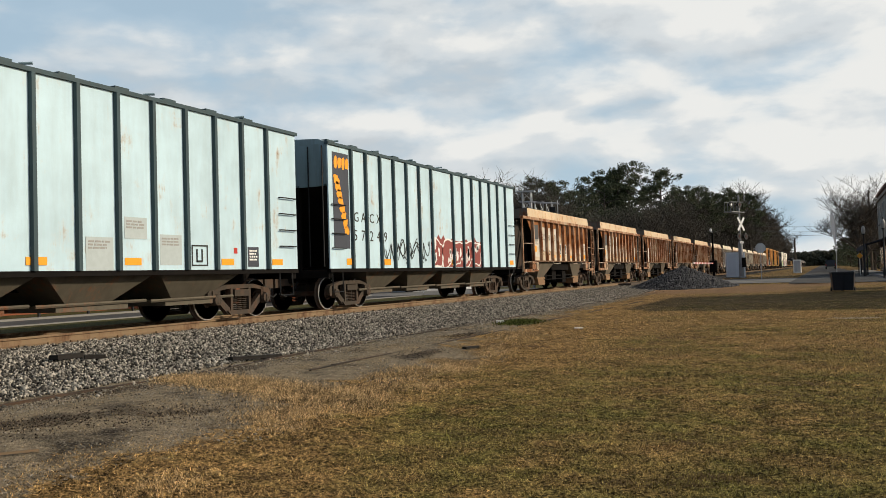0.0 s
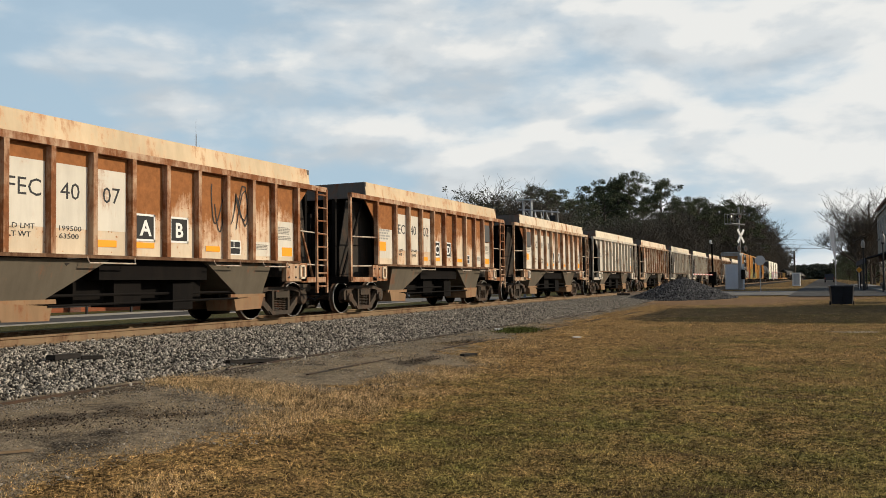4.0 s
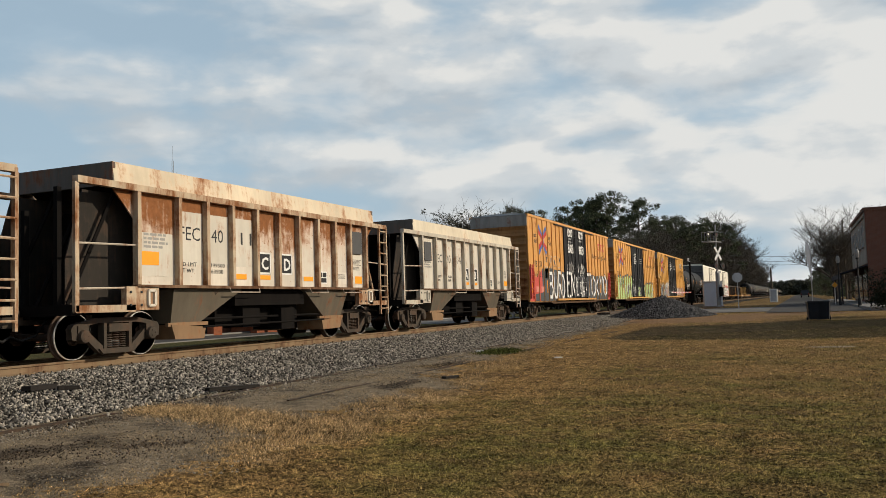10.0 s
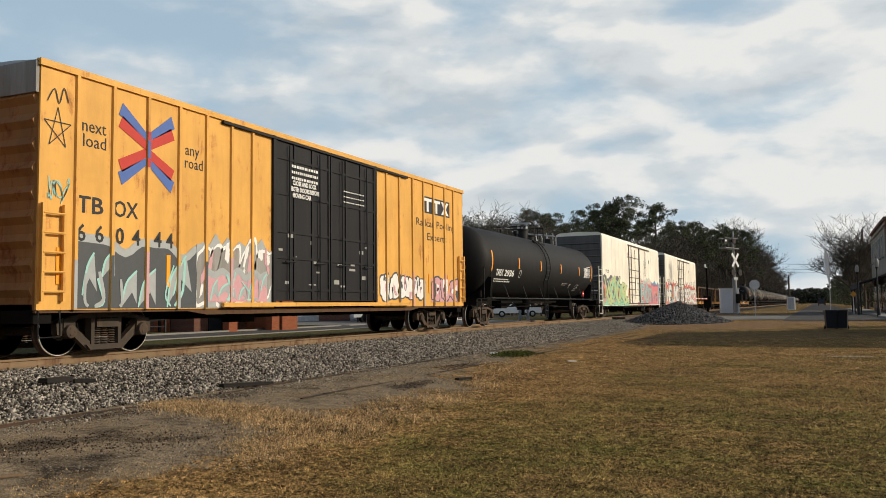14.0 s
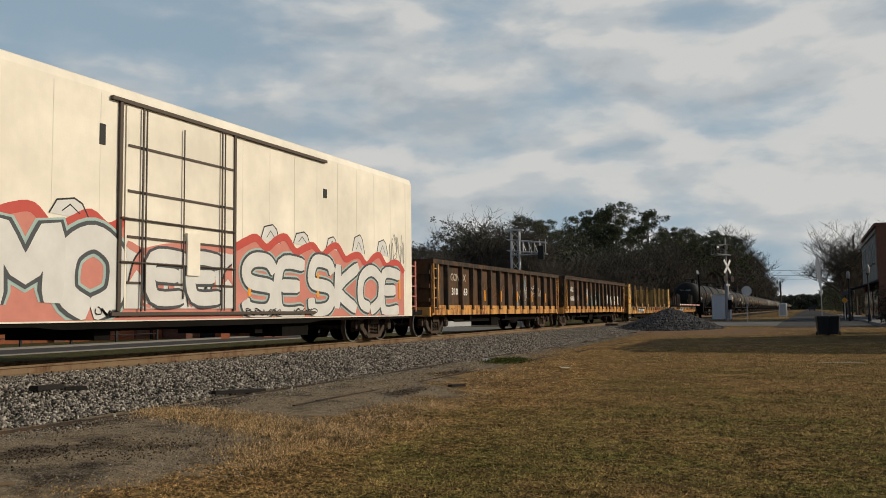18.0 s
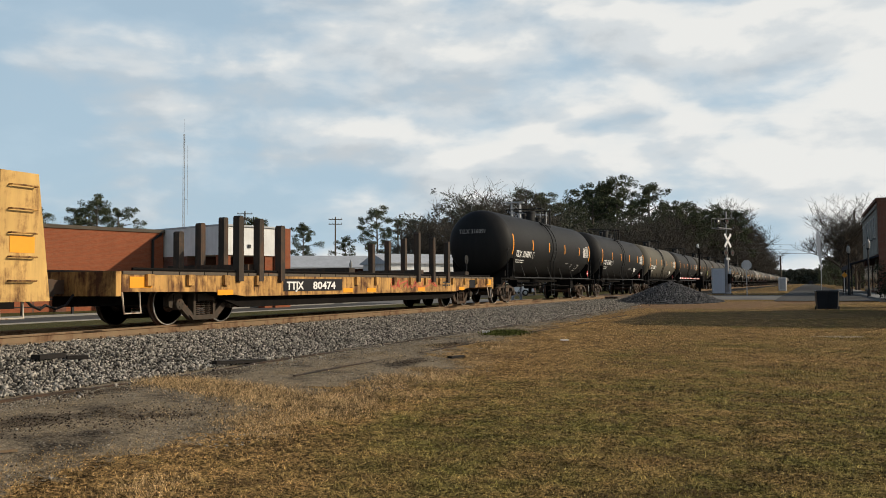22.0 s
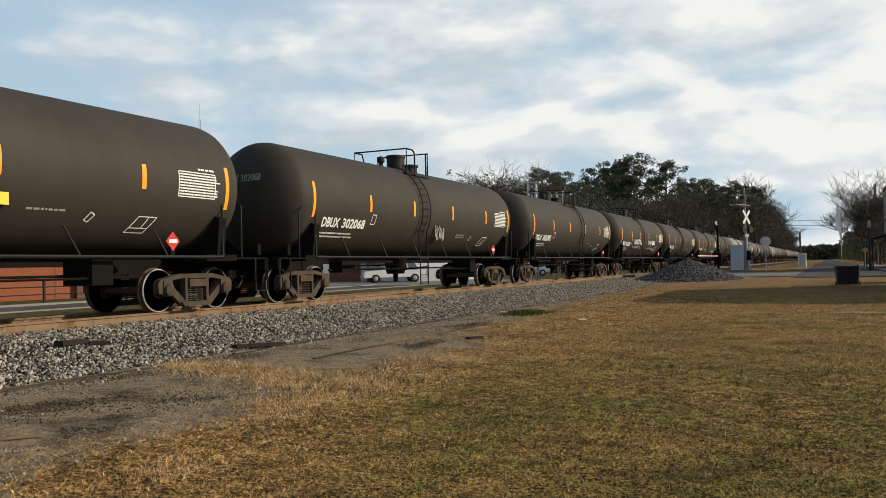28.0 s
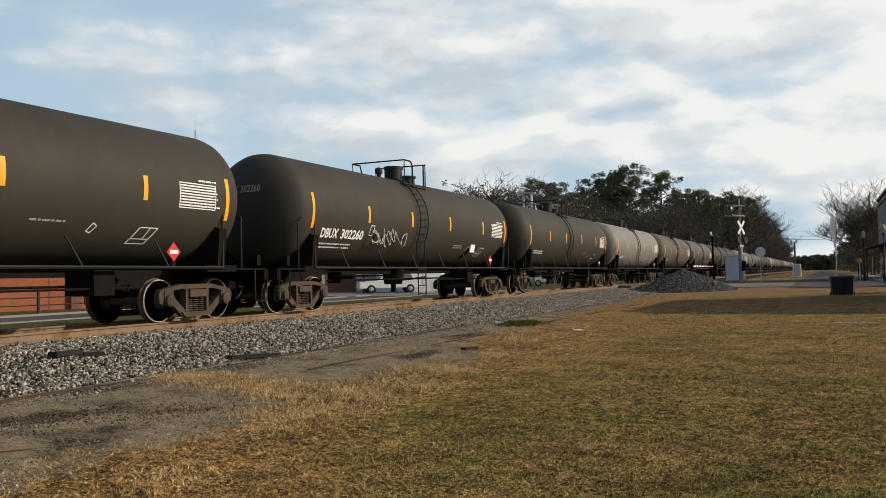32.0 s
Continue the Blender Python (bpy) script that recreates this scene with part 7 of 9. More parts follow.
    letters(number, 0.28, M["white"], car, SIDE(x + 0.004, yy + 1.22, 0.75), width=1.15, bold=0.008)
    for y in (-7.45, -3.5 if bulkheads else -1.95, -0.55, 3.0, 6.6):
        part("reflector", G().box(x, x + 0.006, y, y + (0.3 if y == -3.5 else 0.55), 0.64, 0.94 if y == -3.5 else 0.76), M["orange"], car, "orange reflective patch")
    part("data_plate", G().box(x, x + 0.005, half - 2.6, half - 2.0, 0.72, 1.04), M["boxdoor"], car)
    print_lines(car, x, half - 5.2, half - 4.4, 0.9, 2, 0.06, M["ink"], seed)
    scrawl(car, x, 1.0, 4.6, 0.7, 1.05, seed, M["sprayred"], 0.016, 12)
    g = G().box(-0.35, 0.35, -half, half, 0.45, 1.05)
    for k in range(9):
        y = -8 + 2 * k
        g.box(-1.42, 1.42, y - 0.06, y + 0.06, 0.75, 1.08)
    part("under_frame", g, M["under"], car)
    for s in (-1, 1):
        part("fishbelly_sill", G().prism([(-7.6, 0.74), (7.6, 0.74), (6.3, 0.34), (-6.3, 0.34)], "x", s * 1.16, s * 1.26), M["under"], car, "deep black fishbelly sill")
        part("winch_rail", G(True).tube([(s * 1.46, -half + 0.3, 1.19), (s * 1.46, half - 0.3, 1.19)], 0.035, 6), M["under"], car)
    if not bulkheads:
        for y in (-6.0, -1.2, 3.6, 7.8):
            part("bolster_beam", G().box(-1.1, 1.35, y - 0.16, y + 0.16, 1.15, 1.36), M["stake"], car, "dark cross timber")
        g = G(True)
        g.lathe([(0.02, -0.012), (0.20, -0.012), (0.20, 0.012), (0.02, 0.012)], "x", (0.4, half - 0.2, 1.9), 16)
        g.tube([(0.4, half - 0.2, 1.1), (0.4, half - 0.2, 1.9)], 0.03, 6)
        part("brake_wheel", g, M["black"], car)
    trucks(car, (-half + 2.9, half - 2.5))
    couplers(car, half + 0.12, 0.6)
    CARS.append((car, y16))


# -- tank cars --
TANK = {k: paint("tank_" + k, c, r, dirt=0.35, dirt_color=d) for k, c, r, d in (
    ("black", (0.010, 0.010, 0.0098), 0.64, (0.023, 0.021, 0.0185)), ("olive", (0.039, 0.034, 0.026), 0.66, (0.054, 0.047, 0.036)), ("tan", (0.10, 0.09, 0.068), 0.7, (0.05, 0.045, 0.035)),
    ("grey", (0.06, 0.058, 0.052), 0.5, (0.03, 0.028, 0.025)), ("pale", (0.19, 0.18, 0.16), 0.55, (0.07, 0.065, 0.055)))}
M["redsign"] = flatpaint("placard_red", (0.5, 0.03, 0.03), 0.5)
M["yellowsign"] = flatpaint("panel_yellow", (0.75, 0.55, 0.05), 0.5)
TANK_MESH = {}


def tank_shell(half, r, zc):
    g = G(True)
    prof = [(0.001, -half)] + [(r * math.sin(a), -half + 0.80 * (1 - math.cos(a))) for a in [math.pi / 2 * k / 9 for k in range(1, 9)]] + [(r, -half + 0.80)]
    prof += [(r, -half + 0.8 + (2 * half - 1.6) * k / 6) for k in range(1, 6)]
    prof += [(q, -y) for q, y in reversed(prof[:10])]
    g.lathe(prof, "y", (0, 0, zc), 56)
    return g


def tank_car(y16, half, colour, mark, number, seed, tags=(), near=True):
    label = {"black": "matt black", "olive": "dark olive-brown", "tan": "dusty tan", "grey": "dark grey", "pale": "pale dusty grey"}[colour]
    car = thing("tank_car", f"{label} tank railcar with top platform, ladder and orange strips", "railcar", group="tank cars in the train")
    r, zc = 1.52, 2.72
    key = (half, colour)
    if key not in TANK_MESH:
        TANK_MESH[key] = tank_shell(half, r, zc).mesh("tank", TANK[colour])
    shell, iron = TANK[colour], M["black"]
    tank = part("tank", TANK_MESH[key], None, car)

    def skin(a, y, out=0.006):
        return Vector(((r + out) * math.cos(a), y, zc + (r + out) * math.sin(a)))

    def strip(y, a0, a1, w, mat_, name, lab=""):
        g_ = G()
        n_ = 8
        pts = [skin(a0 + (a1 - a0) * k / n_, yy) for k in range(n_ + 1) for yy in (y - w / 2, y + w / 2)]
        g_.add(pts, [(2 * k, 2 * k + 1, 2 * k + 3, 2 * k + 2) for k in range(n_)])
        part(name, g_, mat_, tank, lab)

    q = half / 8.2
    for y, a0, a1 in ((-7.2 * q, -0.30, 0.24), (-4.25 * q, -0.14, 0.14), (-1.42 * q, -0.14, 0.14), (1.6 * q, -0.14, 0.14), (4.75 * q, -0.14, 0.14), (7.22 * q, -0.30, 0.24)):
        strip(y, a0 * 1.15, a1 * 1.15, 0.115, M["orange"], "reflector", "orange reflective strip")
    # saddles, sills and running gear
    for e in (-1, 1):
        yb = e * (half - 1.12)
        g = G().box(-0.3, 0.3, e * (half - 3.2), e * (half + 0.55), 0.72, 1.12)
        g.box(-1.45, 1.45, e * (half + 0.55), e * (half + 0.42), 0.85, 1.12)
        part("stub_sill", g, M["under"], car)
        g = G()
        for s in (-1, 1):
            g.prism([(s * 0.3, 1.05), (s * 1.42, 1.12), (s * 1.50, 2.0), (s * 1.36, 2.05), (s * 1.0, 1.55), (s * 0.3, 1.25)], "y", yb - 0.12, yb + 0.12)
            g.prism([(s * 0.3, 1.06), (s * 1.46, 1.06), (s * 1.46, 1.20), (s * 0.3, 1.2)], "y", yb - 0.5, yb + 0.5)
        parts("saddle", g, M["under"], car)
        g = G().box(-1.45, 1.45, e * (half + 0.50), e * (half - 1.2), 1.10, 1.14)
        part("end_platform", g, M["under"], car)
        g = G(True)
        for s in (-1, 1):
            g.tube([(s * 1.46, e * (half - 1.1), 1.14), (s * 1.46, e * (half - 1.1), 2.35), (s * 1.44, e * (half - 0.95), 2.45), (s * 1.42, e * (half - 0.55), 2.45), (s * 1.42, e * (half - 0.4), 2.3), (s * 1.42, e * (half - 0.4), 1.14)], 0.022, 6)
        parts("end_handrail", g, iron, car)
        g = G(True)
        for s in (-1, 1):
            g.tube([(s * 1.47, e * (half - 1.9), 1.14), (s * 1.47, e * (half - 1.2), 1.14)], 0.03, 6)
            g.tube([(s * 1.46, e * (half + 0.5), 1.1), (s * 1.46, e * (half + 0.5), 0.36), (s * 1.46, e * (half + 0.05), 0.36), (s * 1.46, e * (half + 0.05), 1.1)], 0.022, 5)
        if near:
            parts("stirrup", g, iron, car)
        part("marker", G().box(1.44, 1.50, e * (half + 0.15) - 0.06, e * (half + 0.15) + 0.06, 1.2, 1.45), M["under"], car)
    part("centre_pipe", G().box(-0.1, 0.1, -half + 3, half - 3, 0.98, 1.16).tube([(0.6, -half + 3, 0.8), (0.6, half - 3, 0.8)], 0.03, 6), M["under"], car)
    for s in (-1, 1):
        g = G(True).tube([(s * 1.47, -half + 1.1, 1.15), (s * 1.47, half - 1.1, 1.15)], 0.035, 6)
        part("side_rail", g, iron, car, "long black side handrail")
        g = G(True)
        for k in range(6):
            y = -half * 0.66 + k * half * 1.32 / 5
            g.tube([(s * 1.47, y, 1.16), (s * 1.36, y - 0.28, 1.72)], 0.022, 5)
        if near:
            parts("rail_bracket", g, iron, car)
    g = G(True).lathe([(0.30, 0.62), (0.34, 0.75), (0.40, 1.15), (0.5, 1.25)], "z", (0, 0.0, 0), 14)
    g.tube([(0, 0, 0.62), (0, 0, 0.35)], 0.09, 8).tube([(0.3, -0.1, 0.75), (1.3, -0.1, 0.85)], 0.03, 6)
    part("bottom_outlet", g, M["under"], car)
    g = G().box(0.45, 0.9, -half * 0.60, -half * 0.60 + 0.7, 0.72, 1.05).box(0.5, 1.25, half * 0.45, half * 0.45 + 0.5, 0.62, 1.1)
    g.tube([(1.0, -half + 3.0, 0.92), (1.0, -half * 0.2, 0.92)], 0.03, 6).tube([(1.15, half * 0.15, 0.75), (1.15, half * 0.6, 0.75)], 0.025, 6)
    if near:
        parts("brake_gear", g, M["under"], car)
    # the top platform and its valves
    top = zc + r
    l0, l1, h0, h1, h2, hx, hy = (0.55, 1.12, -0.42, 0.45, 1.45, -0.3, 0.1) if number == "302085" else (-1.0, -0.42, -0.85, -0.25, 0.75, -0.1, 0.35)
    part("top_platform", G().box(-0.85, 0.98, h0, h2, top - 0.30, top - 0.26).box(0.60, 0.98, h0, h2, top - 0.26, top - 0.22), iron, tank, "black grated platform")
    up = top + 0.56
    for pts in ([(-1.05, h0, top - 0.40), (-1.05, h0, up), (0.95, h0, up), (0.95, h0, top - 0.42)],
                [(0.95, h0, up), (0.95, h1 - 0.15, up), (0.95, h1 - 0.03, up - 0.08), (0.95, h1, up - 0.2), (0.95, h1, top - 0.42)],
                [(-1.05, h0, up), (-1.05, h1 - 0.1, up), (-1.05, h1, up - 0.2), (-1.05, h1, top - 0.42)],
                [(-1.05, h2, top - 0.40), (-1.05, h2, up), (0.95, h2, up), (0.95, h2, top - 0.42)],
                [(0.95, h2, up - 0.02), (0.95, h2 - 0.14, up - 0.02), (0.95, h2 - 0.14, top - 0.42)]):
        part("platform_rail", G(True).tube(pts, 0.028, 6), iron, tank)
    g = G(True).lathe([(0.28, top - 0.06), (0.28, top + 0.16), (0.33, top + 0.18), (0.33, top + 0.25), (0.1, top + 0.28)], "z", (0.05, hy + 0.75, 0), 18)
    part("manway", g, iron, tank, "low black manway lid")
    g = G(True).lathe([(0.32, top - 0.10), (0.32, top + 0.42), (0.345, top + 0.43), (0.345, top + 0.52), (0.31, top + 0.53), (0.05, top + 0.54)], "z", (hx, hy, 0), 20)
    part("valve_housing", g, iron, tank, "black valve housing")
    part("vent_pipe", G(True).lathe([(0.08, top - 0.05), (0.08, top + 0.14), (0.13, top + 0.16), (0.13, top + 0.32), (0.05, top + 0.36)], "z", (0.0, hy - 1.25, 0), 10), iron, tank)
    g = G(True)
    for dy in (l0, l1):
        pts = [skin(a, dy, 0.09) for a in [1.12 - 0.145 * k for k in range(12)]] + [Vector((1.47, dy, 1.15)), Vector((1.47, dy, 0.26))]
        g.tube(pts, 0.022, 5)
    for k in range(11):
        a = 1.05 - 0.145 * k
        g.tube([skin(a, l0, 0.09), skin(a, l1, 0.09)], 0.016, 5)
    for z in (0.3, 0.57, 0.84, 1.1):
        g.tube([(1.47, l0, z), (1.47, l1, z)], 0.016, 5)
    part("ladder", g, iron, tank, "curved black side ladder")
    # marks
    x = r + 0.004
    tall = 0.38 if mark in ("TAEX", "DBUX") else 0.42
    if mark:
        for i, word in enumerate((mark, number)):
            out, base, tilt = (1.346, 1.98, 21) if mark == "DBUX" else (1.417, 2.12, 15)
            m = Matrix.Translation((0, -6.7 * q + (0.0 if i == 0 else 1.02), 0)) @ SIDE(out, 0, base) @ pose(0, 0, 0, tilt, 0, 0)
            letters(word, tall, M["white"], tank, m, width=0.86 if i == 0 else 1.22, bold=0.010)
        letters(f"{mark} {number}", 0.28, M["greyprint"], tank, FRONT(-0.75, -half + 0.015, zc + 0.42) @ pose(0, 0, 0, -14, 0, 0), width=1.25)
    def curved_print(y0, y1, z, rows, h, mat_, s_):
        """Small print lying on the round shell."""
        if not near:
            return
        rr, g_ = random.Random(s_), G()
        for row in range(rows):
            a0 = math.asin((z - row * h * 1.8 - zc) / r)
            y = y0
            end = y1 - rr.random() * 0.25 * (y1 - y0)
            while y < end:
                w = min(end - y, rr.uniform(0.5, 2.0) * h * 2)
                g_.add([skin(a0, y, 0.004), skin(a0, y + w, 0.004), skin(a0 + h / r, y + w, 0.004), skin(a0 + h / r, y, 0.004)], [(0, 1, 2, 3)])
                y += w + h * 0.7
        part("small_print", g_, mat_, tank)

    def outline(corners, w, name, lab, lines=()):
        """A thin painted outline that lies on the round shell; corners are (y, z)."""
        if not near:
            return
        g_ = G()
        sides = list(zip(corners, corners[1:] + corners[:1])) + list(lines)
        cut = [((a_[0] + (b_[0] - a_[0]) * k / 4, a_[1] + (b_[1] - a_[1]) * k / 4), (a_[0] + (b_[0] - a_[0]) * (k + 1) / 4, a_[1] + (b_[1] - a_[1]) * (k + 1) / 4)) for a_, b_ in sides for k in range(4)]
        for (ya, za), (yb, zb) in cut:
            aa, ab = math.asin((za - zc) / r), math.asin((zb - zc) / r)
            d_ = Vector((yb - ya, (ab - aa) * r))
            d_ = Vector((-d_.y, d_.x)).normalized() * w / 2
            g_.add([skin(a_ + k_ * d_.y / r, y_ + k_ * d_.x, 0.005) for y_, a_, k_ in ((ya, aa, -1), (yb, ab, -1), (yb, ab, 1), (ya, aa, 1))], [(0, 1, 2, 3)])
        part(name, g_, M["white"], tank, lab)

    curved_print(-6.7 * q, -4.8 * q, 1.80 if mark == "DBUX" else 1.95, 2, 0.05, M["white"], seed * 5)
    curved_print(5.76 * q, 6.98 * q, 2.86, 8, 0.033, M["white"], seed + 40)
    curved_print(6.3 * q, 6.95 * q, 2.99, 1, 0.04, M["white"], seed + 50)
    ya, yb = 5.71 * q, 6.82 * q
    outline([(ya, 2.41), (yb, 2.41), (yb, 2.93), (ya, 2.93)], 0.022, "data_stencil", "white stencilled data table", [((ya, 2.41 + 0.0578 * k), (yb, 2.41 + 0.0578 * k)) for k in range(1, 9)])
    if seed > 0 or mark:
        yc = 4.62 * q
        outline([(yc, 1.64), (yc + 0.48, 1.64), (yc + 0.66, 1.95), (yc + 0.18, 1.95)], 0.022, "outlined_mark", "white outlined stencil box", [((yc + 0.05, 1.73), (yc + 0.53, 1.73)), ((yc + 0.36, 1.73), (yc + 0.45, 1.95))])
        outline([(3.52 * q, 1.83), (3.62 * q, 1.80), (3.72 * q, 1.93), (3.62 * q, 1.98)], 0.02, "outlined_mark", "small white outlined stencil")
        curved_print(2.25 * q, 3.15 * q, 1.96, 1 + seed % 2, 0.04, M["greyprint"], seed * 3)
    if mark:
        outline([(-4.14 * q, 2.12), (-3.92 * q, 2.12), (-3.88 * q, 2.40), (-4.10 * q, 2.40)], 0.022, "outlined_mark", "small white outlined stencil")
    g = G()
    s_, py = 0.2, half - 1.35 if mark == "TILX" else 5.55 * q
    c_ = Vector((1.475, py, 1.47))
    g.add([c_ + Vector((0.0, 0, -s_)), c_ + Vector((0.0, s_, 0)), c_ + Vector((0.0, 0, s_)), c_ + Vector((0.0, -s_, 0))], [(0, 1, 2, 3)])
    g.slot = 1
    g.box(1.477, 1.483, py - 0.12, py + 0.12, 1.43, 1.51)
    part("placard_holder", G().box(1.45, 1.473, py - 0.06, py + 0.06, 1.13, 1.55), M["under"], car)
    part("hazard_placard", g, [M["redsign"], M["white"]], car, "red diamond placard")
    for tag in tags:
        if tag == "yellow":
            part("yellow_panel", G().box(r - 0.16, r - 0.09, 1.3, 1.85, 2.0, 2.26), M["yellowsign"], tank, "yellow notice panel")
        elif tag == "green":
            scrawl(tank, r - 0.03, 0.1, 1.3, 1.8, 2.5, seed, M["spraygreen"], 0.03, 7)
        elif tag == "white":
            scrawl(tank, 1.500, -3.6, -1.0, 2.06, 2.48, seed, M["white"], 0.026, 18)
            scrawl(tank, 1.500, 1.45, 4.0, 2.06, 2.48, seed + 5, M["white"], 0.026, 18)
            scrawl(tank, 1.40, -3.9, -1.2, 1.80, 2.0, seed + 8, M["greyprint"], 0.014, 18)
            scrawl(tank, 1.285, 1.5, 4.1, 1.78, 1.90, seed + 9, M["greyprint"], 0.014, 16)
        elif tag == "tag":
            scrawl(tank, r - 0.03, -4.1 * q, -1.8 * q, 1.75, 2.35, seed, M["greyprint"], 0.016, 13)
        elif tag == "small":
            scrawl(tank, r - 0.06, 0.2, 0.9, 1.7, 2.3, seed, M["greyprint"], 0.02, 8)
        elif tag == "sheet":
            part("white_notice", G().prism([(3.6, 1.75), (4.0, 1.75), (4.15, 2.05), (3.75, 2.05)], "x", r - 0.16, r - 0.11), M["white"], tank, "white stuck-on notice")
    trucks(car, (-half + 1.15, half - 1.50))
    couplers(car, half + 0.5, 0.4)
    CARS.append((car, y16))


covered_hopper(-271.75, 8.85, [-8.2 + 0.93 * k for k in range(18) if -8.2 + 0.93 * k < 8.3], 1, False)
covered_hopper(-253.92, 7.44, [-6.27, -5.45, -4.58, -3.72, -2.84, -1.93, -0.97, 0.80, 1.72, 2.62, 3.52, 4.45, 5.37, 6.30], 2, True)
for k, (shade, num, pair) in enumerate([("rusty", "4003", "AB"), ("rusty", "4000", "AB"), ("rusty", "4005", "CD"), ("rusty", "4007", "AB"), ("rusty", "4002", "CD"), ("mixed", "4012", "AB"),
                                        ("white", "4016", "CD"), ("mixed", "4008", "CD"), ("white", "4013", "AB"), ("white", "4019", "CD"), ("mixed", "4010", "AB"), ("mixed", "4011", "CD"), ("white", "4014", "AB")]):
    open_hopper(-238.92 + 13.73 * k, shade, num, pair, k)
box_car(-57.12, "a", "662571", "black", 1)
box_car(-36.35, "b", "671800", "green", 2)
box_car(-15.85, "c", "660444", "pink", 3)
tank_car(4.9, 9.4, "black", "TAEX", "2936", 1)
insulated_car(26.25, 1, 1)
insulated_car(50.1, 2, 2)
gondola(70.05, "310863", 0)
gondola(87.42, "340381", 1)
flat_car(106.75, "81594", True, [(y, 2.76, s) for y in (-7.0, -4.54, -2.0, 1.71, 4.04, 6.45) for s in (1, -1)], 4)
flat_car(128.57, "80474", False, [(y, top, s) for s, tops in ((1, (2.48, 2.46, 2.35, 2.62, 2.52, 2.42)), (-0.28, (2.17, 2.42, 2.63, 2.28, 2.45, 2.60))) for y, top in zip((-6.7, -5.92, -5.03, 2.98, 4.2, 5.5), tops)], 5)
FLEET = [("black", "TILX", "316091", ()), ("black", "CTCX", "731469", ("sheet",)), ("tan", "CTCX", "732007", ("sheet",)), ("black", "", "", ()), ("olive", "DBUX", "302072", ("green", "yellow")),
         ("olive", "DBUX", "302068", ("small",)), ("olive", "DBUX", "302085", ()), ("olive", "DBUX", "302224", ("white",)), ("olive", "DBUX", "302275", ()), ("olive", "DBUX", "302260", ("tag", "sheet"))]
for k in range(34):
    shade, mark, num, tags = FLEET[k] if k < len(FLEET) else (("olive", "grey", "pale", "olive", "tan")[(k * 7) % 5], "", "", ())
    tank_car(148.72 + 17.894 * k - (0.06 if k == 0 else 0), 8.05 if k == 0 else 8.2, shade, mark, num, k, tags, k < 15)

# ---- the town: streets, buildings, crossing, poles ----
def spot(right, far):
    """A place in plan, counted along and across the camera's view line, 24 degrees left of the track, to fit things to
    the view.
    """
    a = radians(24)
    return right * math.cos(a) - far * math.sin(a), right * math.sin(a) + far * math.cos(a)


def asphalt(name, base):
    n = N(name)
    c = n.coords(seed=False)
    col = n.mix(n.noise(c, 40, 6, 0.7), tuple(k * 0.65 for k in base), tuple(k * 1.3 for k in base))
    col = n.mix(n.ramp(n.noise(c, 0.5, 6), (0.45, 0.0), (0.7, 0.5)), col, tuple(k * 1.6 for k in base))
    return n.done(col, 0.9, 0, n.noise(c, 80, 3), 0.006, 0.05)


M["asphalt"] = asphalt("street_asphalt", (0.075, 0.071, 0.065))
M["concrete"] = flatpaint("concrete", (0.20, 0.19, 0.17), 0.9, var=0.2, scale=3)
M["gravelstreet"] = asphalt("pale_street", (0.16, 0.152, 0.138))


def ribbon(name, label, pts, lift, mat_, category):
    """A strip of paving draped over the ground; pts: pairs of edge points."""
    g = G()
    v, f = [], []
    n_ = 8
    for a, b in pts:
        for k in range(n_ + 1):
            x, y = a[0] + (b[0] - a[0]) * k / n_, a[1] + (b[1] - a[1]) * k / n_
            v.append((x, y, ground_height(x, y) + lift))
    for i in range(len(pts) - 1):
        for k in range(n_):
            f.append((i * (n_ + 1) + k, i * (n_ + 1) + k + 1, (i + 1) * (n_ + 1) + k + 1, (i + 1) * (n_ + 1) + k))
    g.add(v, f)
    ob = part(name, g, mat_)
    return tagged(ob, label, category, kind="structure")


ribbon("road_along_track", "grey street running beside the railway", [((-1.8, y), (3.6, y)) for y in (52, 58, 66, 76, 90, 110, 140, 180, 240, 330, 450, 700)], 0.035, M["asphalt"], "street")
ribbon("road_crossing", "worn asphalt street over the level crossing", [((x, 55), (x, 72)) for x in (5.4, 2, -2, -5, -7.5, -9.5, -11.5)], 0.03, M["gravelstreet"], "street")
ribbon("road_crossing_far", "grey street beyond the track", [((x, 55), (x, 72)) for x in (-15.9, -17, -19, -22, -30, -45, -70)], 0.03, M["gravelstreet"], "street")
ribbon("road_behind_track", "grey street on the far side of the train", [((-31.2, y), (-27.2, y)) for y in (-60, -20, 0, 10, 20, 30, 40, 55)], 0.03, M["asphalt"], "street")
ribbon("parking_lot", "grey parking ground before the far buildings", [((-62.0, y), (-30.5, y)) for y in (57, 64, 72, 90, 108)], 0.028, M["asphalt"], "street")
for name, x0, x1 in (("kerb_far", -31.7, -31.2), ("kerb_near", -27.2, -26.9)):
    tagged(part(name, G().box(x0, x1, -60, 55, 0.0, 0.16 if x0 < -30 else 0.09), M["concrete"]), "pale concrete kerb along the street", "kerb", kind="structure")
tagged(part("pavement_right", G().box(3.7, 5.4, 52, 130, 0.2, 0.50), M["concrete"]), "raised concrete pavement before the shops", "pavement", kind="structure")
# planks of the crossing
cross = tagged(new("crossing_deck"), "weathered timber planks between the rails", "crossing", kind="structure")
for k, x in enumerate((-15.35, -15.05, -14.75, -14.05, -13.75, -13.45, -13.15, -12.45, -12.15, -11.85)):
    part("plank", G().box(x, x + 0.27, 55.2, 71.8, RAIL - 0.15, RAIL - 0.012 - 0.006 * (k % 2)), tie_wood, cross)

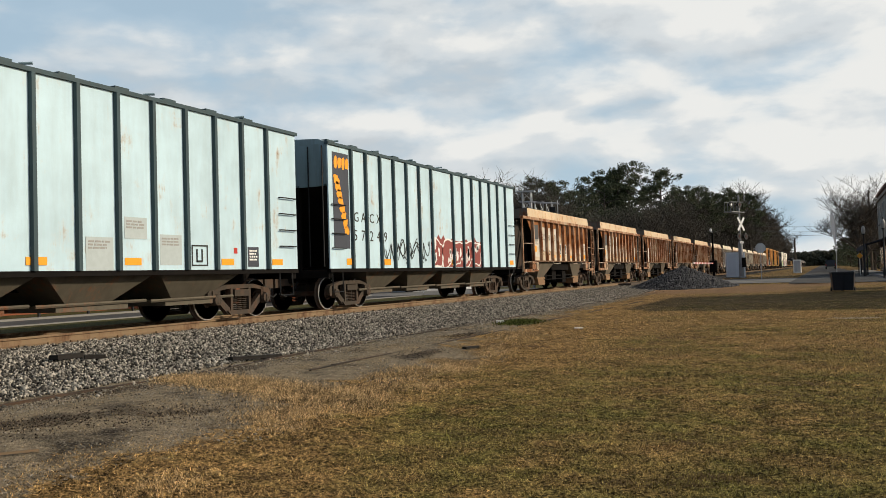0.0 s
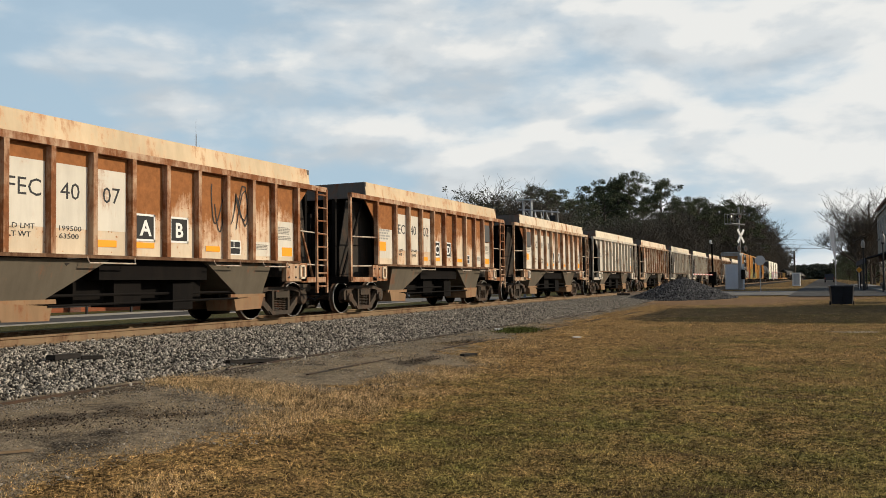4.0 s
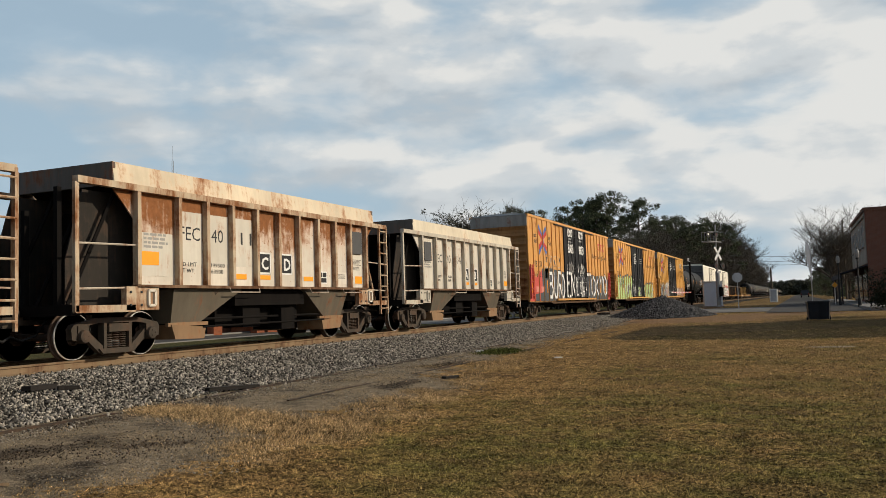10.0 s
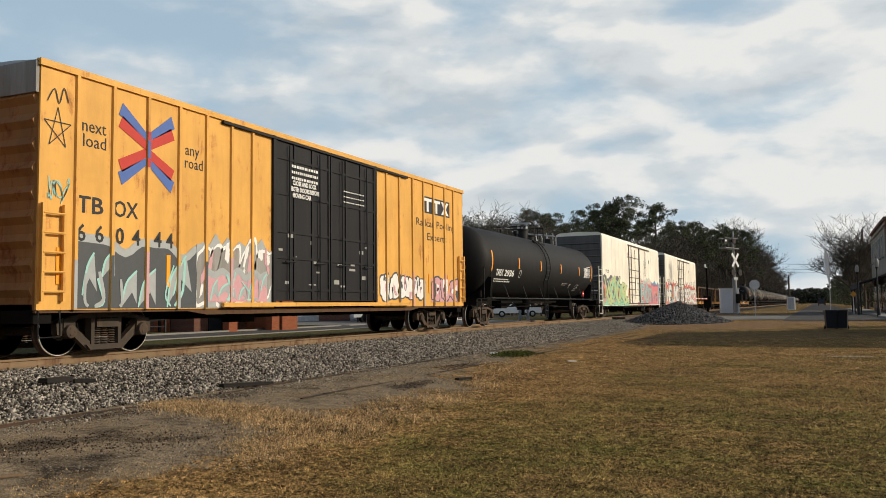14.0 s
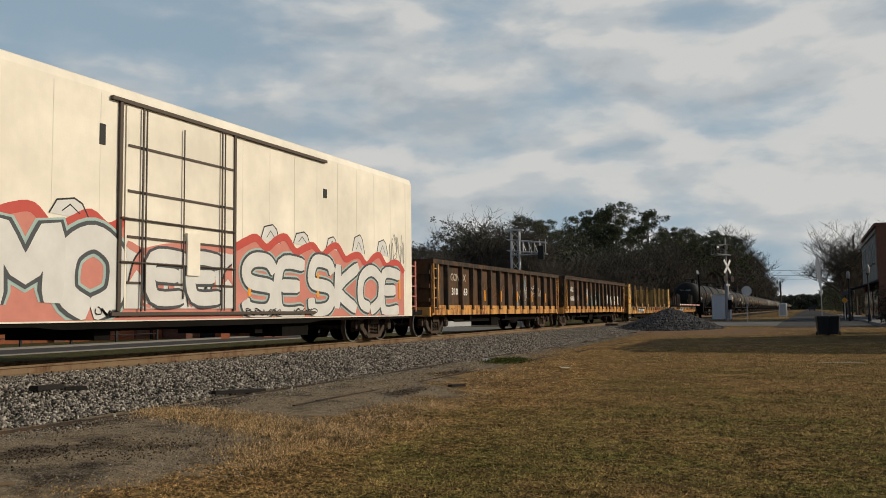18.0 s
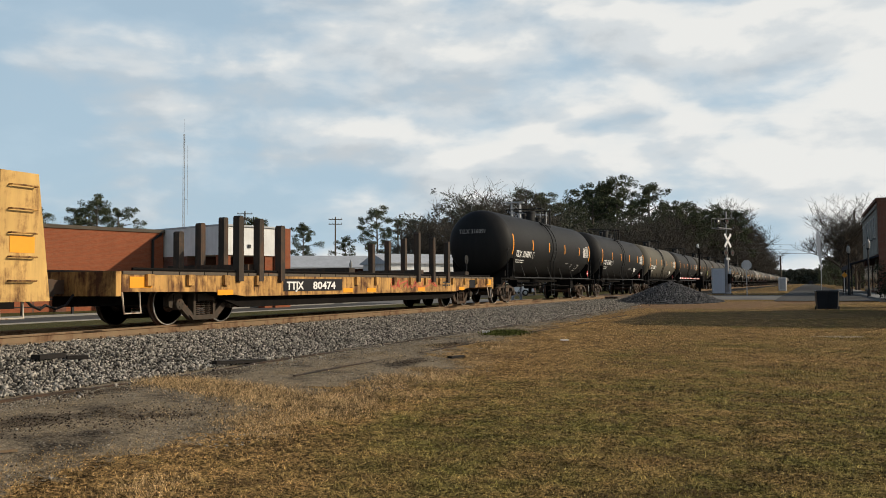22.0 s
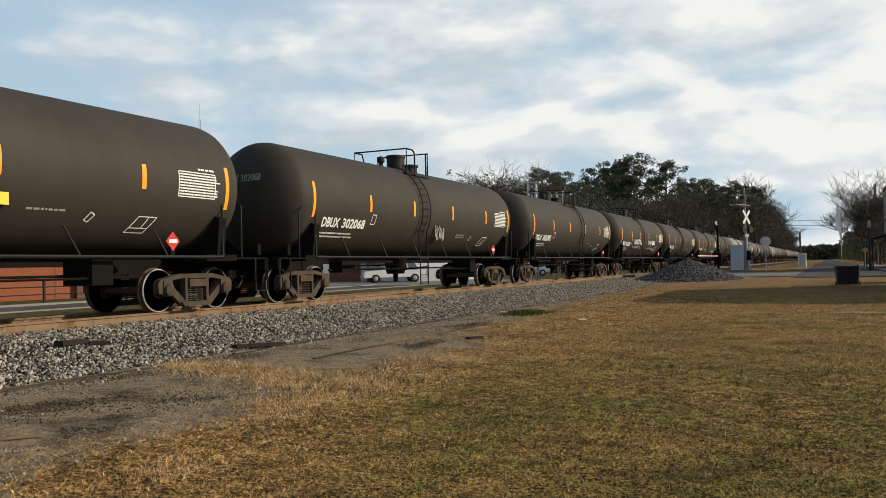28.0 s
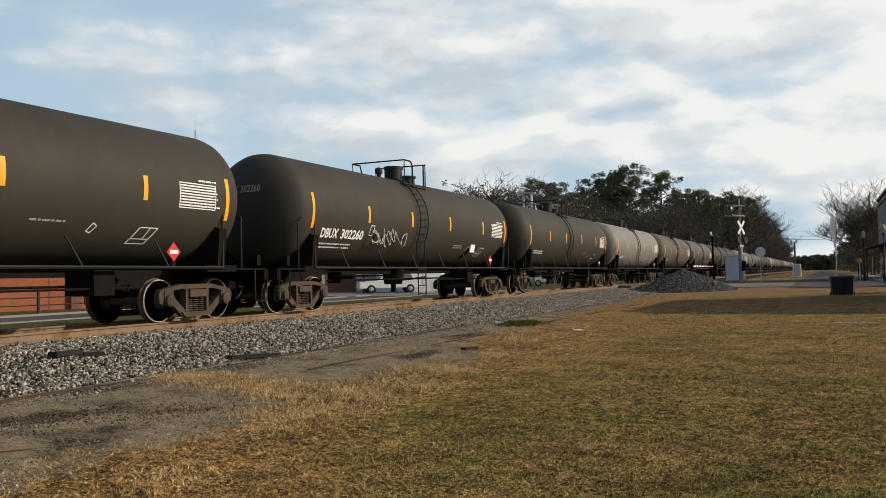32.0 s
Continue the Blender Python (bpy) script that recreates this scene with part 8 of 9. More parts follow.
# -- brick --
def brick(name, a, b, mortar):
    """Brickwork for upright walls: courses along the wall, whichever way it runs."""
    n = N(name)
    c = n.coords(seed=False)
    sep = n.node("ShaderNodeSeparateXYZ", Vector=c)
    flat = n.node("ShaderNodeCombineXYZ", X=n.math("ADD", sep.outputs[0], sep.outputs[1]), Y=sep.outputs[2])
    t = n.node("ShaderNodeTexBrick", Vector=flat.outputs[0], Color1=a, Color2=b, Mortar=mortar, Scale=1.0)
    t.inputs["Mortar Size"].default_value = 0.006
    t.inputs["Brick Width"].default_value, t.inputs["Row Height"].default_value = 0.21, 0.072
    col = n.mix(n.math("MULTIPLY", n.noise(c, 0.8, 5), 0.35), t.outputs["Color"], tuple(k * 0.5 for k in a))
    return n.done(col, 0.9, 0, n.math("ADD", n.noise(c, 30, 4), t.outputs["Fac"]), 0.006, 0.2)


M["brickred"] = brick("brick_red_brown", (0.25, 0.072, 0.032), (0.31, 0.095, 0.042), (0.24, 0.12, 0.07))
M["brickdark"] = brick("brick_dark", (0.135, 0.056, 0.038), (0.175, 0.074, 0.049), (0.17, 0.135, 0.11))
M["stucco"] = paint("painted_stucco", (0.30, 0.28, 0.235), 0.8, dirt=0.35)
M["fascia"] = paint("white_fascia", (0.70, 0.69, 0.66), 0.7, dirt=0.15)
M["roofgrey"] = paint("metal_roof_grey", (0.42, 0.43, 0.44), 0.5, dirt=0.25)
M["glass"] = flatpaint("dark_window_glass", (0.02, 0.024, 0.028), 0.08, var=0.1)
M["frame"] = flatpaint("window_frame", (0.45, 0.42, 0.38), 0.6)
M["awning"] = flatpaint("dark_awning_cloth", (0.02, 0.022, 0.03), 0.9)
M["galv"] = paint("galvanised_steel", (0.42, 0.43, 0.44), 0.5, metal=0.5, dirt=0.3)
M["polewood"] = paint("pole_wood", (0.10, 0.08, 0.06), 0.9, dirt=0.4)


def window(parent, at_, w, h, sill=True):
    o = part("window", G().box(-0.03, 0.02, -w / 2, w / 2, 0, h), M["glass"], parent, "dark glass window", at_)
    g = G()
    for y in (-w / 2, w / 2, 0):
        g.box(-0.05, 0.03, y - 0.04, y + 0.04, 0, h)
    for z in (0.03, h / 2, h - 0.03):
        g.box(-0.05, 0.03, -w / 2, w / 2, z - 0.035, z + 0.035)
    part("window_frame", g, M["frame"], o)
    if sill:
        part("window_sill", G().box(-0.16, 0.05, -w / 2 - 0.1, w / 2 + 0.1, -0.1, 0.0), M["concrete"], o)
    return o


# the long brick hall across the street; its own y runs along its front, x points to the track
ROW = radians(-15)
hall = thing("brick_hall", "long low red-brick building with flat roof across the street", "building", Matrix.Translation((-38.8, 33.0, 0)) @ Matrix.Rotation(ROW, 4, "Z"))
part("wall", G().box(-14, 0, -30, 7.6, 0, 4.75), M["brickred"], hall, "red-brown brick wall")
part("coping", G().box(-14.1, 0.08, -30.1, 7.65, 4.75, 4.95), M["polewood"], hall, "grey metal roof edge")
for y in (-22, -14.5, -7, -0.4):
    part("wall_joint", G().box(0, 0.015, y - 0.05, y + 0.05, 0, 4.75), M["brickdark"], hall)
for y in (-27, -20, -13, -6.2, 1, 6.0):
    part("buttress", G().box(0, 0.3, y - 0.3, y + 0.3, 0, 1.6), M["brickdark"], hall, "low brick pier")
part("roof_unit", G().bevbox(-7, -4, -3, 1.5, 4.95, 5.5, 0.05), M["fascia"], hall, "white roof-top unit")
part("downpipe", G(True).tube([(0.12, 6.8, 0), (0.12, 6.8, 4.3), (0.12, 7.4, 4.7)], 0.09, 8), M["black"], hall)
bay = thing("entrance_bay", "white-fronted brick entrance bay with deep porch", "building", Matrix.Translation((-38.8, 33.0, 0)) @ Matrix.Rotation(ROW, 4, "Z"))
part("fascia", G().box(-9, 5.9, 7.7, 11.6, 3.25, 4.95), M["fascia"], bay, "plain white fascia band")
part("fascia_edge", G().box(-9.1, 6.0, 7.68, 11.7, 4.95, 5.05), M["roofgrey"], bay)
part("back_wall", G().box(-9, 2.4, 7.7, 11.6, 0, 3.25), M["brickdark"], bay)
for y in (8.05, 11.2):
    part("porch_column", G().box(5.2, 5.8, y - 0.3, y + 0.3, 0, 3.25), M["brickred"], bay, "square brick porch column")
part("brick_pier", G().box(-9, 5.95, 11.6, 12.8, 0, 5.0), M["brickred"], bay, "brick end pier")
part("porch_door", G().box(2.4, 2.47, 8.7, 10.6, 0, 2.2), M["glass"], bay)
part("wall_lamp", G().box(5.9, 5.98, 9.5, 9.7, 3.7, 3.9), M["ink"], bay)
# railing along the forecourt
fence = thing("forecourt_fence", "black tubular railing before the brick hall", "fence", Matrix.Translation((-33.6, 20.0, 0)) @ Matrix.Rotation(radians(-6), 4, "Z"))
for k in range(9):
    y = -6 + k * 2.6
    part("post", G().box(-0.05, 0.05, y - 0.05, y + 0.05, 0, 1.2), M["black"], fence)
for z in (0.5, 0.85, 1.15):
    part("rail", G(True).tube([(0, -6, z), (0, 14.8, z)], 0.03, 6), M["black"], fence)

# the long grey-roofed shed beyond
shed = thing("grey_shed", "long low shed with grey metal roof and shade-toned wall", "building", Matrix.Translation((*spot(-12.3, 84), 0)) @ Matrix.Rotation(radians(-52), 4, "Z"))
# dark brick paints in the shade that lies under the eaves
part("wall", G().box(-8, 0, -16, 9.5, 0, 3.2), M["brickdark"], shed, "wall toned dark for the shade under the roof")
part("roof", G().prism([(0.6, 3.1), (0.6, 3.3), (-4.0, 4.6), (-8.6, 3.3), (-8.6, 3.1)], "y", -16.4, 10), M["roofgrey"], shed, "grey sheet-metal roof")
for y in (-12, -7, -2, 4):
    part("shutter", G().box(0, 0.06, y - 1.4, y + 1.4, 0, 2.5), M["roofgrey"], shed, "grey roller shutter")
annex = thing("white_annex", "bright white stuccoed end building with grey gable", "building", Matrix.Translation((*spot(-0.8, 80), 0)) @ Matrix.Rotation(radians(-38), 4, "Z"))
part("wall", G().box(-6, 0, -4.5, 4.5, 0, 3.6), M["fascia"], annex, "sunlit white wall")
part("roof", G().prism([(0.3, 3.55), (-3, 4.5), (-6.3, 3.55), (-6.3, 3.45), (0.3, 3.45)], "y", -4.8, 4.8), M["roofgrey"], annex)
part("lean_to", G().prism([(0, 0), (2.2, 0), (2.2, 1.4), (0, 2.9)], "y", -4.3, -1.2), M["roofgrey"], annex, "grey lean-to with sloping roof")
window(annex, Matrix.Translation((0.03, 2.4, 1.0)), 1.2, 1.3)

# the two-storey shops on the near side of the street
shop = thing("brick_shop", "two-storey brick shop building with pale upper front and awning", "building", pose(5.35, 75.6, 0.3))
part("wall", G().box(0.0, 14, 0, 18.8, 0, 7.7), M["brickdark"], shop, "dark brick walls")
part("front", G().box(-0.06, 0.0, 0.3, 18.8, 3.4, 7.5), M["stucco"], shop, "pale stuccoed upper front")
part("parapet", G().box(-0.12, 14.1, -0.1, 18.9, 7.7, 7.95), M["brickdark"], shop)
part("cornice", G().box(-0.2, 0.0, 0.3, 18.8, 7.1, 7.3), M["stucco"], shop)
for k in range(5):
    window(shop, Matrix.Translation((-0.09, 2.4 + 3.5 * k, 4.8)), 1.1, 1.8)
for k in range(3):
    part("shop_window", G().box(-0.05, 0.0, 1.2 + 6.0 * k, 5.8 + 6.0 * k, 0.4, 2.6), M["glass"], shop, "dark shop window")
for x_ in (3.5, 8.0):
    o = window(shop, Matrix.Translation((x_, -0.09, 4.8)) @ Matrix.Rotation(radians(90), 4, "Z"), 1.1, 1.7)
g = G().prism([(-0.02, 3.3), (-2.1, 2.65), (-2.1, 2.25), (-2.05, 2.25), (-2.05, 2.6), (-0.02, 3.2)], "y", -0.2, 18.6)
part("awning", g, M["awning"], shop, "dark blue-black sloping awning")
for k in range(4):
    part("awning_post", G(True).tube([(-2.0, 0.1 + 6.0 * k, 0.1), (-2.0, 0.1 + 6.0 * k, 2.5)], 0.05, 8), M["black"], shop)
# out of view: inferred from, and sized to cast, the shadow on the lawn
corner = thing("corner_shop", "one-storey brick shop at the lawn's far corner", "building", pose(5.7, 33, 0.05))
part("wall", G().box(0, 14, 0, 9.5, 0, 5.6), M["brickred"], corner, "red-brown brick wall")
part("coping", G().box(-0.1, 14.1, -0.1, 9.6, 5.6, 5.8), M["concrete"], corner)
for k in range(3):
    window(corner, Matrix.Translation((-0.04, 1.8 + 2.9 * k, 1.2)), 1.4, 1.8)

# -- the level crossing's signal --
M["mast"] = paint("weathered_mast_grey", (0.24, 0.24, 0.24), 0.7, dirt=0.4)
sx, sy = -6.8, 81.0
sz = ground_height(sx, sy)
sig = thing("crossing_signal", "railway crossing signal with crossbuck, flashers and short cantilever", "crossing signal", pose(sx, sy, sz, 0, 0, 62))
part("mast", G(True).tube([(0, 0, 0), (0, 0, 7.7)], 0.12, 10, 0.08), M["mast"], sig, "grey steel mast")
part("mast_base", G(True).lathe([(0.30, 0.0), (0.30, 0.12), (0.21, 0.2), (0.20, 3.3), (0.13, 3.4)], "z", n=10), M["mast"], sig, "grey steel base sleeve")
part("base_box", G().bevbox(-0.2, 0.2, -0.42, -0.18, 1.0, 1.9, 0.03), M["under"], sig, "dark junction box")
g = G(True)
for y_ in (-0.35, 0.35):
    g.tube([(0.3, y_, 6.05), (-1.75, y_, 6.1)], 0.06, 6)
    g.tube([(0.2, y_, 7.0), (-1.75, y_, 7.0)], 0.025, 5)
for k in range(5):
    g.tube([(0.2 - 0.48 * k, -0.35, 6.08), (0.2 - 0.48 * k, 0.35, 6.08)], 0.04, 4)
    g.tube([(0.2 - 0.48 * k, 0.35, 6.08), (0.2 - 0.48 * k, 0.35, 7.0)], 0.022, 4)
part("cantilever_arm", g, M["mast"], sig, "short lattice cantilever arm")


M["darklens"] = flatpaint("unlit_red_lens", (0.05, 0.006, 0.006), 0.3)


def flasher(parent, x, z, lit=False):
    o = part("flasher", G(True).lathe([(0.02, -0.08), (0.30, -0.08), (0.31, -0.05), (0.31, -0.03), (0.16, 0.0), (0.14, 0.2), (0.02, 0.22)], "y", (0, 0, 0), 16), M["black"], parent, "black flasher disc", (x, -0.2, z))
    part("lens", G(True).lathe([(0.001, -0.10), (0.1, -0.10), (0.1, -0.085)], "y", (0, 0, 0), 12), M["white"] if lit else M["darklens"], o)


for x, z, l in ((-0.55, 3.85, 0), (0.55, 3.85, 0), (-1.6, 6.75, 1), (-0.25, 6.8, 0)):
    flasher(sig, x, z, l)
for a in (50, -50):
    o = part("crossbuck_board", G().box(-0.78, 0.78, -0.17, -0.14 + (0.012 if a > 0 else 0), -0.12, 0.12), M["white"], sig, "white crossbuck board", pose(0, 0, 5.0, 0, a, 0))
part("track_sign", G().box(-0.3, 0.3, -0.17, -0.15, 3.2, 3.4), M["galv"], sig)
cab = thing("signal_cabinet", "pale blue-grey steel signal cabinet by the crossing", "cabinet", pose(-7.5, 83.0, ground_height(-7.5, 83.0), 0, 0, 10))
part("body", G().bevbox(-0.85, 0.85, -0.5, 0.5, 0.12, 2.4, 0.03), flatpaint("cabinet_silver", (0.50, 0.54, 0.60), 0.5, 0.2), cab)
part("door", G().box(-0.72, 0.02, -0.52, -0.5, 0.25, 2.25), flatpaint("cabinet_door", (0.46, 0.50, 0.57), 0.5, 0.2), cab)
part("plinth", G().box(-0.93, 0.93, -0.6, 0.6, 0, 0.12), M["concrete"], cab)
part("roof_cap", G().box(-0.93, 0.93, -0.6, 0.6, 2.4, 2.47), M["galv"], cab)
gate = thing("crossing_gate", "lowered crossing gate with red and white striped arm", "crossing gate", pose(-9.7, 85, ground_height(-9.7, 85)))
part("post", G(True).tube([(0, 0, 0), (0, 0, 4.6)], 0.11, 8, 0.08), M["under"], gate, "dark steel post")
part("mechanism", G().bevbox(-0.35, 0.35, -0.3, 0.3, 0.6, 1.75, 0.04), M["under"], gate, "dark gate machine")
part("bracket", G().box(-0.05, 0.05, -1.3, 0.3, 4.5, 4.56), M["galv"], gate)
part("lamp", G(True).lathe([(0.04, 4.56), (0.11, 4.6), (0.10, 4.8), (0.03, 4.85)], "z", (0, -1.2, 0), 10), M["fascia"], gate, "small pale lamp")
for k in range(26):
    y0_ = -0.35 - 0.52 * k
    part("arm_stripe", G().box(-0.02, 0.02, y0_ - 0.52, y0_, 1.42, 1.53), M["white"] if k % 2 else M["redsign"], gate)
part("counterweight", G().box(-0.08, 0.08, 0.3, 1.2, 1.2, 1.6), M["under"], gate)
cx, cy = spot(43.6 * 1.06, 105 * 1.06)
cab2 = thing("white_cabinet", "small white equipment hut by the track", "cabinet", pose(cx, cy, ground_height(cx, cy)))
part("body", G().bevbox(-0.5, 0.5, -0.5, 0.5, 0, 1.75, 0.03), M["fascia"], cab2)
part("door", G().box(-0.35, 0.35, -0.52, -0.5, 0.15, 1.6), M["roofgrey"], cab2)


def octagon(r):
    return [(r * math.cos(math.pi / 8 + k * math.pi / 4), r * math.sin(math.pi / 8 + k * math.pi / 4)) for k in range(8)]


def road_sign(name, label, x, y, face, h, turn, shape, front):
    s = thing(name, label, "road sign", pose(x, y, ground_height(x, y), 0, 0, turn))
    part("post", G().box(-0.03, 0.03, 0.0, 0.05, 0, h), M["galv"], s)
    part("plate", G().prism([(u, h - 0.1 + w) for u, w in shape], "y", -0.012, 0.0), face, s)
    part("plate_front", G().prism([(u * 0.96, h - 0.1 + w * 0.96) for u, w in shape], "y", -0.018, -0.012), front, s)
    return s


x_, y_ = spot(24.0, 64.5)
road_sign("road_sign", "grey back of an octagonal stop sign on a post", x_, y_, M["galv"], 2.55, 10, octagon(0.40), M["galv"])
x_, y_ = spot(-2.45, 70)
stop = road_sign("stop_sign", "red octagonal stop sign on a steel post", x_, y_, M["galv"], 2.3, 24, octagon(0.46), M["redsign"])
letters("STOP", 0.30, M["white"], stop, FRONT(-0.34, -0.022, 2.1), width=0.68)
x_, y_ = spot(33.6, 68.5)
road_sign("diamond_sign", "yellow diamond warning sign on a post", x_, y_, M["galv"], 1.75, 20, [(0, -0.26), (0.26, 0), (0, 0.26), (-0.26, 0)], flatpaint("sign_orange", (0.50, 0.22, 0.02), 0.6))

# -- railway signal cantilever behind the train --
bx, by = -19.4, 57.5
br = thing("signal_gantry", "galvanised lattice signal gantry beyond the train", "signal gantry", pose(bx, by, ground_height(bx, by), 0, 0, 10))
for x in (-0.3, 0.3):
    for y in (-0.3, 0.3):
        part("gantry_leg", G(True).tube([(x, y, 0), (x, y, 7.3)], 0.055, 6), M["galv"], br)
g = G(True)
for k in range(9):
    z = 0.3 + 0.8 * k
    for a, b in (((-0.3, -0.3), (0.3, -0.3)), ((0.3, -0.3), (0.3, 0.3)), ((0.3, 0.3), (-0.3, 0.3)), ((-0.3, 0.3), (-0.3, -0.3))):
        g.tube([(*a, z), (*b, min(7.3, z + 0.75))], 0.028, 4)
part("lattice", g, M["galv"], br)
g = G(True)
for z in (6.35, 5.55):
    for y in (-0.3, 0.3):
        g.tube([(-0.6, y, z + 0.3), (2.3, y, z)], 0.045, 5)
for k in range(6):
    x = -0.3 + 0.42 * k
    g.tube([(x, -0.3, 6.6 - 0.04 * k), (x + 0.3, -0.3, 5.75 - 0.04 * k)], 0.025, 4)
    g.tube([(x, 0.3, 6.6 - 0.04 * k), (x, 0.3, 5.8 - 0.04 * k)], 0.025, 4)
part("gantry_arm", g, M["galv"], br, "lattice arm with walkway")
part("walkway", G().box(-0.3, 2.3, -0.35, 0.35, 5.5, 5.55), M["galv"], br)
g = G(True)
for x in (0.6, 1.2, 1.8, 2.25):
    g.tube([(x, -0.36, 5.55), (x, -0.36, 6.55)], 0.025, 4)
part("walkway_rail", g, M["galv"], br)
part("signal_head", G().bevbox(1.7, 2.15, -0.75, -0.45, 5.1, 6.1, 0.03), M["black"], br, "black signal head")
part("top_plate", G().box(-0.75, 0.6, -0.35, 0.35, 7.3, 7.38), M["galv"], br)


# -- poles, lamps, wires --
def pole(x, y, h, arms=1, turn=0, lamp=False, label="weathered wooden utility pole with crossarm"):
    z = ground_height(x, y)
    p = thing("utility_pole", label, "utility pole", pose(x, y, z, 0, 0, turn), group="utility poles")
    part("pole", G(True).tube([(0, 0, 0), (0, 0, h)], 0.16, 8, 0.10), M["polewood"], p)
    for k in range(arms):
        part("crossarm", G().box(-1.15, 1.15, -0.06, 0.06, h - 0.5 - 0.8 * k, h - 0.38 - 0.8 * k), M["polewood"], p)
        g_ = G(True)
        for x_ in (-1.05, -0.45, 0.45, 1.05):
            g_.lathe([(0.05, h - 0.38 - 0.8 * k), (0.06, h - 0.28 - 0.8 * k), (0.03, h - 0.2 - 0.8 * k)], "z", (x_, 0, 0), 8)
        parts("insulator", g_, M["galv"], p)
    if lamp:
        part("transformer", G(True).lathe([(0.25, h - 1.8), (0.28, h - 1.7), (0.28, h - 1.0), (0.2, h - 0.9)], "z", (0.4, 0, 0), 12), M["galv"], p)
    return p


POLES = {}
for key, right, far, h, arms in (("a", -30.0, 128, 13, 2), ("b", -17.5, 140, 13.0, 2), ("c", -7.4, 150, 12.5, 2), ("d", 46.3, 112, 4.7, 0), ("h", 55.0, 109, 10.6, 0)):
    POLES[key] = (spot(right, far), h)
    pole(*spot(right, far), h, arms, 30)


def wire(a, b, sag, name="overhead_wire"):
    pts = [(a[0] + (b[0] - a[0]) * t, a[1] + (b[1] - a[1]) * t, a[2] + (b[2] - a[2]) * t - sag * 4 * t * (1 - t)) for t in [k / 10 for k in range(11)]]
    tagged(part(name, G().tube(pts, 0.022, 4), M["black"]), "thin black overhead cable between poles", "cable", group="overhead wires")


for dz in (0.0, 0.5, 1.2):
    a, b = spot(40, 110), spot(62, 125)
    wire((*a, 5.6 + dz), (*b, 6.0 + dz), 0.25)
mx, my = spot(-66, 214)
mast = thing("radio_mast", "tall thin lattice radio mast behind the brick hall", "mast", pose(mx, my, 0))
g = G()
for k in range(3):
    a = 2.1 * k
    g.tube([(0.35 * math.cos(a), 0.35 * math.sin(a), 0), (0.22 * math.cos(a), 0.22 * math.sin(a), 41)], 0.06, 4)
part("mast_tubes", g, M["galv"], mast)
g = G()
for k in range(40):
    a, b = 2.1 * (k % 3), 2.1 * ((k + 1) % 3)
    g.tube([(0.3 * math.cos(a), 0.3 * math.sin(a), k), (0.3 * math.cos(b), 0.3 * math.sin(b), k + 1)], 0.03, 3)
part("mast_lattice", g, M["galv"], mast)
part("antenna", G().tube([(1.2, 0, 20), (1.2, 0, 38)], 0.05, 4).tube([(0, 0, 24), (1.2, 0, 24)], 0.05, 4), M["galv"], mast)
part("antenna_tip", G().tube([(0, 0, 41), (0, 0, 45)], 0.04, 4), M["galv"], mast)


def street_lamp(right, far, h=3.7):
    x, y = spot(right, far)
    o = thing("street_lamp", "black post-top street lamp with pale globe", "street lamp", pose(x, y, ground_height(x, y)), group="street lamps")
    part("post", G(True).lathe([(0.12, 0), (0.12, 0.5), (0.055, 0.7), (0.04, h - 0.5), (0.10, h - 0.45), (0.10, h - 0.38)], "z", n=10), M["black"], o)
    part("globe", G(True).lathe([(0.10, h - 0.38), (0.15, h - 0.18), (0.13, h + 0.05), (0.05, h + 0.2)], "z", n=14), flatpaint("lamp_globe", (0.22, 0.215, 0.20), 0.4), o, "pale globe")
    part("finial", G(True).lathe([(0.05, h + 0.2), (0.01, h + 0.36)], "z", n=8), M["black"], o)


street_lamp(32.0, 64.5)
street_lamp(28.6, 55.0)
street_lamp(-8.2, 77, 3.4)

# ---- trees ----
bark = paint("bark_grey", (0.095, 0.080, 0.066), 0.95, dirt=0.4)
twigs = paint("twig_brown", (0.085, 0.074, 0.060), 0.95, dirt=0.2)


def foliage(name, dark, light):
    n = N(name)
    geo = n.t.nodes.new("ShaderNodeNewGeometry")
    c = n.coords()
    col = n.mix(geo.outputs["Random Per Island"], dark, light)
    col = n.mix(n.math("MULTIPLY", n.noise(c, 0.6, 4), 0.7), col, tuple(k * 0.55 for k in dark))
    return n.done(col, 0.8, 0, None, 0, 0.15)


needles = foliage("pine_needles", (0.034, 0.046, 0.024), (0.145, 0.155, 0.080))
thicket_leaf = foliage("thicket_leaf", (0.050, 0.054, 0.038), (0.135, 0.135, 0.095))


def leaf_cloud(name, centres, radii, per, size, material, seed, flat=0.55):
    """Many small leaf blades in clumps about the centres."""
    r = np.random.default_rng(seed)
    c = np.repeat(np.array(centres, float), per, 0)
    rad = np.repeat(np.array(radii, float), per)[:, None]
    d = r.normal(size=c.shape)
    d /= np.linalg.norm(d, axis=1)[:, None]
    p = c + d * rad * (r.random((len(c), 1)) ** 0.45) * np.array((1, 1, flat))
    u = r.normal(size=c.shape)
    u /= np.linalg.norm(u, axis=1)[:, None]
    w = np.cross(u, r.normal(size=c.shape))
    w /= np.linalg.norm(w, axis=1)[:, None]
    s = size * r.uniform(0.6, 1.4, (len(c), 1))
    v = np.stack([p - u * s, p + w * s * 0.45, p + u * s, p - w * s * 0.45], 1).reshape(-1, 3)
    n_ = len(c)
    me = bpy.data.meshes.new(name)
    me.vertices.add(n_ * 4)
    me.vertices.foreach_set("co", v.reshape(-1))
    me.loops.add(n_ * 4)
    me.loops.foreach_set("vertex_index", np.arange(n_ * 4, dtype=np.int32))
    me.polygons.add(n_)
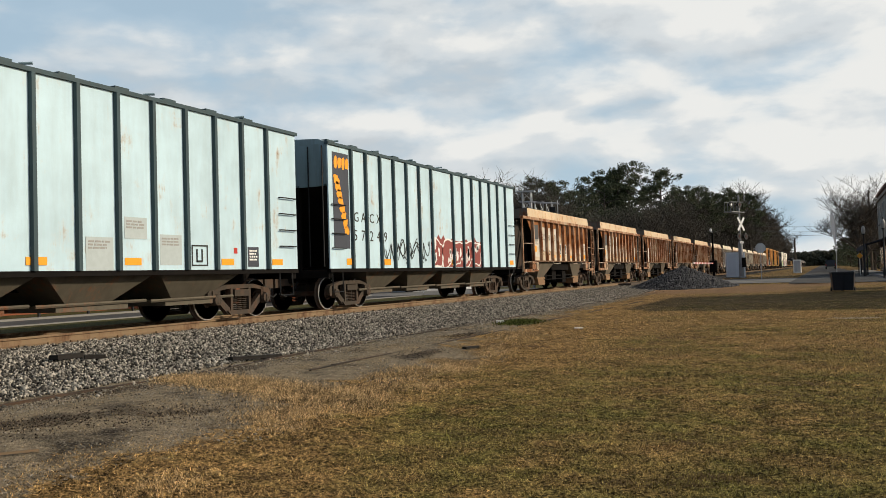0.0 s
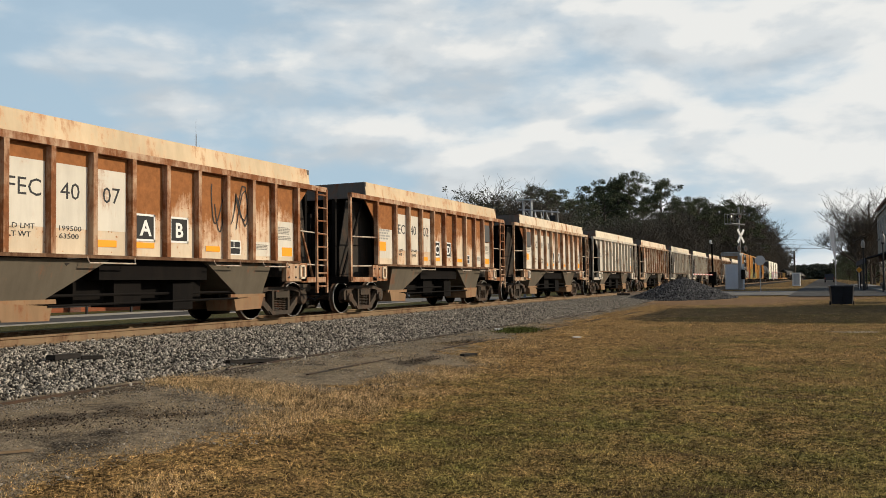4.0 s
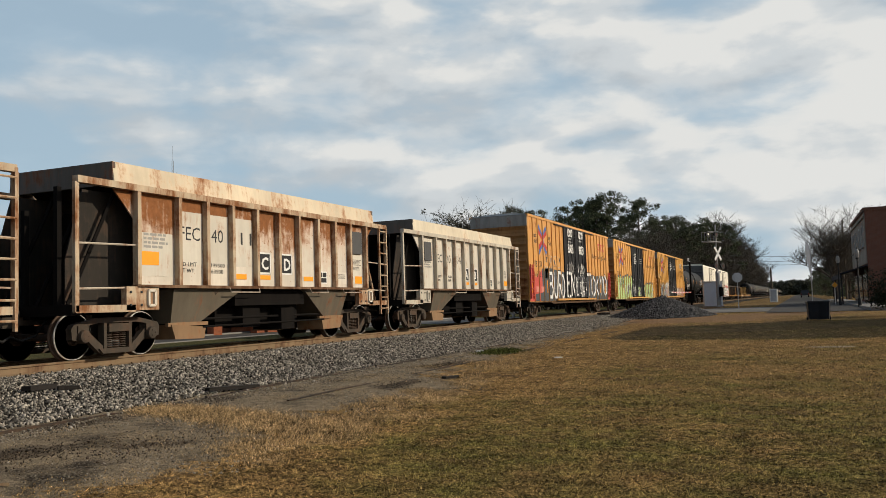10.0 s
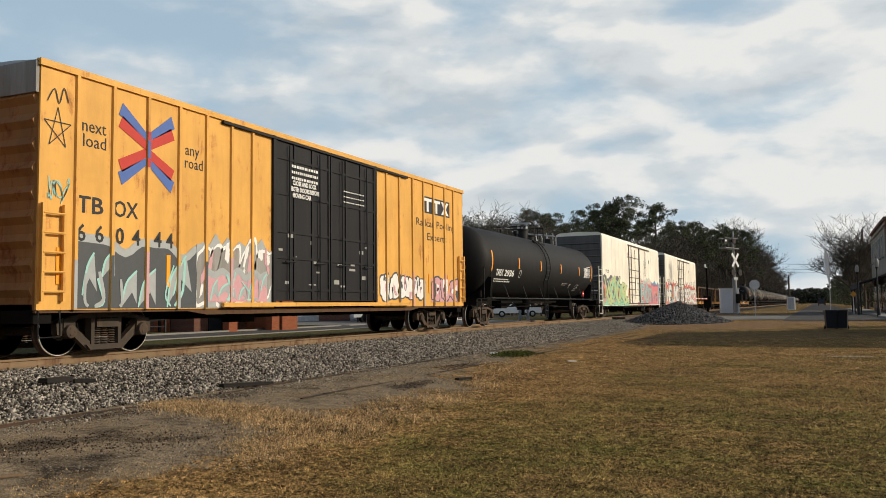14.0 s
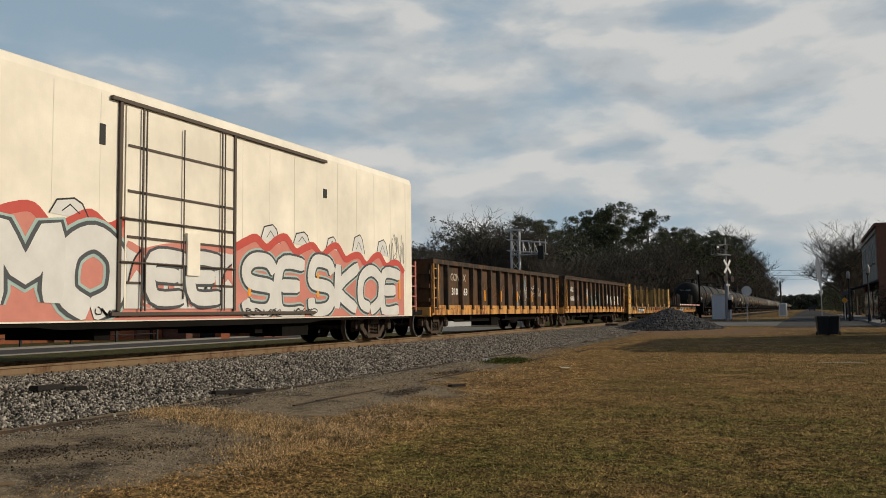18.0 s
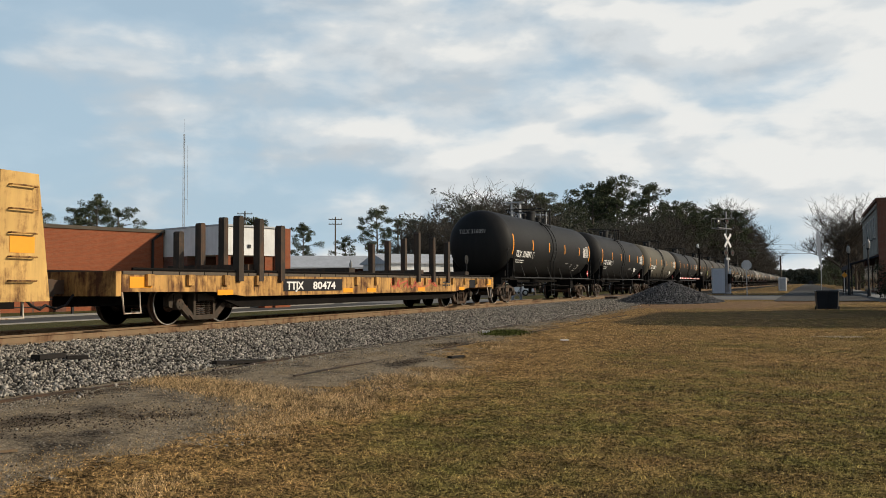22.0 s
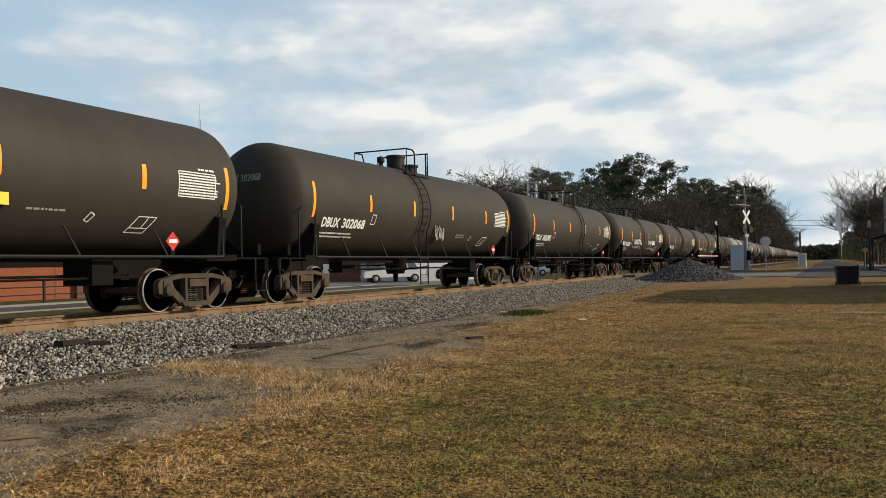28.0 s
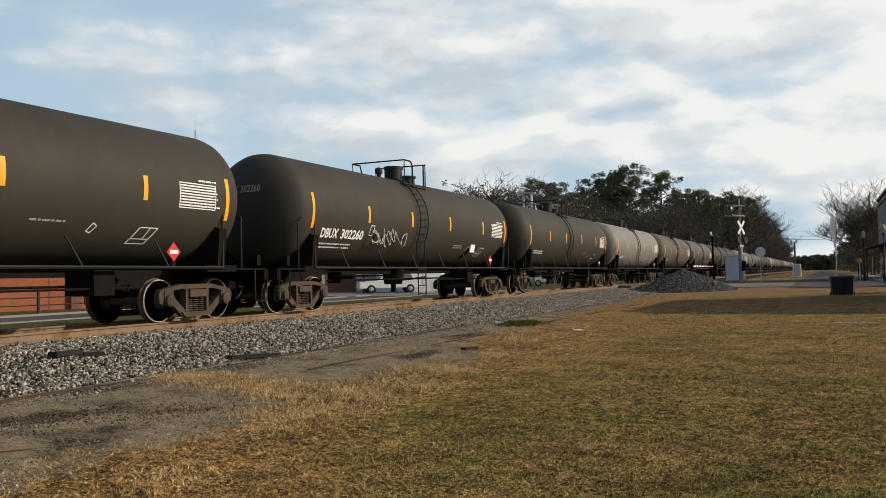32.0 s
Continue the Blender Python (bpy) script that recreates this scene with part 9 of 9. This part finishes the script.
    me.polygons.foreach_set("loop_start", np.arange(0, n_ * 4, 4, dtype=np.int32))
    me.update()
    me.materials.append(material)
    return me


def grow(g, rnd, base, d, length, r, level, tips, twig, floor=0.017):
    n = 4
    pts = [Vector(base)]
    dd = d.copy()
    for k in range(n):
        dd = (dd + Vector((rnd.gauss(0, 0.11), rnd.gauss(0, 0.11), rnd.gauss(0.05, 0.08)))).normalized()
        pts.append(pts[-1] + dd * length / n)
    r = max(r, floor)
    (g if level > 1 else twig).tube(pts, r, 6 if level > 2 else 4 if level > 1 else 3, r * 0.45)
    tips.append(pts[-1])
    if level == 0:
        return
    turn_ = rnd.random() * 6.283
    for k in range(rnd.randint(4, 6)):
        i = rnd.randint(1, n) if k else n
        a = turn_ + k * 2.4 + rnd.uniform(-0.5, 0.5)
        side = Vector((math.cos(a), math.sin(a), rnd.uniform(-0.1, 0.75))).normalized()
        grow(g, rnd, pts[i], (dd * 0.5 + side * 0.8).normalized(), length * rnd.uniform(0.55, 0.82), r * 0.60 * (1.12 - 0.08 * i), level - 1, tips, twig, floor)


def bare_tree(name, label, h, seed, at_, levels=5):
    rnd = random.Random(seed)
    t = thing(name, label, "tree", at_, group="bare trees")
    g, tw, tips = G(True), G(), []
    grow(g, rnd, (0, 0, -0.2), Vector((0, 0, 1)), h * 0.34, h * 0.018, levels, tips, tw)
    part("trunk", g, bark, t, "grey-brown bare trunk and limbs")
    part("twig_crown", tw, twigs, t, "fine leafless twigs")
    return t


def pine_tree(name, label, h, seed, at_, spread=0.24, low=0.45):
    rnd = random.Random(seed)
    t = thing(name, label, "tree", at_, group="pine trees")
    g = G(True)
    g.tube([(0, 0, -0.3), (rnd.uniform(-.2, .2), rnd.uniform(-.2, .2), h * 0.5), (0, 0, h * 0.96)], h * 0.017, 8, h * 0.004)
    cs, rs = [], []
    tiers = 21
    for k in range(tiers):
        f = (k + rnd.random() * 0.8) / tiers
        z = h * (low + (0.97 - low) * f)
        reach = h * spread * (0.30 + 0.80 * math.sin(math.pi * min(1.0, 0.22 + f * 0.66))) * rnd.uniform(0.55, 1.1)
        a = k * 2.4 + rnd.uniform(-0.6, 0.6)
        tip = Vector((reach * math.cos(a), reach * math.sin(a), z + h * 0.035))
        g.tube([(0, 0, z - h * 0.02), tip * 0.5 + Vector((0, 0, z * 0.5)), tip], h * 0.005, 4, h * 0.002)
        for _ in range(4):                        # each limb ends in a few rounded tufts
            o = Vector((rnd.gauss(0, 1), rnd.gauss(0, 1), rnd.gauss(0.3, 0.7))) * h * 0.026
            q = rnd.uniform(0.62, 1.0)
            cs.append(tip * q + Vector((0, 0, z * (1 - q))) + o)
            rs.append(h * rnd.uniform(0.032, 0.056))
    cs += [Vector((rnd.gauss(0, 1) * h * 0.03, rnd.gauss(0, 1) * h * 0.03, h * rnd.uniform(0.92, 1.0))) for _ in range(6)]
    rs += [h * 0.04] * 6
    part("trunk", g, bark, t, "tall pine trunk with limbs")
    part("crown", leaf_cloud("crown", cs, rs, 95, h * 0.0080, needles, seed, 0.72), None, t, "dark green needle clumps")
    return t


def round_tree(name, label, h, seed, at_, leaf):
    rnd = random.Random(seed)
    t = thing(name, label, "tree", at_, group="broadleaf trees")
    g, tw, tips = G(True), G(), []
    grow(g, rnd, (0, 0, -0.2), Vector((0, 0, 1)), h * 0.45, h * 0.018, 3, tips, tw)
    part("trunk", g, bark, t)
    part("twig_crown", tw, twigs, t)
    part("crown", leaf_cloud("crown", tips, [h * rnd.uniform(0.03, 0.07) for _ in tips], 26, h * 0.011, leaf, seed, 0.8), None, t, "thin dull foliage")
    return t


def stand(right, far, turn=0.0, size=1.0):
    x, y = spot(right, far)
    return Matrix.Translation((x, y, ground_height(x, y) - 0.05)) @ Matrix.Rotation(turn, 4, "Z") @ Matrix.Diagonal((size, size, size, 1))


def planted(x, y, turn=0.0, size=1.0):
    return Matrix.Translation((x, y, ground_height(x, y) - 0.05)) @ Matrix.Rotation(turn, 4, "Z") @ Matrix.Diagonal((size, size, size, 1))


PINES = [pine_tree("pine_tree", "tall dark green loblolly pine with open crown", 20, 3 + k, planted(-39 - 3 * k, 176 + 3 * k, 0, 1.12), 0.20 + 0.03 * k, 0.50 - 0.05 * k) for k in range(3)]
def street_end(t, r):
    return r.uniform(-22, 30), 720 + r.uniform(0, 30)


BARES = [bare_tree("bare_tree", "leafless winter tree with fine grey twigs", 14, 11 + k, planted(-41 + 4 * k, 112 + 9 * k)) for k in range(3)]
MIXED = [round_tree("thicket_tree", "tangled woodland tree with dull winter leaves", 13, 21 + k, planted(-38 - 4 * k, 140 + 8 * k), thicket_leaf) for k in range(2)]
rnd = random.Random(77)
# the wood beyond the track: its edge draws near the rails as it goes back
EDGE = [(-46, 100), (-38, 122), (-31, 146), (-24, 185), (-20.5, 240), (-20, 330), (-20, 460), (-20, 640)]


def wood_edge(y):
    for (x0, y0), (x1, y1) in zip(EDGE, EDGE[1:]):
        if y <= y1:
            return x0 + (x1 - x0) * (y - y0) / (y1 - y0)
    return EDGE[-1][0]


for k in range(90):
    y = 122 * (640 / 122) ** (k / 89)
    back = rnd.uniform(2, 14) + 0.01 * y
    tall = {0: 0.66, 1: 0.74}.get(k % 3, 0.80) * (0.72 if y < 150 else 0.78 if y < 190 else 0.92 if y < 230 else 1.15)
    copy_thing(PINES[k % 3], planted(wood_edge(y) - back, y + rnd.uniform(-4, 4), rnd.random() * 6.28, tall * rnd.uniform(0.85, 1.1)))
# the tall pines that stand out of the wood, fitted to the camera's view: bearing from the track's direction, distance
# and height
for k, (bearing, far_, tall) in enumerate(((17.9, 150, 16.4), (16.8, 153, 15.6), (16.0, 160, 15.0), (15.0, 165, 15.2), (14.2, 175, 15.8), (13.4, 172, 17.2), (12.7, 182, 17.0), (11.8, 178, 21.0), (10.9, 186, 17.8), (9.7, 180, 19.8),
                                           (8.4, 184, 16.4), (7.3, 190, 17.0), (6.3, 198, 16.4), (5.3, 205, 17.0), (4.2, 215, 17.0))):
    x, y = -far_ * math.sin(radians(bearing)), far_ * math.cos(radians(bearing))
    copy_thing(PINES[k % 3], planted(x, y, rnd.random() * 6.28, tall / 20))
for k in range(70):
    y = 108 * (560 / 108) ** (k / 69)
    copy_thing(MIXED[k % 2], planted(wood_edge(y) - rnd.uniform(0, 9), y + rnd.uniform(-3, 3), rnd.random() * 6.28, rnd.uniform(0.85, 1.15) * (1.0 if y < 190 else 1.25)))
for k in range(96):
    y = 98 * (520 / 98) ** (k / 95)
    copy_thing(BARES[k % 3], planted(wood_edge(y) + rnd.uniform(-3, 2), y + rnd.uniform(-3, 3), rnd.random() * 6.28, rnd.uniform(0.7, 1.1) * (1.0 if y < 150 else 1.35)))
for k in range(16):
    y = 205 + 11 * k
    copy_thing(BARES[k % 3], planted(-20.3 - rnd.uniform(0, 2.5), y + rnd.uniform(-4, 4), rnd.random() * 6.28, rnd.uniform(1.75, 2.15)))
# the street's other side
bare_tree("bare_tree", "wide leafless oak with grey limbs beside the street", 16.5, 61, planted(4.9, 119))
copy_thing(BARES[1], planted(6.7, 131, 2.2, 1.0))
copy_thing(BARES[2], planted(7.5, 150, 4.0, 0.95))
for k in range(26):
    y = 150 * (620 / 150) ** (k / 25)
    copy_thing(PINES[k % 3] if k % 4 else BARES[k % 3], planted(8.0 + rnd.uniform(0, 7), y, rnd.random() * 6, rnd.uniform(0.42, 0.62)))
# behind the brick hall
for right, far, kind, s in ((-42, 86, 0, 0.44), (-45.5, 90, 2, 0.48), (-38, 92, 1, 0.50), (-41, 96, 0, 0.48), (-49, 92, 1, 0.42), (-33.5, 150, 2, 0.62), (-27, 165, 0, 0.6), (-12, 160, 1, 0.72), (-7.5, 165, 2, 0.66), (-19, 168, 0, 0.5), (-36, 93, 2, 0.46)):
    copy_thing(PINES[kind], stand(right, far, rnd.random() * 6, s))
copy_thing(BARES[1], stand(-43.5, 88, 0.5, 0.75))
for right, far, s in ((9.0, 112, 1.3), (5.5, 116, 1.35), (12.5, 118, 1.25), (7.0, 124, 1.4), (14.5, 112, 1.1)):
    copy_thing(BARES[int(right) % 3], stand(right, far, rnd.random() * 6, s))
for right, far, s in ((-44, 84, 0.8), (-40.5, 90, 0.85), (-37, 88, 0.7), (-47, 88, 0.8), (3, 128, 0.8), (6, 140, 0.85), (0.5, 135, 0.7), (4.5, 98, 0.62), (12, 104, 0.8)):
    copy_thing(BARES[(right > 4) + 0], stand(right, far, rnd.random() * 6, s))


def brush(name, label, line, h, count, seed, size=0.24, leaf=thicket_leaf):
    """A long thicket of small leaves along a line in plan."""
    r = random.Random(seed)
    cs, rs = [], []
    for k in range(count):
        x, y = line(k / count, r)
        cs.append((x, y, ground_height(x, y) + r.uniform(0.2, h)))
        rs.append(r.uniform(1.2, 2.4))
    tagged(new(name, leaf_cloud(name, cs, rs, 100, size, leaf, seed, 0.9)), label, "bushes", kind="stuff")


def along_wood(t, r):
    y = 104 * (640 / 104) ** t
    return wood_edge(y) - r.uniform(0, 10), y + r.gauss(0, 3)


def along_street(t, r):
    return 8.2 + r.uniform(0, 6), 132 * (700 / 132) ** t


def behind_sheds(t, r):
    x, y = spot(-40 + 52 * t, 150 + r.gauss(0, 3))
    return x, y


brush("woodland_brush", "dense brown-green undergrowth at the wood's foot", along_wood, 10.5, 1300, 5)
brush("roadside_brush", "dark shrubs along the far street", along_street, 7.0, 420, 6, 0.22, needles)
brush("far_brush", "low distant shrubs behind the sheds", behind_sheds, 3.0, 90, 7)
brush("street_end_brush", "distant trees where the street ends", street_end, 11.0, 420, 9, 0.7)

# ---- small things on and by the lawn ----
def heap_height(x, y):
    u, v = (x + 7.6) / 2.9, (y - 51.4) / 4.6
    d = math.hypot(u, v)
    return max(0.0, 1.22 * (1 - d) ** 0.95 if d < 1 else 0.0)


def on_heap(r, n):
    a, d = r.random(n) * 6.283, np.sqrt(r.random(n))
    x, y = -7.6 + 3.1 * d * np.cos(a), 51.4 + 4.9 * d * np.sin(a)
    z = np.array([ground_height(p, q) + heap_height(p, q) for p, q in zip(x, y)])
    return np.stack([x, y, z], 1)


heap = stones("ballast_heap", "heap of grey crushed stone beside the track", "stone heap", 9000, on_heap, 0.075, stone_material("heap_stone", (0.025, 0.025, 0.026), (0.17, 0.165, 0.16)), 8)
core = G(True)
n_ = 28
v = [(-7.6 + 2.9 * i / n_ * math.cos(k * 6.283 / 40), 51.4 + 4.6 * i / n_ * math.sin(k * 6.283 / 40), 0) for i in range(n_ + 1) for k in range(40)]
v = [(x, y, ground_height(x, y) + heap_height(x, y) - 0.03) for x, y, z in v]
core.add(v, [(i * 40 + k, i * 40 + (k + 1) % 40, (i + 1) * 40 + (k + 1) % 40, (i + 1) * 40 + k) for i in range(n_) for k in range(40)])
tagged(part("heap_core", core, stone_material("heap_core", (0.05, 0.05, 0.05), (0.12, 0.12, 0.115))), "packed dark core of the stone heap", "stone heap", kind="stuff")

binx, biny = spot(17.05, 37.0)
for k, (dx, s) in enumerate(((0.04, 1.0), (0.50, 1.0))):
    b = thing("trash_bin", "black wheeled plastic trash bin on the lawn's edge", "trash bin", pose(binx + dx, biny + 0.1 * k, ground_height(binx, biny), 0, 0, 8 - 14 * k) @ Matrix.Diagonal((0.82, 0.82, 0.82, 1)), group="trash bins")
    p = [(-0.24, -0.27, 0.06), (0.24, -0.27, 0.06), (0.24, 0.27, 0.06), (-0.24, 0.27, 0.06), (-0.30, -0.36, 0.98), (0.30, -0.36, 0.98), (0.30, 0.36, 0.98), (-0.30, 0.36, 0.98)]
    body_ = G().add(p, [(3, 2, 1, 0), (4, 5, 6, 7), (0, 1, 5, 4), (1, 2, 6, 5), (2, 3, 7, 6), (3, 0, 4, 7)])
    part("body", body_, flatpaint("bin_plastic", (0.009, 0.011, 0.016), 0.5), b)
    part("lid", G().bevbox(-0.33, 0.33, -0.40, 0.40, 0.98, 1.07, 0.03), flatpaint("bin_lid", (0.02, 0.021, 0.024), 0.45), b)
    for s_ in (-1, 1):
        part("wheel", G(True).lathe([(0.10, -0.03), (0.11, 0), (0.10, 0.03)], "x", (s_ * 0.27, 0.28, 0.11), 14), M["black"], b)
    part("handle", G(True).tube([(-0.25, 0.42, 0.95), (0.25, 0.42, 0.95)], 0.02, 6), M["black"], b)

fx, fy = spot(23.1, 50)
flag = thing("feather_flag", "white feather banner on a slanting pole", "banner", pose(fx, fy, ground_height(fx, fy), 0, 0.5, 0))
part("pole", G(True).tube([(0, 0, 0), (0.02, 0, 2.6), (0.0, 0, 3.7), (-0.1, 0, 4.1), (-0.26, 0, 4.18)], 0.025, 6), M["galv"], flag)
part("cloth", G().prism([(-0.01, 2.0), (0.01, 2.7), (0.0, 3.7), (-0.08, 4.08), (-0.22, 4.16), (-0.27, 3.75), (-0.22, 3.2), (-0.12, 2.6)], "y", -0.012, 0.012), M["white"], flag, "limp white cloth")

tx, ty = spot(26.3, 47.5)
table = thing("picnic_table", "dark picnic table with slanting legs on the shaded grass", "table", pose(tx, ty, ground_height(tx, ty), 0, 0, 12))
part("tabletop", G().box(-0.95, 0.95, -0.4, 0.4, 0.70, 0.76), M["polewood"], table)
for s in (-1, 1):
    part("bench", G().box(-0.95, 0.95, s * 0.75 - 0.13, s * 0.75 + 0.13, 0.42, 0.47), M["polewood"], table)
    part("leg_frame", G().tube([(s * 0.7, -0.8, 0), (s * 0.7, -0.25, 0.7)], 0.04, 5).tube([(s * 0.7, 0.8, 0), (s * 0.7, 0.25, 0.7)], 0.04, 5).tube([(s * 0.7, -0.75, 0.42), (s * 0.7, 0.75, 0.42)], 0.04, 5), M["black"], table)
ox, oy = spot(25.2, 45.5)
cone = thing("orange_marker", "small orange marker standing on the grass", "marker", pose(26.3 - 21.0, 53.5, ground_height(5.3, 53.5)))
part("cone", G(True).lathe([(0.22, 0.03), (0.05, 0.7), (0.03, 0.72)], "z", n=12), M["orange"], cone)
part("foot", G().box(-0.26, 0.26, -0.26, 0.26, 0, 0.035), M["black"], cone)

# litter and dropped timbers on the ballast
def dropped(name, label, x, y, l, w, h, turn, mat_, lift=0.0, tilt=2):
    o = thing(name, label, "debris", pose(x, y, ground_height(x, y) + lift, 0, tilt, turn))
    rr = random.Random(int(x * 100))
    g_ = G()
    pts = [(-l / 2, -w / 2), (-l / 4, -w / 2 * rr.uniform(0.7, 1.2)), (l / 4, -w / 2 * rr.uniform(0.7, 1.2)), (l / 2, -w / 2 * 0.8), (l / 2 * 0.96, w / 2), (0, w / 2 * rr.uniform(0.8, 1.1)), (-l / 2 * 1.02, w / 2 * 0.8)]
    g_.prism(pts, "z", 0, h)
    part("piece", g_, mat_, o)
    return o


char = flatpaint("charred_wood", (0.018, 0.015, 0.013), 0.9, var=0.4)
dropped("broken_tie", "black broken piece of tie on the ballast", -10.45, 9.05, 0.66, 0.16, 0.07, 105, char, 0.03)
dropped("broken_tie", "small black splinter of tie on the ballast", -10.2, 9.35, 0.30, 0.10, 0.06, 60, char, 0.03)
dropped("old_plank", "dark plank lying on the ballast's foot", -8.35, 10.9, 0.95, 0.12, 0.05, 72, char, 0.03)
dropped("rail_anchor", "thin rusty iron bar on the gravel", -5.9, 4.55, 0.42, 0.025, 0.02, 60, rail_rust, 0.01)
white_scrap = flatpaint("paper_scrap", (0.72, 0.71, 0.68), 0.8)
lx, ly = spot(2.95, 19.6)
dropped("paper_litter", "white scrap of paper on the grass", lx, ly, 0.20, 0.08, 0.02, 40, white_scrap, 0.02)
lx, ly = spot(1.2, 21.3)
dropped("paper_litter", "crumpled white wrapper in green weeds", lx, ly, 0.20, 0.10, 0.05, 20, white_scrap, 0.02)
lx, ly = spot(0.3, 14.9)
dropped("bark_piece", "dark strip of bark on the worn ground", lx, ly, 0.45, 0.10, 0.04, 80, char, 0.01)

# -- the white pickup in the parking lot, and cars beyond --
def pickup(right, far, turn, body_color, name="pickup_truck", label="white pickup truck parked beyond the track"):
    x, y = spot(right, far)
    car = thing(name, label, "vehicle", pose(x, y, ground_height(x, y) + 0.03, 0, 0, turn))
    paint_ = flatpaint("car_paint", body_color, 0.3, var=0.04)
    side = [(-2.75, 0.55), (-2.7, 1.0), (-1.6, 1.08), (-0.95, 1.12), (-0.35, 1.72), (1.05, 1.75), (1.25, 1.12), (2.75, 1.10), (2.8, 0.55)]
    part("body", G().prism([(-2.78, 0.45), (-2.72, 0.98), (-1.5, 1.10), (2.75, 1.10), (2.8, 0.5)], "y", -0.93, 0.93), paint_, car)
    cabg = G()
    p = [(-1.15, -0.90, 1.10), (1.25, -0.90, 1.10), (1.25, 0.90, 1.10), (-1.15, 0.90, 1.10), (-0.4, -0.74, 1.80), (1.0, -0.74, 1.80), (1.0, 0.74, 1.80), (-0.4, 0.74, 1.80)]
    cabg.add(p, [(3, 2, 1, 0), (4, 5, 6, 7), (0, 1, 5, 4), (1, 2, 6, 5), (2, 3, 7, 6), (3, 0, 4, 7)])
    part("cab", cabg, paint_, car)
    for s in (-1, 1):
        part("side_window", G().prism([(-0.82, 1.16), (1.12, 1.16), (0.95, 1.70), (-0.36, 1.70)], "y", s * 0.885, s * 0.82), M["glass"], car)
        for y_ in (-1.75, 1.75):
            w = part("wheel", G(True).lathe([(0.37, -0.12), (0.38, -0.08), (0.38, 0.08), (0.37, 0.12)], "y", (0, 0, 0), 18), M["black"], car, at=(y_, s * 0.82, 0.38))
            part("rim", G(True).lathe([(0.02, s * 0.125), (0.2, s * 0.125), (0.22, s * 0.11)], "y", (0, 0, 0), 14), M["galv"], w)
        part("headlight", G().box(-2.79, -2.74, s * 0.55, s * 0.88, 0.78, 0.94), M["white"], car)
        part("tail_lamp", G().box(2.76, 2.81, s * 0.78, s * 0.92, 0.72, 1.02), M["red"], car)
    part("windscreen", G().add([(-1.12, -0.78, 1.14), (-1.12, 0.78, 1.14), (-0.43, 0.68, 1.76), (-0.43, -0.68, 1.76)], [(0, 1, 2, 3)]), M["glass"], car)
    part("bumper", G().bevbox(-2.9, -2.74, -0.9, 0.9, 0.45, 0.65, 0.03), M["galv"], car)
    return car


pickup(-5.6, 74, 38, (0.72, 0.72, 0.70))
pickup(8.2, 96, 20, (0.70, 0.71, 0.72), label="white pickup truck far across the crossing street")
LEAVING = pickup(78.0, 170, -90, (0.03, 0.03, 0.035), "dark_car", "dark pickup driving away along the far street")
bx_, by_ = spot(21.6, 38.5)
shrub = thing("round_shrub", "dark green clipped round shrub by the shops", "shrub", pose(bx_, by_, ground_height(bx_, by_)))
rr = random.Random(8)
parts("stem", G(True).tube([(0, 0, -0.05), (0.1, 0, 0.9)], 0.06, 6).tube([(0, 0, 0), (-0.3, 0.2, 1.0)], 0.04, 5).tube([(0, 0, 0), (0.3, -0.25, 1.1)], 0.04, 5), bark, shrub)
cs = [(1.0 * math.cos(k * 2.4) * math.sqrt(k / 60), 1.0 * math.sin(k * 2.4) * math.sqrt(k / 60), 0.5 + 1.5 * rr.random()) for k in range(60)]
part("crown", leaf_cloud("crown", cs, [0.42] * 60, 90, 0.05, foliage("shrub_leaf", (0.008, 0.014, 0.006), (0.022, 0.035, 0.014)), 9, 0.9), None, shrub, "dense dark leaves")


# ---- what moves ----
def motions():
    for car, y in CARS:
        walk(car, [(t, pose(XC, y - ahead(t), RAIL)) for t in range(33)])
    walk(LEAVING, [(t, pose(1.5, y, ground_height(1.5, y) + 0.04, 0, 0, -90)) for t, y in ((0, 183), (4, 193), (8, 209), (11, 230), (14, 262), (18, 330), (22, 430), (27, 560), (32, 690))])
    # wheels roll while their car is near
    where = {car: y for car, y in CARS}
    for wheel, car, at_ in WHEELS:
        y = where[car]
        near = [k / 30 for k in range(0, 961) if -4 < y - ahead(k / 30) < 48]
        if len(near) < 4:
            continue
        rows = [(t, pose(*at_) @ Matrix.Rotation((ahead(t) - ahead(near[0])) / 0.457, 4, "X")) for t in near]
        if near[0] > 0:
            rows.insert(0, (0.0, pose(*at_)))
        if near[-1] < 31.99:
            rows.append((32.0, rows[-1][1]))
        walk(wheel, rows)


motions()
